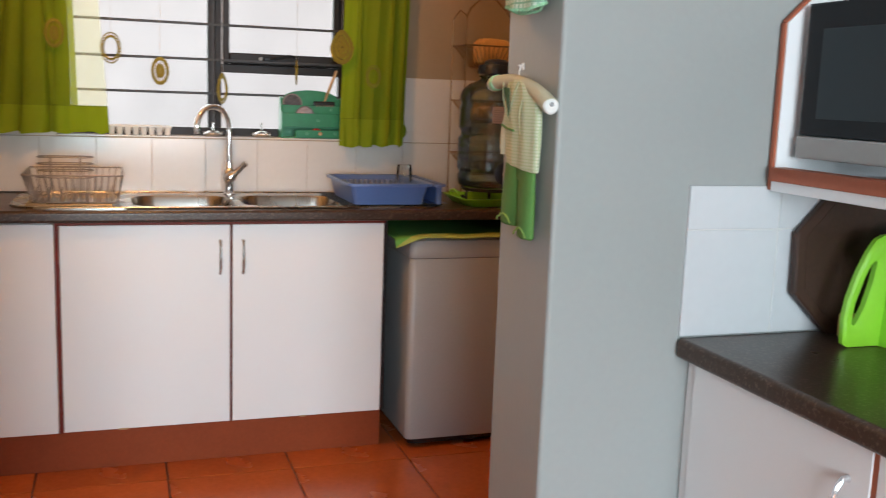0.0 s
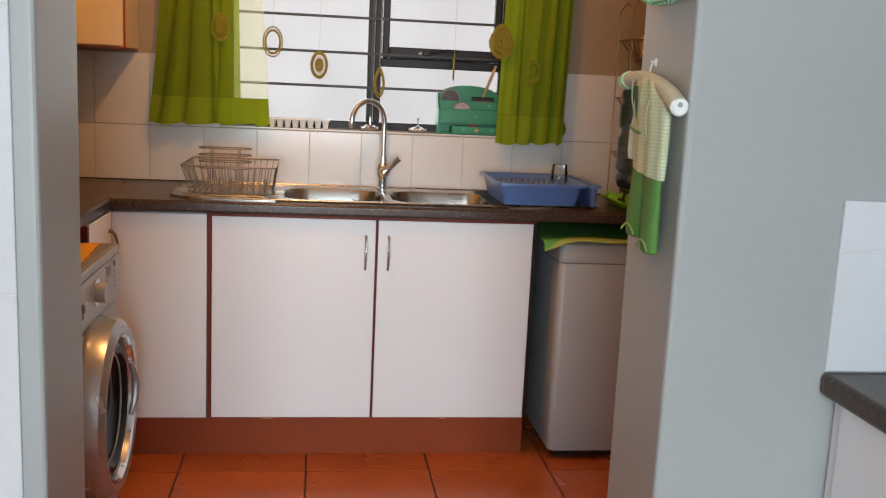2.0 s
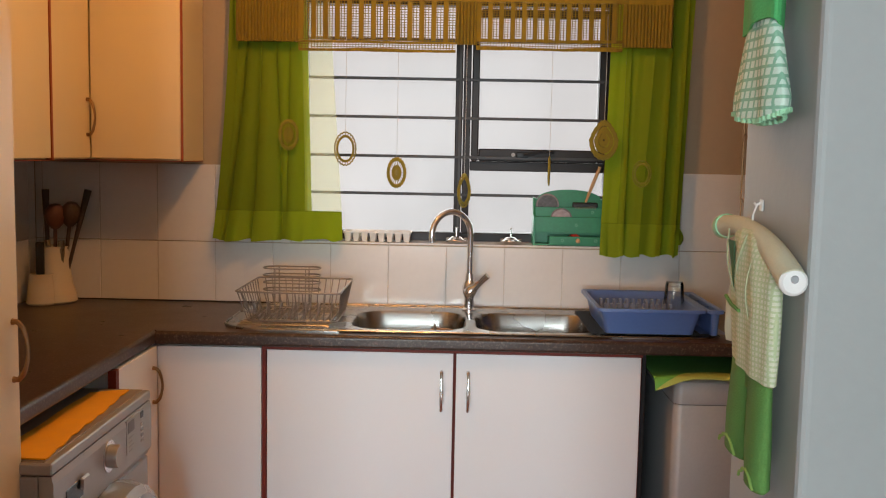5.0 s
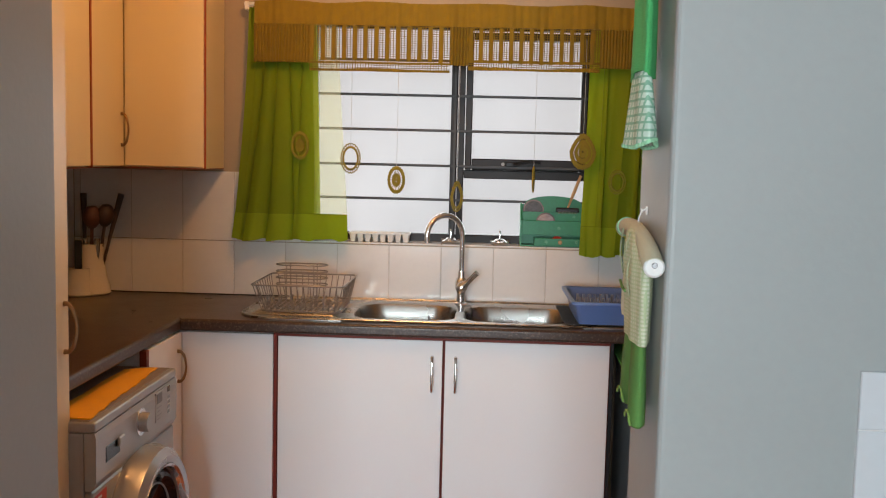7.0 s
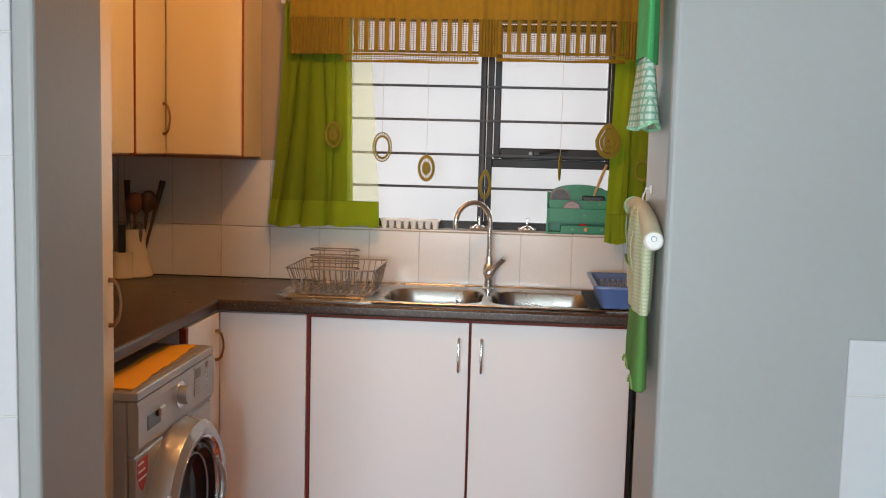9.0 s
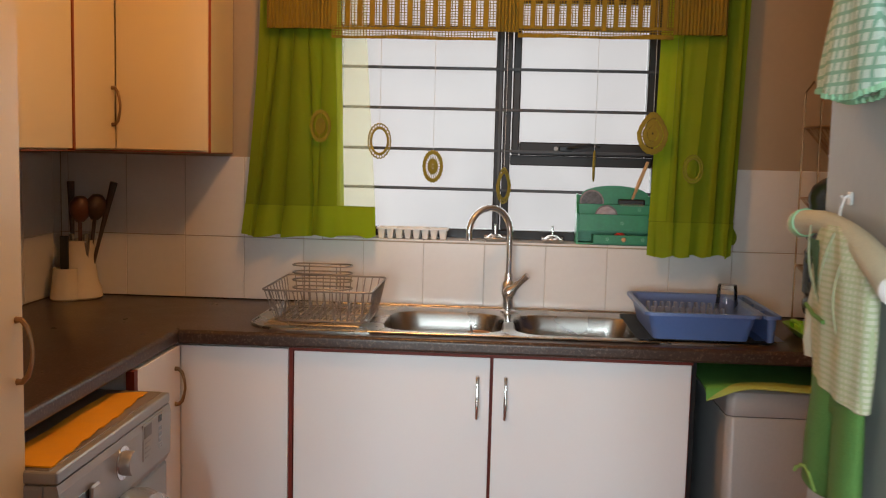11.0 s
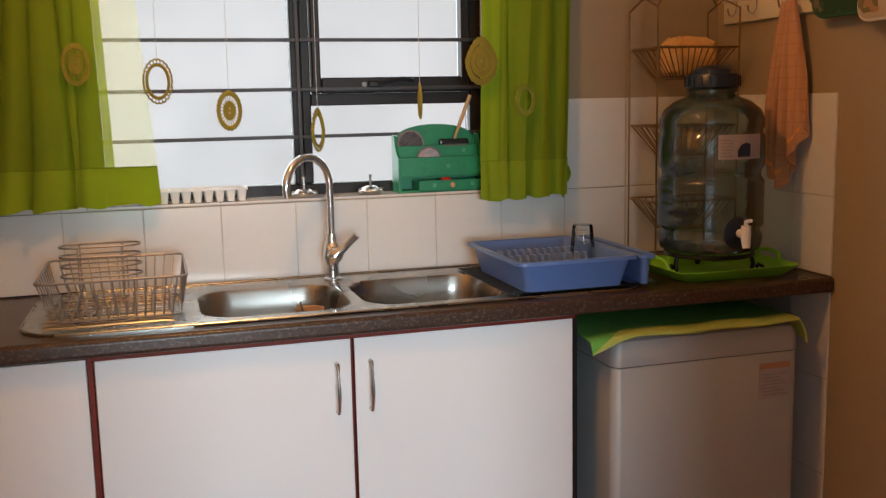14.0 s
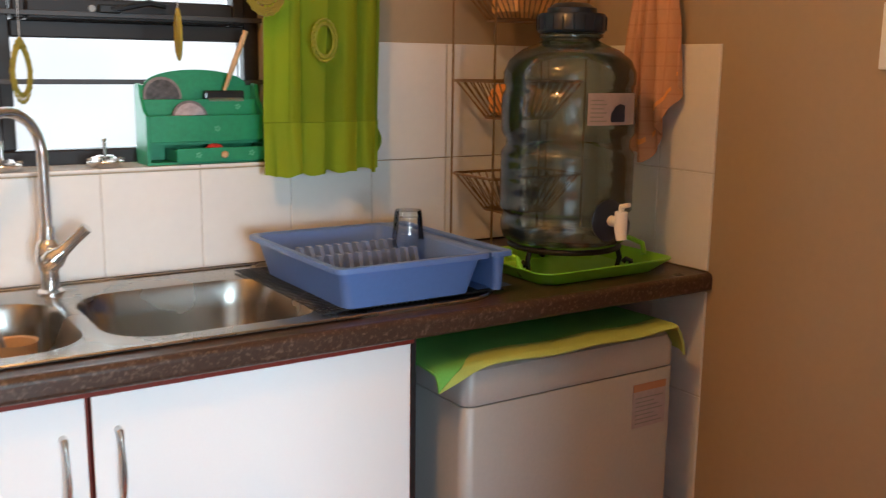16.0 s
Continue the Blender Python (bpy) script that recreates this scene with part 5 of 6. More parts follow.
def blue_rack():
    z0_, zr = 0.9152, 0.994
    o = thing("plastic_dish_drainer", (0.60, 0.24, z0_), "blue plastic dish drainer with plate slots and a cutlery compartment", "dish drainer")
    x0, x1, y0, y1 = 0.426, 0.727, 0.034, 0.425
    def shell(bm, x0, x1, y0, y1, zb, zt_, fl, th, r=0.02, lip=0.010):
        cx, cy, hx, hy = (x0 + x1) / 2, (y0 + y1) / 2, (x1 - x0) / 2, (y1 - y0) / 2
        def R(h, z):
            return [(x, y, z) for x, y in rrect(cx, cy, hx - h, hy - h, r, 4)]
        return loft(bm, [R(fl, zb), R(0.004, zt_ - 0.012), R(-0.001, zt_ - 0.0115), R(-lip, zt_ - 0.010), R(-lip, zt_ - 0.001), R(-lip + 0.003, zt_), R(0.0, zt_), R(th + 0.002, zt_ - 0.004), R(fl + th, zb + th), R(fl + 0.05, zb + th * 0.9)])
    part("tray", shell(nb(), x0, x1, y0, y1, z0_, zr, 0.020, 0.004), M_blue, o, smooth=True)
    part("rim_bridge", box(nb(), 0.7375, 0.030, zr - 0.009, 0.7405, 0.430, zr - 0.001, 0.001), M_blue, o, "thin blue rim between tray and cutlery box")
    part("cutlery_box", shell(nb(), 0.747, 0.783, 0.036, 0.426, z0_ + 0.001, zr - 0.001, 0.008, 0.003, 0.012, 0.006), M_blue, o, smooth=True)
    for y in (0.17, 0.29):
        bm = nb()
        box(bm, 0.7535, y - 0.0015, 0.935, 0.7765, y + 0.0015, zr - 0.008)
        part("partition", bm, M_blue, o, "thin blue partition")
    bm = nb()
    box(bm, 0.4605, 0.225, z0_ + 0.006, 0.690, 0.228, z0_ + 0.0346)
    box(bm, 0.4605, 0.275, z0_ + 0.006, 0.690, 0.278, z0_ + 0.0346)
    part("bottom_rib", bm, M_bluegrey, o)
    for k in range(11):
        x = 0.458 + 0.0203 * k
        bm = nb()
        prism(bm, [(p + 0.030, z0_ + q) for p, q in [(0.145, 0.006), (0.275, 0.006), (0.272, 0.046), (0.258, 0.071), (0.24, 0.071), (0.222, 0.045), (0.205, 0.034), (0.188, 0.045), (0.172, 0.069), (0.156, 0.069), (0.147, 0.046)]], "x", x, x + 0.008)
        part("plate_divider", bm, M_bluegrey, o, "blue upright plate divider")
    g = solo("tumbler", (0.688, 0.252, 0.950), lathe(nb(), [(0.034, 0), (0.0345, 0.004), (0.028, 0.09), (0.026, 0.098), (0, 0.098)], (0.688, 0.252, 0.950), 28), M_tumbler, "clear glass tumbler upside down in the blue drainer", "glass", smooth=True)
    part("glass_base", lathe(nb(), [(0, 0.084), (0.0245, 0.084), (0.0255, 0.097), (0, 0.097)], (0.688, 0.252, 0.950), 24), M_glass, g, "thick glass base", smooth=True)


blue_rack()
bm = nb()
for k in range(34):
    x = 0.404 + 0.0115 * k
    box(bm, x - 0.0014, 0.055, 0.9118, x + 0.0014, 0.470, 0.9134)
for k in range(37):
    y = 0.058 + 0.0112 * k
    box(bm, 0.400, y - 0.0014, 0.9135, 0.784, y + 0.0014, 0.9150)
solo("sink_mat", (0.62, 0.26, 0.9118), bm, M_rubber, "black rubber lattice mat under the blue dish drainer", "sink mat")["kind"] = "stuff"


def green_tray():
    x0, x1, y0, y1 = 0.862, 1.226, 0.028, 0.318
    zb, zt_ = 0.9055, 0.936
    o = thing("serving_tray", ((x0 + x1) / 2, (y0 + y1) / 2, zb), "lime green plastic serving tray with pierced handles on the worktop", "tray")
    cx, cy, hx, hy = (x0 + x1) / 2, (y0 + y1) / 2, (x1 - x0) / 2, (y1 - y0) / 2
    def R(h, z):
        return [(x, y, z) for x, y in rrect(cx, cy, hx - h, hy - h, 0.035, 5)]
    part("tray_body", loft(nb(), [R(0.03, zb), R(0.0, zt_ - 0.002), R(0.0, zt_), R(0.004, zt_), R(0.034, zb + 0.003), R(0.09, zb + 0.003)]), M_lime, o, smooth=True)
    for sx, xx in ((-1, x0 + 0.012), (1, x1 - 0.012)):
        bm = nb()
        pts = [(xx, cy - 0.055, zt_ - 0.006), (xx + sx * 0.004, cy - 0.045, zt_ + 0.016), (xx + sx * 0.006, cy, zt_ + 0.022), (xx + sx * 0.004, cy + 0.045, zt_ + 0.016), (xx, cy + 0.055, zt_ - 0.006)]
        tube(bm, pts, 0.006, 8)
        part("grip", bm, M_lime, o, "raised lime grip", smooth=True)


green_tray()
BX, BY, BZ, BR = 1.019, 0.160, 0.972, 0.139


def bottle_stand():
    o = thing("bottle_stand", (BX, BY, 0.909), "black wrought metal bottle stand with scroll feet on the green tray", "bottle stand")
    part("ring", tube(nb(), [(BX + 0.115 * math.cos(a), BY + 0.115 * math.sin(a), BZ - 0.007) for a in [2 * math.pi * k / 32 for k in range(32)]], 0.006, 8, True), M_blackmetal, o, smooth=True)
    for k in range(3):
        a = radians(-168 + 120 * k)
        ca, sa = math.cos(a), math.sin(a)
        prof = [(0.112, BZ - 0.010), (0.118, BZ - 0.03), (0.114, 0.925), (0.122, 0.9155), (0.134, 0.9155), (0.143, 0.924), (0.142, 0.936), (0.132, 0.940), (0.126, 0.932)]
        part("leg", tube(nb(), [(BX + r * ca, BY + r * sa, z) for r, z in prof], 0.0055, 8), M_blackmetal, o, "black scrolled leg", smooth=True)


bottle_stand()


def water_bottle():
    o = thing("water_bottle", (BX, BY, BZ), "large blue-grey refillable water dispenser bottle with navy screw cap and tap", "water bottle")
    R = BR
    prof = [(0, 0.0), (R * 0.80, 0.0), (R * 0.93, 0.008), (R * 0.98, 0.025), (R * 0.98, 0.045), (R * 0.94, 0.055), (R * 0.94, 0.062), (R, 0.072), (R, 0.098), (R * 0.989, 0.103), (R, 0.108), (R, 0.134), (R * 0.989, 0.139), (R, 0.144), (R, 0.166), (R * 0.989, 0.171), (R, 0.176), (R, 0.185), (R * 0.985, 0.19), (R * 0.93, 0.200), (R * 0.93, 0.215), (R * 0.985, 0.226), (R, 0.232), (R, 0.300), (R * 0.985, 0.306), (R * 0.95, 0.314), (R * 0.95, 0.322), (R * 0.985, 0.330), (R * 0.98, 0.350), (R * 0.90, 0.375), (R * 0.72, 0.395), (R * 0.50, 0.408), (R * 0.42, 0.414), (R * 0.42, 0.428)]
    part("shell", lathe(nb(), prof, (BX, BY, BZ), 56), M_bottle, o, smooth=True)
    part("thread_ring", lathe(nb(), [(R * 0.43, 0.418), (R * 0.47, 0.420), (R * 0.47, 0.426), (R * 0.43, 0.428)], (BX, BY, BZ), 40), M_bottle, o, "moulded neck ring", smooth=True)
    bm = nb()
    pr = [(0, 0.429), (0.066, 0.429), (0.070, 0.434), (0.070, 0.462), (0.067, 0.467), (0.051, 0.468), (0.050, 0.478), (0.034, 0.488), (0, 0.491)]
    lathe(bm, pr, (BX, BY, BZ), 40)
    cap = part("cap", bm, M_navy, o, "navy blue ribbed screw cap", smooth=True)
    for k in range(40):
        a = 2 * math.pi * k / 40
        bm = nb()
        tube(bm, [(BX + 0.0705 * math.cos(a), BY + 0.0705 * math.sin(a), BZ + 0.434), (BX + 0.0705 * math.cos(a), BY + 0.0705 * math.sin(a), BZ + 0.461)], 0.0016, 4)
        if k % 2 == 0:
            part("rib", bm, M_navy, cap)
        else:
            bm.free()
    def arc(a0, a1, z0_, z1_, r, n=10, th=0.0012):
        return sheet(nb(), lambda u, v: (BX + r * math.cos(radians(a0 + (a1 - a0) * u)), BY + r * math.sin(radians(a0 + (a1 - a0) * u)), z0_ + (z1_ - z0_) * v), n, 1, th)
    lb = part("label", arc(-115, -64, BZ + 0.250, BZ + 0.312, R + 0.0022), M_sticker, o, "white and pink printed label")
    wave = [(-95, 0.256), (-77, 0.256), (-76, 0.272), (-80, 0.288), (-86, 0.291), (-91, 0.286), (-95, 0.272)]
    bm = nb()
    for (a0, h0), (a1, h1) in zip(wave[3:], wave[4:]):
        sheet(bm, lambda u, v: (BX + (R + 0.0040) * math.cos(radians(a0 + (a1 - a0) * u)), BY + (R + 0.0040) * math.sin(radians(a0 + (a1 - a0) * u)), BZ + 0.256 + (h0 + (h1 - h0) * u - 0.256) * v), 3, 1, 0.0008)
    part("picture", bm, M_stickerblue, lb, "dark blue wave picture")
    for k in range(6):
        part("print", arc(-113, -99 - 3 * (k % 2), BZ + 0.257 + 0.008 * k, BZ + 0.2595 + 0.008 * k, R + 0.0036, 5, 0.0006), M_grey, lb, "grey bar of unreadable print")
    # tap
    a = radians(-92)
    ca, sa = math.cos(a), math.sin(a)
    tz = BZ + 0.062
    mm = Matrix.Translation((BX + ca * (R - 0.004), BY + sa * (R - 0.004), tz)) @ Matrix.Rotation(a, 4, "Z") @ Matrix.Rotation(radians(90), 4, "Y")
    bm = nb()
    lathe(bm, [(0, 0.0), (0.040, 0.0), (0.042, 0.006), (0.036, 0.010), (0.020, 0.013), (0, 0.013)], (0, 0, 0), 28, mm)
    part("tap_plate", bm, M_navy, o, "dark round recess round the tap", smooth=True)
    bm = nb()
    lathe(bm, [(0, 0.0132), (0.011, 0.0132), (0.011, 0.036), (0, 0.036)], (0, 0, 0), 16, mm)
    p0 = Vector((BX + ca * (R + 0.038), BY + sa * (R + 0.038), tz))
    tube(bm, [p0 + Vector((0, 0, 0.022)), p0 + Vector((0, 0, -0.012)), p0 + Vector((ca * 0.004, sa * 0.004, -0.034))], [0.0125, 0.0125, 0.010], 12)
    tap_ = part("tap", bm, M_white, o, "white plastic push tap", smooth=True)
    bm = nb()
    tube(bm, [p0 + Vector((0, 0, 0.0225)), p0 + Vector((0, 0, 0.032)), p0 + Vector((ca * 0.022, sa * 0.022, 0.038))], [0.006, 0.006, 0.0045], 8)
    part("lever", bm, M_white, tap_, "white plastic tap lever", smooth=True)


water_bottle()


def basket_tower():
    x0, x1, y0, y1 = 0.955, 1.215, 0.335, 0.500
    zb = 0.9052
    o = thing("wire_basket_tower", ((x0 + x1) / 2, (y0 + y1) / 2, zb), "brass-coloured wire basket tower with carrying handle in the corner", "basket rack")
    r = 0.0028
    for x in (x0, x1):
        for y in (y0, y1):
            part("post", tube(nb(), [(x, y, zb), (x, y, 1.63)], r, 6), M_copperwire, o)
        part("foot_bar", tube(nb(), [(x, y0, zb + 0.012), (x, y1, zb + 0.012)], r, 6), M_copperwire, o)
        part("top_bar", tube(nb(), [(x, y0, 1.63), (x, (y0 + y1) / 2, 1.66), (x, y1, 1.63)], r, 6), M_copperwire, o)
    ym = (y0 + y1) / 2
    part("handle", tube(nb(), [(x0, y0, 1.63), (x0 + 0.015, y0, 1.665), (x0 + 0.060, y0, 1.705), (x0 + 0.085, y0, 1.715), (x0 + 0.115, y0, 1.705), (x0 + 0.165, y0, 1.66), (x0 + 0.185, y0 + 0.002, 1.635)], 0.0035, 6), M_copperwire, o, "arched carrying handle", smooth=True)
    for zt_ in (1.085, 1.300, 1.520):
        d = 0.085
        bk = part("basket", tube(nb(), [(x, y, zt_) for x, y in rrect((x0 + x1) / 2, ym, (x1 - x0) / 2, (y1 - y0) / 2, 0.012, 3)], 0.0034, 6, True), M_copperwire, o, "wire basket rim")
        bx0, bx1, by0, by1 = x0 + 0.065, x1 - 0.065, y0 + 0.035, y1 - 0.035
        part("bottom_ring", tube(nb(), [(x, y, zt_ - d) for x, y in rrect((bx0 + bx1) / 2, ym, (bx1 - bx0) / 2, (by1 - by0) / 2, 0.012, 3)], 0.0028, 6, True), M_copperwire, bk)
        for k in range(12):
            t = (k + 0.5) / 12
            part("wire", tube(nb(), [(x0 + (x1 - x0) * t, y0, zt_), (bx0 + (bx1 - bx0) * t, by0, zt_ - d), (bx0 + (bx1 - bx0) * t, by1, zt_ - d), (x0 + (x1 - x0) * t, y1, zt_)], 0.0017, 4), M_copperwire, bk)
        for k in range(6):
            t = (k + 0.5) / 6
            part("wire", tube(nb(), [(x0, y0 + (y1 - y0) * t, zt_), (bx0, by0 + (by1 - by0) * t, zt_ - d + 0.004), (bx1, by0 + (by1 - by0) * t, zt_ - d + 0.004), (x1, y0 + (y1 - y0) * t, zt_)], 0.0017, 4), M_copperwire, bk)
    # contents
    def lump(name, cx, cy, cz, hx, hy, hz, mtl, lab, cat, seed):
        rnd = random.Random(seed)
        rings = []
        for k, (f, g) in enumerate(((0.75, 0), (0.97, 0.12), (1.0, 0.5), (0.96, 0.85), (0.7, 1.0))):
            rings.append([(x + rnd.uniform(-0.004, 0.004), y + rnd.uniform(-0.003, 0.003), cz + g * hz * 2 + rnd.uniform(-0.004, 0.004) * (k > 1)) for x, y in rrect(cx, cy, hx * f, hy * f, min(hx, hy) * 0.5, 4)])
        return solo(name, (cx, cy, cz), loft(nb(), rings), mtl, lab, cat, smooth=True)
    lump("bread_bag", 1.100, ym, 1.441, 0.075, 0.045, 0.055, M_orange2, "crumpled pale orange paper bag in the top wire basket", "bag", 2)
    lump("paper_bag", 1.075, ym, 1.222, 0.055, 0.042, 0.035, M_orange, "orange bag in the middle wire basket", "bag", 5)
    bm = nb()
    lathe(bm, [(0, 0), (0.028, 0), (0.045, 0.02), (0.052, 0.045), (0.049, 0.045), (0.042, 0.022), (0.02, 0.006), (0, 0.006)], (1.09, ym, 1.007), 24)
    solo("bowl", (1.09, ym, 1.007), bm, M_brownbowl, "dark brown bowl in the lowest wire basket", "bowl", smooth=True)


basket_tower()


def utensil_jar():
    x, y, z = -1.375, 0.470, 0.9055
    o = thing("utensil_jar", (x, y, z), "cream ceramic utensil jar on the corner of the worktop", "utensil jar")
    part("jar", lathe(nb(), [(0, 0), (0.066, 0), (0.072, 0.006), (0.069, 0.03), (0.058, 0.06), (0.052, 0.10), (0.048, 0.188), (0.050, 0.193), (0.045, 0.193), (0.043, 0.10), (0.045, 0.012), (0, 0.010)], (x, y, z), 36), M_cream2, o, smooth=True)
    part("pocket", lathe(nb(), [(0, 0), (0.046, 0), (0.050, 0.006), (0.044, 0.05), (0.038, 0.100), (0.040, 0.104), (0.035, 0.104), (0.034, 0.05), (0.034, 0.012), (0, 0.010)], (x - 0.024, y - 0.054, z), 28), M_cream2, o, "lower side pocket of the jar", smooth=True)
    gp = "utensils in the jar"
    def spoon(name, dx, dy, tx, ty, h, mtl, lab, head=True):
        a, b = Vector((x + dx, y + dy, z + 0.02)), Vector((x + tx, y + ty, z + h))
        s = thing(name, a, lab, "kitchen utensil", gp)
        part("handle", tube(nb(), [a, a.lerp(b, 0.5), b], [0.0065, 0.0065, 0.0065 if head else 0.013], 8), mtl, s, smooth=True)
        if head:
            d = (b - a).normalized()
            mm = Matrix.Translation(b - d * 0.004) @ d.to_track_quat("Z", "Y").to_matrix().to_4x4() @ Matrix.Diagonal((1.25, 1.1, 1, 1))
            part("head", lathe(nb(), [(0, 0), (0.010, 0.004), (0.022, 0.022), (0.028, 0.045), (0.026, 0.068), (0.014, 0.086), (0, 0.09)], (0, 0, 0), 16, mm), mtl, s, smooth=True)
    spoon("wooden_spoon", 0.0, 0.0, 0.016, -0.03, 0.255, M_wood2, "reddish wooden spoon standing in the cream jar")
    spoon("wooden_spoon", 0.015, 0.01, 0.056, -0.01, 0.262, M_wood, "dark wooden spoon leaning in the cream jar")
    spoon("spatula", 0.02, 0.0, 0.118, 0.0, 0.385, M_wood, "dark wooden spatula leaning out of the cream jar", False)
    spoon("knife", -0.02, 0.0, -0.028, 0.0, 0.385, M_wood, "dark wooden-handled tool standing in the cream jar", False)
    for dx in (-0.012, 0.028):
        bm = nb()
        tube(bm, [(x + dx, y - 0.02, z + 0.015), (x + dx * 1.2, y - 0.026, z + 0.215)], 0.011, 10)
        solo("steel_utensil", (x + dx, y - 0.02, z + 0.012), bm, M_steel, "steel utensil handle standing in the cream jar", "kitchen utensil", gp, True)
    bm = nb()
    box(bm, x - 0.038, y - 0.066, z + 0.016, x - 0.011, y - 0.054, z + 0.21, 0.004, 2)
    solo("grater_handle", (x - 0.024, y - 0.060, z + 0.016), bm, M_dark, "black plastic utensil handle standing in the cream jar's pocket", "kitchen utensil", gp)


utensil_jar()

# in the bowls
cup = thing("beaker", (-0.045, 0.325, 0.7535), "beige plastic beaker standing in the sink bowl", "cup")
part("cup_body", lathe(nb(), [(0, 0), (0.026, 0), (0.028, 0.004), (0.036, 0.106), (0.0385, 0.110), (0.034, 0.108), (0.026, 0.008), (0, 0.006)], (-0.045, 0.325, 0.7535), 28), M_beige, cup, smooth=True)
part("brush", tube(nb(), [(-0.050, 0.33, 0.77), (-0.058, 0.318, 0.83), (-0.070, 0.31, 0.885)], 0.004, 8), M_grey, cup, "thin grey stick in the beaker", smooth=True)


def towel_on_washer():
    x0, x1 = 0.580, 1.196
    def f(u, v):
        x = x0 + (x1 - x0) * u
        y = 0.40 - 0.425 * min(v, 0.86) / 0.86
        z = 0.8045 + 0.002 * math.sin(x * 30 + v * 5)
        y -= 0.012 * math.sin(u * 3.1) * v
        if v > 0.86:
            t = (v - 0.86) / 0.14
            z -= 0.005 * t + 0.020 * t * max(0, 1 - u / 0.18)
            y -= 0.012 * math.sin(t * 1.5)
        if u < 0.12:
            t = (0.12 - u) / 0.12
            z -= 0.016 * t * v * v
        if u > 0.955:
            t = (u - 0.955) / 0.045
            z -= 0.060 * t * (0.5 + 0.5 * v)
            x = x0 + (x1 - x0) * 0.955 + (x1 - x0) * 0.045 * math.sin(t * 1.5) * 0.8
        return (x, y, z + 0.004)
    def bd(u):
        return 0.76 + 0.235 * max(0, 1 - u / 0.17) ** 1.1
    o = thing("folded_towel", (0.89, 0.18, 0.8015), "green and yellow-green striped towel draped over the washing machine", "towel")
    part("cloth", sheet(nb(), lambda u, v: f(u, v * bd(u)), 60, 22, 0.005), M_towelgreen, o, "mid green terry half", smooth=True)
    part("border", sheet(nb(), lambda u, v: f(u, bd(u) + 0.002 + v * (0.998 - bd(u))), 60, 12, 0.005), M_towelyellow, o, "yellow-green terry border", smooth=True)


towel_on_washer()

# ---- on the right wall ----
def hook_rail():
    y0, y1, zb, zt_ = 0.010, 0.500, 1.594, 1.668
    xw = XR - 0.0005
    o = thing("hook_rail", (xw, (y0 + y1) / 2, zb), "cream wooden wall rail with curled metal hooks", "hook rail")
    bm = nb()
    box(bm, xw - 0.016, y0, zb, xw, y1, zt_, 0.003, 2)
    box(bm, xw - 0.024, y0 - 0.004, zt_ - 0.012, xw, y1 + 0.004, zt_ + 0.004, 0.003, 2)
    part("board", bm, M_railpaint, o)
    for y in (0.43, 0.33, 0.19, 0.06):
        part("hook", tube(nb(), [(xw - 0.0165, y, 1.655), (xw - 0.019, y, 1.625), (xw - 0.030, y, 1.612), (xw - 0.044, y, 1.618), (xw - 0.048, y, 1.636)], 0.003, 6), M_chrome, o, "curled metal hook", smooth=True)
    return o


hook_rail()


def wall_cloth():
    xw = XR - 0.009
    def f(u, v):
        long_ = 0.500 - (0.03 * (0.42 - u) / 0.42 if u < 0.42 else 0.165 * (u - 0.42) / 0.58)
        z = 1.628 - v * long_
        w = 0.030 + 0.105 * min(1, v * 1.7) ** 0.8
        y = 0.150 - (u - 0.5) * w - 0.012 * v + 0.010 * math.sin(v * 3.0)
        fold = 0.015 * math.sin(u * 17 + 1.2 * v) + 0.006 * math.sin(u * 41 + 4 * v)
        y += 0.006 * math.cos(u * 17 + 1.2 * v)
        x = xw - 0.034 - fold * (0.45 + 0.7 * v)
        return (min(x, xw - 0.006), y, z)
    o = thing("hand_towel", (xw - 0.03, 0.16, 1.13), "peach-orange towel hanging by its corner from the hook rail", "towel")
    part("cloth", sheet(nb(), f, 56, 30, 0.004), M_peach, o, smooth=True)
    part("border", sheet(nb(), lambda u, v: (lambda p: (p[0] - 0.003, p[1], p[2]))(f(u, 0.90 + 0.022 * v)), 56, 1, 0.0015), M_orange, o, "orange woven border", smooth=True)


wall_cloth()


def mitts():
    xw = XR - 0.010
    def pad(y0, y1, zb, zt_, x, tilt, mtl, name, lab, edge):
        cy, cz, hy, hz = (y0 + y1) / 2, (zb + zt_) / 2, (y1 - y0) / 2, (zt_ - zb) / 2
        o = thing(name, (x, cy, zb), lab, "oven glove", "oven gloves on the hook rail")
        def R(f, dx):
            return [(x + dx, cy + (p - cy) + (q - cz) * tilt, q) for p, q in rrect(cy, cz, hy * f, hz * f, 0.035, 4)]
        part("pad", loft(nb(), [R(0.92, -0.014), R(0.99, -0.010), R(1.0, 0.0), R(0.99, 0.008), R(0.92, 0.012)]), mtl, o, smooth=True)
        part("piping", tube(nb(), R(1.0, -0.003), 0.006, 6, True), edge, o, "dark green piping", smooth=True)
        part("loop", tube(nb(), [(x, cy + hz * tilt, zt_ - 0.004), (x - 0.004, cy + 0.02, zt_ + 0.02), (x, cy + hz * tilt + 0.002, zt_ + 0.035)], 0.002, 5), edge, o, "cord loop")
    pad(-0.135, 0.060, 1.575, 1.88, xw - 0.032, 0.12, M_leafprint, "oven_glove", "dark green leaf-printed oven glove hanging on the wall", M_dkgreen)
    pad(-0.350, -0.150, 1.552, 1.84, xw - 0.045, -0.10, M_paleprint, "oven_glove", "pale flower-printed oven glove with orange blooms hanging on the wall", M_railpaint)


mitts()

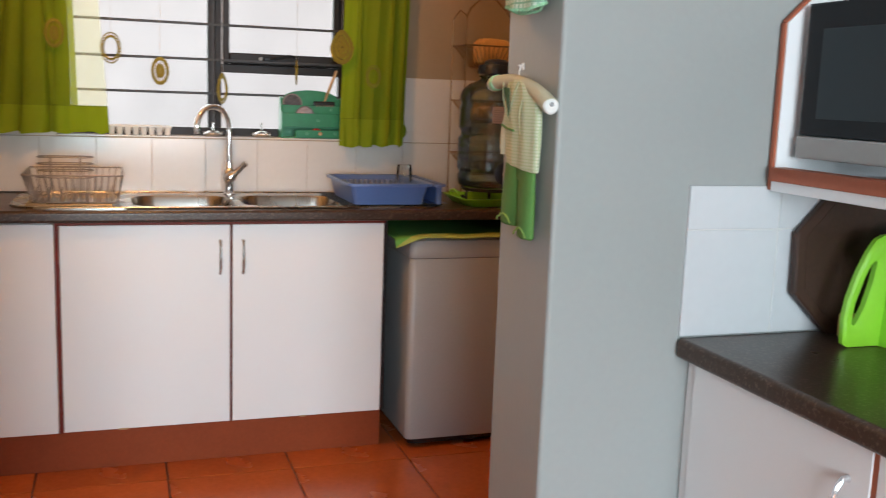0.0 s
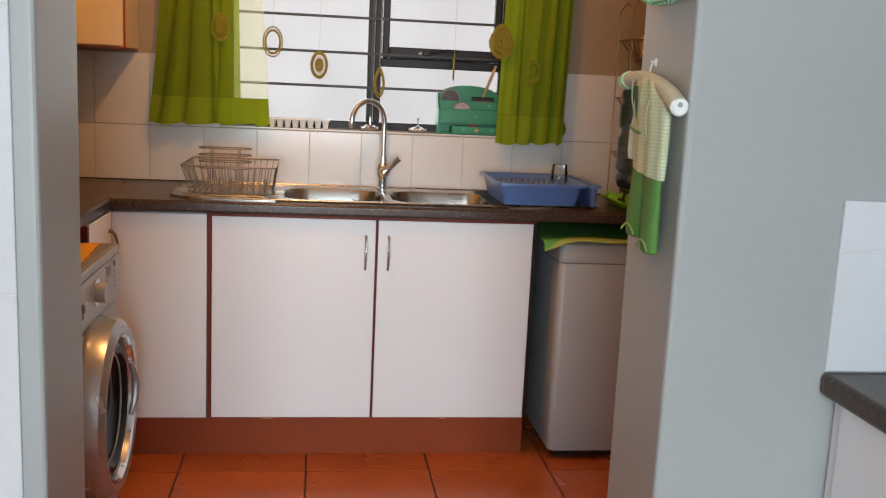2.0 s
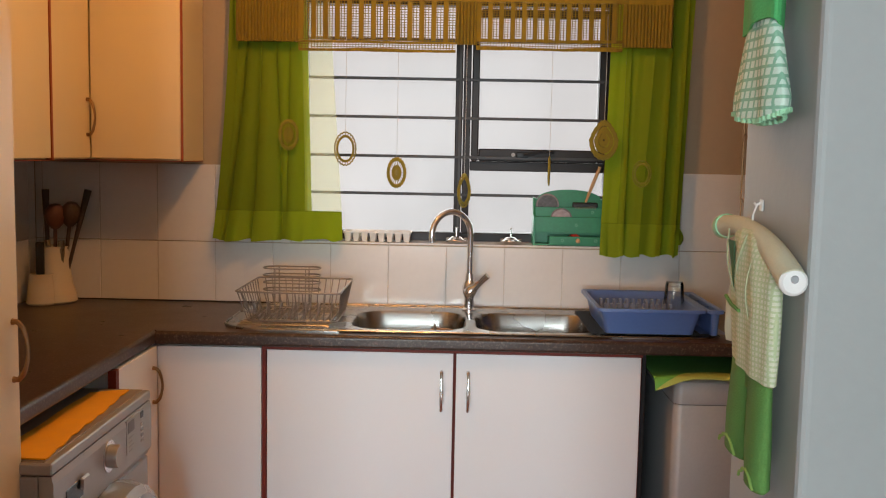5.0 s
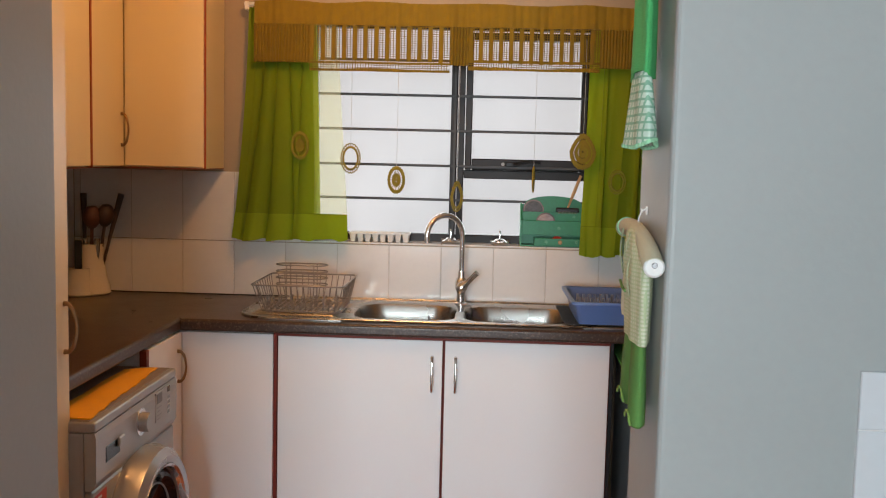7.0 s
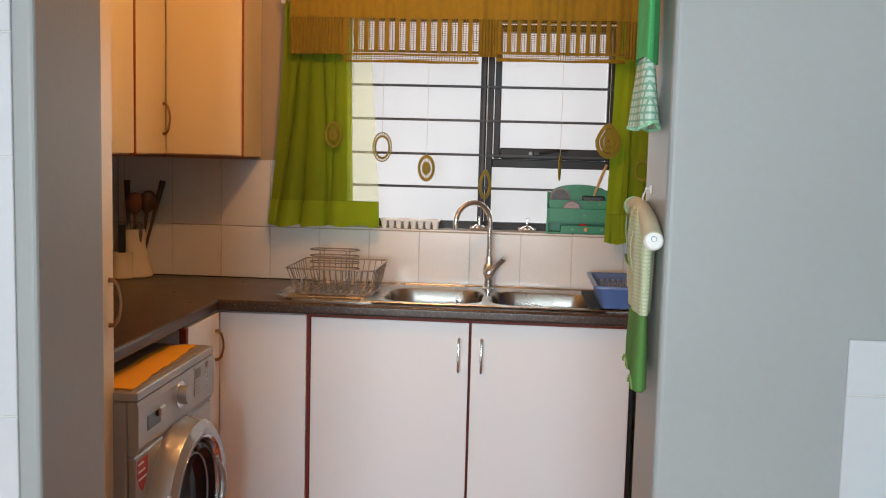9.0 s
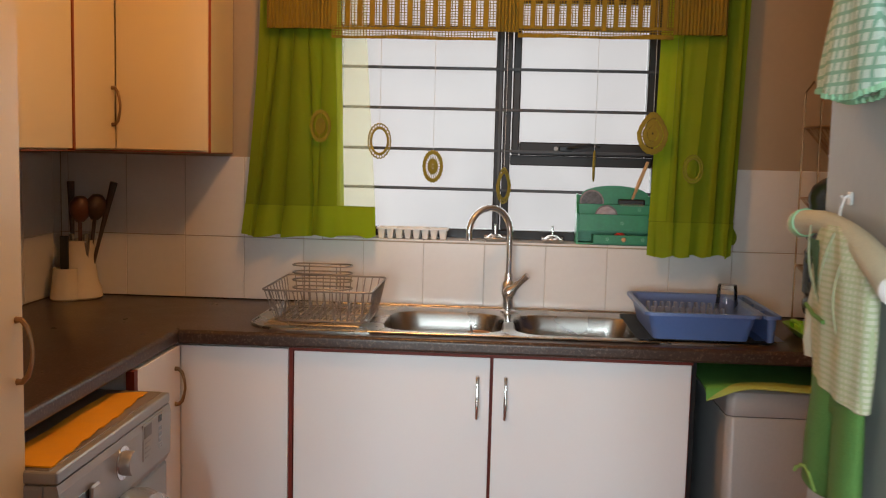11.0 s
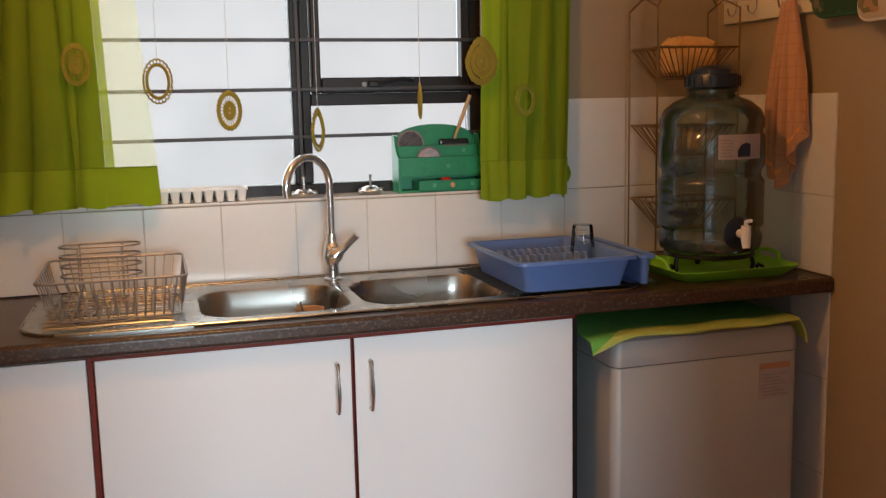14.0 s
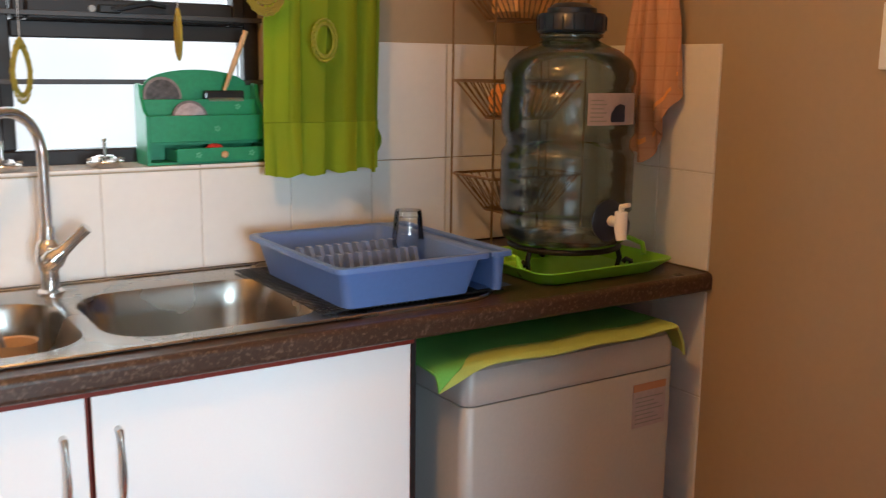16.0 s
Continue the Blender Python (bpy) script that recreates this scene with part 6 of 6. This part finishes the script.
s = thing("light_switch", (XR - 0.0005, -0.40, 1.335), "white plastic wall light switch", "light switch")
bm = nb()
box(bm, XR - 0.011, -0.440, 1.335, XR - 0.0005, -0.365, 1.45, 0.003, 2)
part("plate", bm, M_white, s)
bm = nb()
box(bm, XR - 0.015, -0.414, 1.375, XR - 0.0112, -0.392, 1.41, 0.002)
part("rocker", bm, M_white, s, "white rocker")

# ---- hanging on the opening's side ----
XH = PR - 0.0005


def hook(y, z, name="wall_hook"):
    h = thing(name, (XH, y, z), "small white wall hook on the side of the opening", "hook", "hooks on the opening's side")
    bm = nb()
    box(bm, XH - 0.002, y - 0.006, z - 0.007, XH, y + 0.006, z + 0.007, 0.001)
    part("plate", bm, M_white, h)
    part("peg", tube(nb(), [(XH - 0.0022, y, z + 0.003), (XH - 0.008, y, z), (XH - 0.010, y, z + 0.003)], 0.0016, 6), M_white, h, smooth=True)


hook(-1.595, 1.380)
hook(-1.645, 1.905)


def doll_clothes():
    yc, xc = -1.617, XH - 0.018
    o = thing("towel_hanger", (xc, yc, 1.05), "green and white child-outfit towel hanger on the side of the opening", "towel hanger")
    def arm(t):
        return (xc + 0.002 * t, yc - (0.144 if t > 0 else 0.118) * t, 1.350 - (0.027 if t > 0 else 0.019) * t * t - 0.015 * t)
    ts = [-1 + k / 8 for k in range(17)]
    part("roll", tube(nb(), [arm(t) for t in ts], [0.0155, 0.0145, 0.0135] + [0.0125] * 6 + [0.0125, 0.013, 0.0135, 0.014, 0.0145, 0.015, 0.0152, 0.0154], 20), M_cord, o, "cream quilted roll", smooth=True)
    for a, s_, r in ((Vector(arm(-1)), 1, 0.0148), (Vector(arm(1)), -1, 0.0152)):
        part("end_cap", tube(nb(), [a + Vector((0, s_ * 0.0005, 0)), a + Vector((0, s_ * 0.003, 0)), a + Vector((0, s_ * 0.006, 0))], [r, r, r * 0.8], 20), M_white, o, "white round end", smooth=True)
        part("button", tube(nb(), [a + Vector((0, s_ * 0.0062, 0.003)), a + Vector((0, s_ * 0.0075, 0.003))], [0.0045, 0.0035], 10), M_satin, o, "small grey button", smooth=True)
    part("band", tube(nb(), [arm(-0.94), arm(-0.84)], 0.0160, 16), M_mintedge, o, "mint green band", smooth=True)
    part("wire", tube(nb(), [(xc, yc, 1.355), (xc + 0.002, yc + 0.004, 1.370), (XH - 0.010, yc + 0.01, 1.382)], 0.0011, 6), M_white, o, "white hanger wire")
    def soft(rings, mtl, nm, lab, n=40, rip=0.10, k=5, ph=0.0):
        """A soft hollow-looking piece: each ring is (z, y0, y1, half depth, slant)."""
        R = []
        for i_, (z, a, b, d, sl) in enumerate(rings):
            ring = []
            for q in range(n):
                t = 2 * math.pi * q / n
                w = 1 + rip * math.sin(k * t + ph + i_ * 0.35)
                ring.append((min(xc - 0.002 - d * math.sin(t) * w, XH - 0.001), yc + (a + b) / 2 + (b - a) / 2 * math.cos(t), z + sl * math.cos(t)))
            R.append(ring)
        return part(nm, loft(nb(), R), mtl, o, lab, smooth=True)
    soft([(1.354, -0.040, 0.022, 0.010, 0.0), (1.345, -0.074, 0.034, 0.015, 0.002), (1.325, -0.100, 0.044, 0.0185, 0.003), (1.300, -0.110, 0.046, 0.0185, 0.003), (1.260, -0.114, 0.040, 0.017, 0.004), (1.225, -0.113, 0.034, 0.016, 0.005), (1.192, -0.110, 0.028, 0.015, 0.006), (1.190, -0.106, 0.024, 0.012, 0.006)], M_gingham, "shirt", "green and white checked shirt", 60, 0.11, 9)
    soft([(1.290, 0.020, 0.050, 0.008, 0.0), (1.260, 0.022, 0.054, 0.012, 0.0), (1.225, 0.024, 0.056, 0.012, 0.0), (1.210, 0.030, 0.050, 0.010, 0.0)], M_cord, "shirt_flap", "cream shirt lining", 24)
    soft([(1.215, -0.100, -0.036, 0.008, 0), (1.180, -0.100, -0.036, 0.010, 0), (1.110, -0.099, -0.040, 0.013, 0), (1.063, -0.100, -0.044, 0.0125, 0), (1.059, -0.096, -0.048, 0.009, 0)], M_gum, "trouser_leg", "green trouser leg", 32, 0.05, 3)
    soft([(1.225, -0.030, 0.030, 0.008, 0), (1.180, -0.030, 0.034, 0.010, 0), (1.125, -0.030, 0.044, 0.0125, 0), (1.080, -0.028, 0.046, 0.012, 0), (1.076, -0.024, 0.042, 0.009, 0)], M_gum, "trouser_leg", "green trouser leg", 32, 0.05, 3, 1.5)
    part("trouser_seat", box(nb(), xc - 0.007, yc - 0.060, 1.165, xc + 0.006, yc + 0.010, 1.212, 0.004, 2), M_gum, o, "green trouser seat")
    for ya, yb, za, zb_ in ((0.034, -0.010, 1.350, 1.272), (-0.040, -0.012, 1.349, 1.272), (-0.066, -0.062, 1.325, 1.252)):
        pts = [(xc - 0.017 - 0.006 * math.sin(math.pi * k / 8), yc + ya + (yb - ya) * k / 8, za + (zb_ - za) * k / 8) for k in range(9)]
        part("trim", tube(nb(), pts, 0.0011, 6), M_trim, o, "pale scalloped collar trim", smooth=True)
    # shirt has no neck hole; its inner shade is a dark green sheet
    part("opening", prism(nb(), [(yc + 0.020, 1.338), (yc - 0.006, 1.338), (yc - 0.010, 1.284)], "x", xc - 0.0215, xc - 0.0205), M_dkgreen, o, "flat dark green patch standing for shade inside the neck")
    part("pocket_edge", tube(nb(), [(xc - 0.0195, yc + 0.026, 1.268), (xc - 0.0215, yc - 0.005, 1.262), (xc - 0.0210, yc - 0.036, 1.259)], 0.0022, 8, False), M_gum, o, "green pocket edge", smooth=True)
    for a, b, z in ((-0.024, 0.044, 1.082), (-0.098, -0.044, 1.065)):
        pts = [(xc - 0.0145 - 0.001 * (k % 2), yc + a + (b - a) * k / 10, z + 0.014 * math.sin(math.pi * k / 10) + 0.002 * (k % 2)) for k in range(11)]
        part("cuff", tube(nb(), pts, 0.0018, 6), M_cufftrim, o, "pale green frilled cuff", smooth=True)


doll_clothes()


def top_towel():
    yc, xc = -1.645, XH - 0.025
    o = thing("dress_towel", (xc, yc, 1.478), "green dress-shaped tea towel with mint checked skirt", "towel")
    def f(u, v):
        w = 0.044 + 0.040 * v ** 0.8 - 0.010 * max(0, v - 0.85) / 0.15
        a = u * 2 * math.pi
        rip = 1 + (0.10 + 0.10 * v) * math.sin(6 * a + 1.2 * v)
        return (xc - (0.010 + 0.010 * v) * math.cos(a) * rip, yc - 0.006 * v + w * math.sin(a) * (1 + 0.03 * math.sin(5 * a + v * 3)), 1.590 - 0.106 * v - 0.006 * math.cos(a * 2.0 + 1) * v)
    def g(u, v):
        w = 0.030 + 0.016 * math.sin(v * 2.6) + 0.014 * v
        a = u * 2 * math.pi
        return (xc - (0.010 + 0.004 * v) * math.cos(a) * (1 + 0.18 * math.sin(5 * a + 3 * v)), yc + w * math.sin(a) * (1 + 0.05 * math.sin(4 * a)), 1.86 - 0.275 * v - 0.006 * math.sin(a * 2) * v)
    part("skirt", sheet(nb(), f, 60, 14, 0.003), M_mint, o, "mint and white checked skirt", smooth=True)
    for k in range(46):
        p = Vector(f(k / 46, 1.0))
        part("hem_knot", tube(nb(), [p + Vector((0, 0, 0.002)), p, p - Vector((0, 0, 0.003))], 0.0034, 6), M_mintedge, o, "mint crochet hem")
    part("bodice", sheet(nb(), g, 44, 14, 0.003), M_bodice, o, "bright green knitted bodice", smooth=True)
    part("loop", tube(nb(), [(xc, yc, 1.855), (xc + 0.004, yc, 1.885), (XH - 0.018, yc, 1.911)], 0.003, 6), M_bodice, o, "green hanging loop")


top_towel()

# ---- dining side: low unit, shelf and microwave ----
c = thing("sideboard_cabinet", (0.97, -2.4, 0), "white base cabinet under the dark worktop with terracotta edging", "kitchen cabinet")
bm = nb()
box(bm, 0.694, -3.2, 0.10, 1.30, YP0 - 0.004, 0.830)
box(bm, 0.73, -3.19, 0, 1.28, YP0 - 0.02, 0.0995)
part("body", bm, M_door, c)
for a, b in ((-2.262, YP0 - 0.034), (-2.75, -2.274)):
    bm = nb()
    box(bm, 0.676, a, 0.11, 0.6925, b, 0.826, 0.0015)
    d = part("door", bm, M_door, c, "white melamine door")
    part("handle", bow_handle(nb(), (0.676, a + 0.045, 0.765), (0.676, a + 0.045, 0.655), (-0.028, 0, 0)), M_chrome, d, "chrome bow handle", smooth=True)
bm = nb()
box(bm, 0.678, -2.2735, 0.11, 0.6935, -2.2625, 0.826)
part("edging", bm, M_rededge, c, "terracotta upright edging")
bm = nb()
box(bm, 0.682, YP0 - 0.033, 0.0, 0.6935, YP0 - 0.005, 0.828)
part("filler", bm, M_door, c, "pale upright filler against the wall")
w2 = thing("sideboard_worktop", (0.97, -2.4, 0.832), "speckled dark laminate worktop with rounded front edge", "worktop")
bm = nb()
zz = 0.832
pts = [(0.024, 0.0), (0.024, 0.04)] + [(0.012 - 0.012 * math.sin(math.pi / 2 * k / 8), 0.04 - 0.012 * (1 - math.cos(math.pi / 2 * k / 8))) for k in range(9)] + [(0.012 - 0.012 * math.cos(math.pi / 2 * k / 8), 0.010 - 0.010 * math.sin(math.pi / 2 * k / 8)) for k in range(9)]
prism(bm, [(0.650 + p, zz + q) for p, q in pts], "y", -3.2, YP0 - 0.010)
part("nosing", bm, M_top, w2, "rounded front edge")
bm = nb()
box(bm, 0.6735, -3.2, zz, 1.30, YP0 - 0.010, zz + 0.0398)
part("slab", bm, M_top, w2)


def shelf_unit():
    o = thing("microwave_shelf", (1.05, -2.1, 1.158), "white melamine wall shelf unit with terracotta edging", "wall shelf")
    y1 = YP0 - 0.004
    side = [(0.832, 1.160), (1.295, 1.160), (1.295, 1.95), (1.00, 1.95), (0.92, 1.56), (0.832, 1.478)]
    part("side_panel", prism(nb(), side, "y", y1 - 0.016, y1), M_door, o)
    bm = nb()
    edge = [(0.834, 1.162), (0.834, 1.478), (0.92, 1.56), (1.00, 1.95)]
    for a, b in zip(edge, edge[1:]):
        tube(bm, [(a[0] - 0.003, y1 - 0.008, a[1]), (b[0] - 0.003, y1 - 0.008, b[1])], 0.0065, 4, False, 1.0)
    part("edging", bm, M_rededge, o, "terracotta edging strip")
    bm = nb()
    box(bm, 0.824, -2.60, 1.160, 1.295, y1 - 0.0165, 1.190, 0.001)
    part("shelf_board", bm, M_door, o)
    bm = nb()
    box(bm, 0.818, -2.60, 1.180, 0.8235, y1 - 0.0165, 1.206, 0.001)
    box(bm, 0.818, -2.60, 1.1905, 0.86, y1 - 0.0165, 1.206, 0.001)
    part("front_lip", bm, M_rededge, o, "terracotta front lip")
    bm = nb()
    box(bm, 1.296, -2.6, 1.16, 1.306, y1, 1.95)
    part("back_panel", bm, M_door, o)


def microwave():
    x0, x1, y0, y1, z0_, z1_ = 0.856, 1.24, -2.285, -1.806, 1.2065, 1.515
    o = thing("microwave", ((x0 + x1) / 2, (y0 + y1) / 2, z0_), "silver microwave oven with a dark glass door on the wall shelf", "microwave")
    bm = nb()
    box(bm, x0 + 0.03, y0, z0_ + 0.020, x1, y1, z1_, 0.006, 2)
    part("body", bm, M_silver, o)
    bm = nb()
    box(bm, x0, y0 + 0.12, z0_ + 0.063, x0 + 0.0295, y1, z1_ - 0.002, 0.004, 2)
    d = part("door", bm, M_mwdark, o, "black glass door")
    bm = nb()
    box(bm, x0 - 0.0015, y0 + 0.17, z0_ + 0.095, x0 - 0.0002, y1 - 0.045, z1_ - 0.05, 0.0005)
    part("window", bm, M_mwwin, d, "grey see-through window mesh")
    bm = nb()
    box(bm, x0 - 0.004, y0 + 0.001, z0_ + 0.020, x0 + 0.029, y1, z0_ + 0.062, 0.004, 2)
    part("bottom_strip", bm, M_silver, o, "silver lower strip")
    bm = nb()
    box(bm, x0, y0, z0_ + 0.063, x0 + 0.0295, y0 + 0.119, z1_ - 0.002, 0.004, 2)
    cp = part("control_panel", bm, M_silver, o, "silver control panel")
    for k in range(3):
        bm = nb()
        lathe(bm, [(0, 0), (0.016, 0), (0.014, 0.012), (0, 0.012)], (0, 0, 0), 16, pose(x0, y0 + 0.06, z0_ + 0.10 + 0.06 * k, 0, -90, 0))
        part("knob", bm, M_dark, cp, "dark control knob", smooth=True)
    for xx in (x0 + 0.12, x1 - 0.04):
        for yy in (y0 + 0.05, y1 - 0.14):
            bm = nb()
            lathe(bm, [(0, 0), (0.014, 0), (0.014, 0.0198), (0, 0.0198)], (xx, yy, z0_), 12)
            part("foot", bm, M_dark, o, "black rubber foot")


shelf_unit()
microwave()


def board_and_kettle():
    cx, cz, ap = 1.036, 1.018, 0.146
    o = thing("octagonal_board", (cx, -1.79, 0.872), "dark wooden octagonal chopping board leaning on the white tiles", "chopping board")
    pts = [(ap / math.cos(math.pi / 8) * math.cos(math.pi / 8 + k * math.pi / 4), ap / math.cos(math.pi / 8) * math.sin(math.pi / 8 + k * math.pi / 4)) for k in range(8)]
    mm = pose(cx, -1.787, cz, -4, 0, 0)
    bm = prism(nb(), pts, "y", -0.009, 0.009)
    bmesh.ops.bevel(bm, geom=bm.edges[:], offset=0.003, segments=1, affect="EDGES")
    bmesh.ops.transform(bm, matrix=mm, verts=bm.verts)
    part("board", bm, M_board, o)
    bm = prism(nb(), [(p * 0.86, q * 0.86) for p, q in pts], "y", -0.0105, -0.0092)
    bmesh.ops.transform(bm, matrix=mm, verts=bm.verts)
    part("inner_face", bm, M_board, o, "worn inner face")
    bm = nb()
    box(bm, 0.985, -1.835, 0.8722, 1.02, -1.815, 0.92, 0.003)
    solo("wood_block", (1.0, -1.825, 0.872), bm, M_lwood, "small pale wooden block beside the lime jug", "wood block")
    kx, ky, kz = 1.105, -1.892, 0.8722
    o = thing("jug_kettle", (kx, ky, kz), "lime green plastic jug kettle with a flat loop handle", "kettle")
    part("body", lathe(nb(), [(0, 0), (0.090, 0), (0.092, 0.01), (0.087, 0.06), (0.078, 0.15), (0.068, 0.205), (0.056, 0.222), (0, 0.228)], (kx, ky, kz), 36), M_lime, o, smooth=True)
    outer = [(1.019, 0.873), (0.940, 0.873), (0.929, 0.880), (0.926, 0.930), (0.932, 0.968), (0.949, 1.018), (0.969, 1.058), (0.985, 1.080), (1.003, 1.088), (1.030, 1.091), (1.025, 1.03), (1.020, 0.95)]
    slot = [(0.957, 0.922), (0.952, 0.915), (0.946, 0.918), (0.946, 0.935), (0.949, 0.958), (0.958, 0.985), (0.968, 1.012), (0.978, 1.032), (0.986, 1.040), (0.992, 1.036), (0.985, 0.998), (0.972, 0.952)]
    def at(p, q, f):
        return p[0] + (q[0] - p[0]) * f, p[1] + (q[1] - p[1]) * f
    rings = []
    for f, d in ((0, 0.005), (0.25, 0.009), (0.75, 0.009), (1, 0.006), (1, -0.006), (0.75, -0.009), (0.25, -0.009), (0, -0.005)):
        rings.append([(at(p, q, f)[0], ky + d, at(p, q, f)[1]) for p, q in zip(outer, slot)])
    bm = loft(nb(), rings + [rings[0]], False, False)
    bmesh.ops.remove_doubles(bm, verts=bm.verts, dist=0.00001)
    part("handle", bm, M_lime, o, "flat lime handle with a narrow slot", smooth=True)


board_and_kettle()

# ---- tiles, one by one ----
rt = random.Random(11)
TILE = {}


def tile(parent, axis, a0, a1, z0_, z1_, face, thick, material, name="tile", rise=0.0012):
    """One tile on a wall. axis 'x': on a wall that runs along x, face towards -y; 'Y': along y, face towards -x; 'y': along y, face towards +x; 'z': on the floor (a along x, z along y)."""
    a0, a1, z0_, z1_ = a0 + rise, a1 - rise, z0_ + rise, z1_ - rise
    w, h = round(a1 - a0, 4), round(z1_ - z0_, 4)
    key = (axis, w, h, material.name)
    if key not in TILE:
        bm = nb()
        b = 0.0012
        R0 = [(-w / 2, -h / 2), (w / 2, -h / 2), (w / 2, h / 2), (-w / 2, h / 2)]
        R1 = [(p * (1 - 2 * b / w), q * (1 - 2 * b / h)) for p, q in R0]
        def P(p, d):
            return {"x": (p[0], -d, p[1]), "Y": (-d, p[0], p[1]), "y": (d, p[0], p[1]), "z": (p[0], p[1], d)}[axis]
        loft(bm, [[P(p, 0) for p in R0], [P(p, thick - b) for p in R0], [P(p, thick) for p in R1]])
        TILE[key] = mesh_of(name, bm, material)
    ob = new(name, TILE[key])
    ca, cz = (a0 + a1) / 2, (z0_ + z1_) / 2
    d = rt.uniform(-0.0003, 0.0003)
    ob.location = {"x": (ca, face + thick + d, cz), "Y": (face + thick + d, ca, cz), "y": (face - thick - d, ca, cz), "z": (ca, cz, face - thick + d)}[axis]
    ob.parent = parent
    return ob


def splash(parent, axis, a_list, z_list, wall, grout_name, grout=None, glaze=M_tile):
    s = {"x": -1, "Y": -1, "y": 1}[axis]
    bm = nb()
    A0, A1, Z0, Z1 = a_list[0] + 0.002, a_list[-1] - 0.002, z_list[0] + 0.002, z_list[-1] - 0.002
    f = wall + s * 0.0042
    lo, hi = min(wall + s * 0.0002, f), max(wall + s * 0.0002, f)
    if axis == "x":
        box(bm, A0, lo, Z0, A1, hi, Z1)
    else:
        box(bm, lo, A0, Z0, hi, A1, Z1)
    structure(grout_name, bm, grout or M_grout, "tile adhesive and grout")
    for a0, a1 in zip(a_list, a_list[1:]):
        for z0_, z1_ in zip(z_list, z_list[1:]):
            if a1 - a0 > 0.01 and z1_ - z0_ > 0.01:
                if axis == "x":
                    tile(parent, axis, a0, a1, z0_, z1_, wall - 0.0062, 0.006, glaze)
                else:
                    tile(parent, axis, a0, a1, z0_, z1_, wall + s * 0.0062, 0.006, glaze)


JX = [-0.24 + 0.2015 * k for k in range(-6, 8)]
JX = [XL + 0.006] + [x for x in JX if XL + 0.03 < x < XR - 0.02] + [XR - 0.006]
Z_T = [0.906, 1.1165, 1.385]
splash(wall_window, "x", JX, [0.906, 1.1165], YW, "grout")
left = [x for x in JX if x < WX0 - 0.01] + [WX0]
right = [WX1] + [x for x in JX if x > WX1 + 0.01]
splash(wall_window, "x", left, [1.1165, 1.385], YW, "grout")
splash(wall_window, "x", right, [1.1165, 1.385], YW, "grout")
splash(wall_right, "Y", [-0.008, 0.150, 0.352, 0.5488], Z_T, XR, "grout")
splash(wall_right, "Y", [-0.008, 0.150, 0.352, 0.5488], [0.10, 0.36, 0.625, 0.862], XR, "grout")
splash(wall_left, "y", [-0.934, -0.72, -0.518, -0.316, -0.114, 0.088, 0.29, 0.492, 0.5488], Z_T, XL, "grout")
bm = nb()
box(bm, WX0 + 0.001, 0.5505, WZ0 + 0.0005, WX1 - 0.001, 0.673, WZ0 + 0.003)
structure("sill_bed", bm, M_grout, "grey tile bed of the window sill")
sx = [WX0] + [x for x in JX if WX0 + 0.01 < x < WX1 - 0.01] + [WX1]
for a, b in zip(sx, sx[1:]):
    tile(wall_window, "z", a, b, 0.5495, 0.673, SZ - 0.0003, 0.006, M_tile, "tile")
# pier tiles towards the dining room
splash(pier, "x", [0.655, 0.863, 1.065, 1.267], [0.873, 1.083, 1.169], YP0, "grout", M_lgrout, M_paletile)
splash(pier, "x", [-1.28, -1.08, -0.88, -0.652], [0.06, 0.34, 0.625, 0.985, 1.408, 1.604, 1.87, 2.15], YP0, "grout", M_lgrout, M_paletile)

# floor tiles
T = 0.424
for i in range(-8, 7):
    for j in range(-14, 2):
        x, y = -0.223 + T * i, -0.1195 + T * j
        x0, x1, y0, y1 = x, x + T, y, y + T
        if y1 > -1.51 and y0 >= -1.51 and (x1 < XL or x0 > XR):
            continue
        if y0 < Y_BACK + 0.01 or x0 < DX0 or x1 > DX1:
            continue
        x0c, x1c, y1c = x0, x1, min(y1, YW - 0.001)
        if y0 > -1.51:
            x0c, x1c = max(x0, XL + 0.001), min(x1, XR - 0.001)
        if y1c - y0 < 0.03 or x1c - x0c < 0.03:
            continue
        tile(floor_base, "z", x0c, x1c, y0, y1c, 0.0, 0.009, M_floor, "floor_tile", 0.0032)
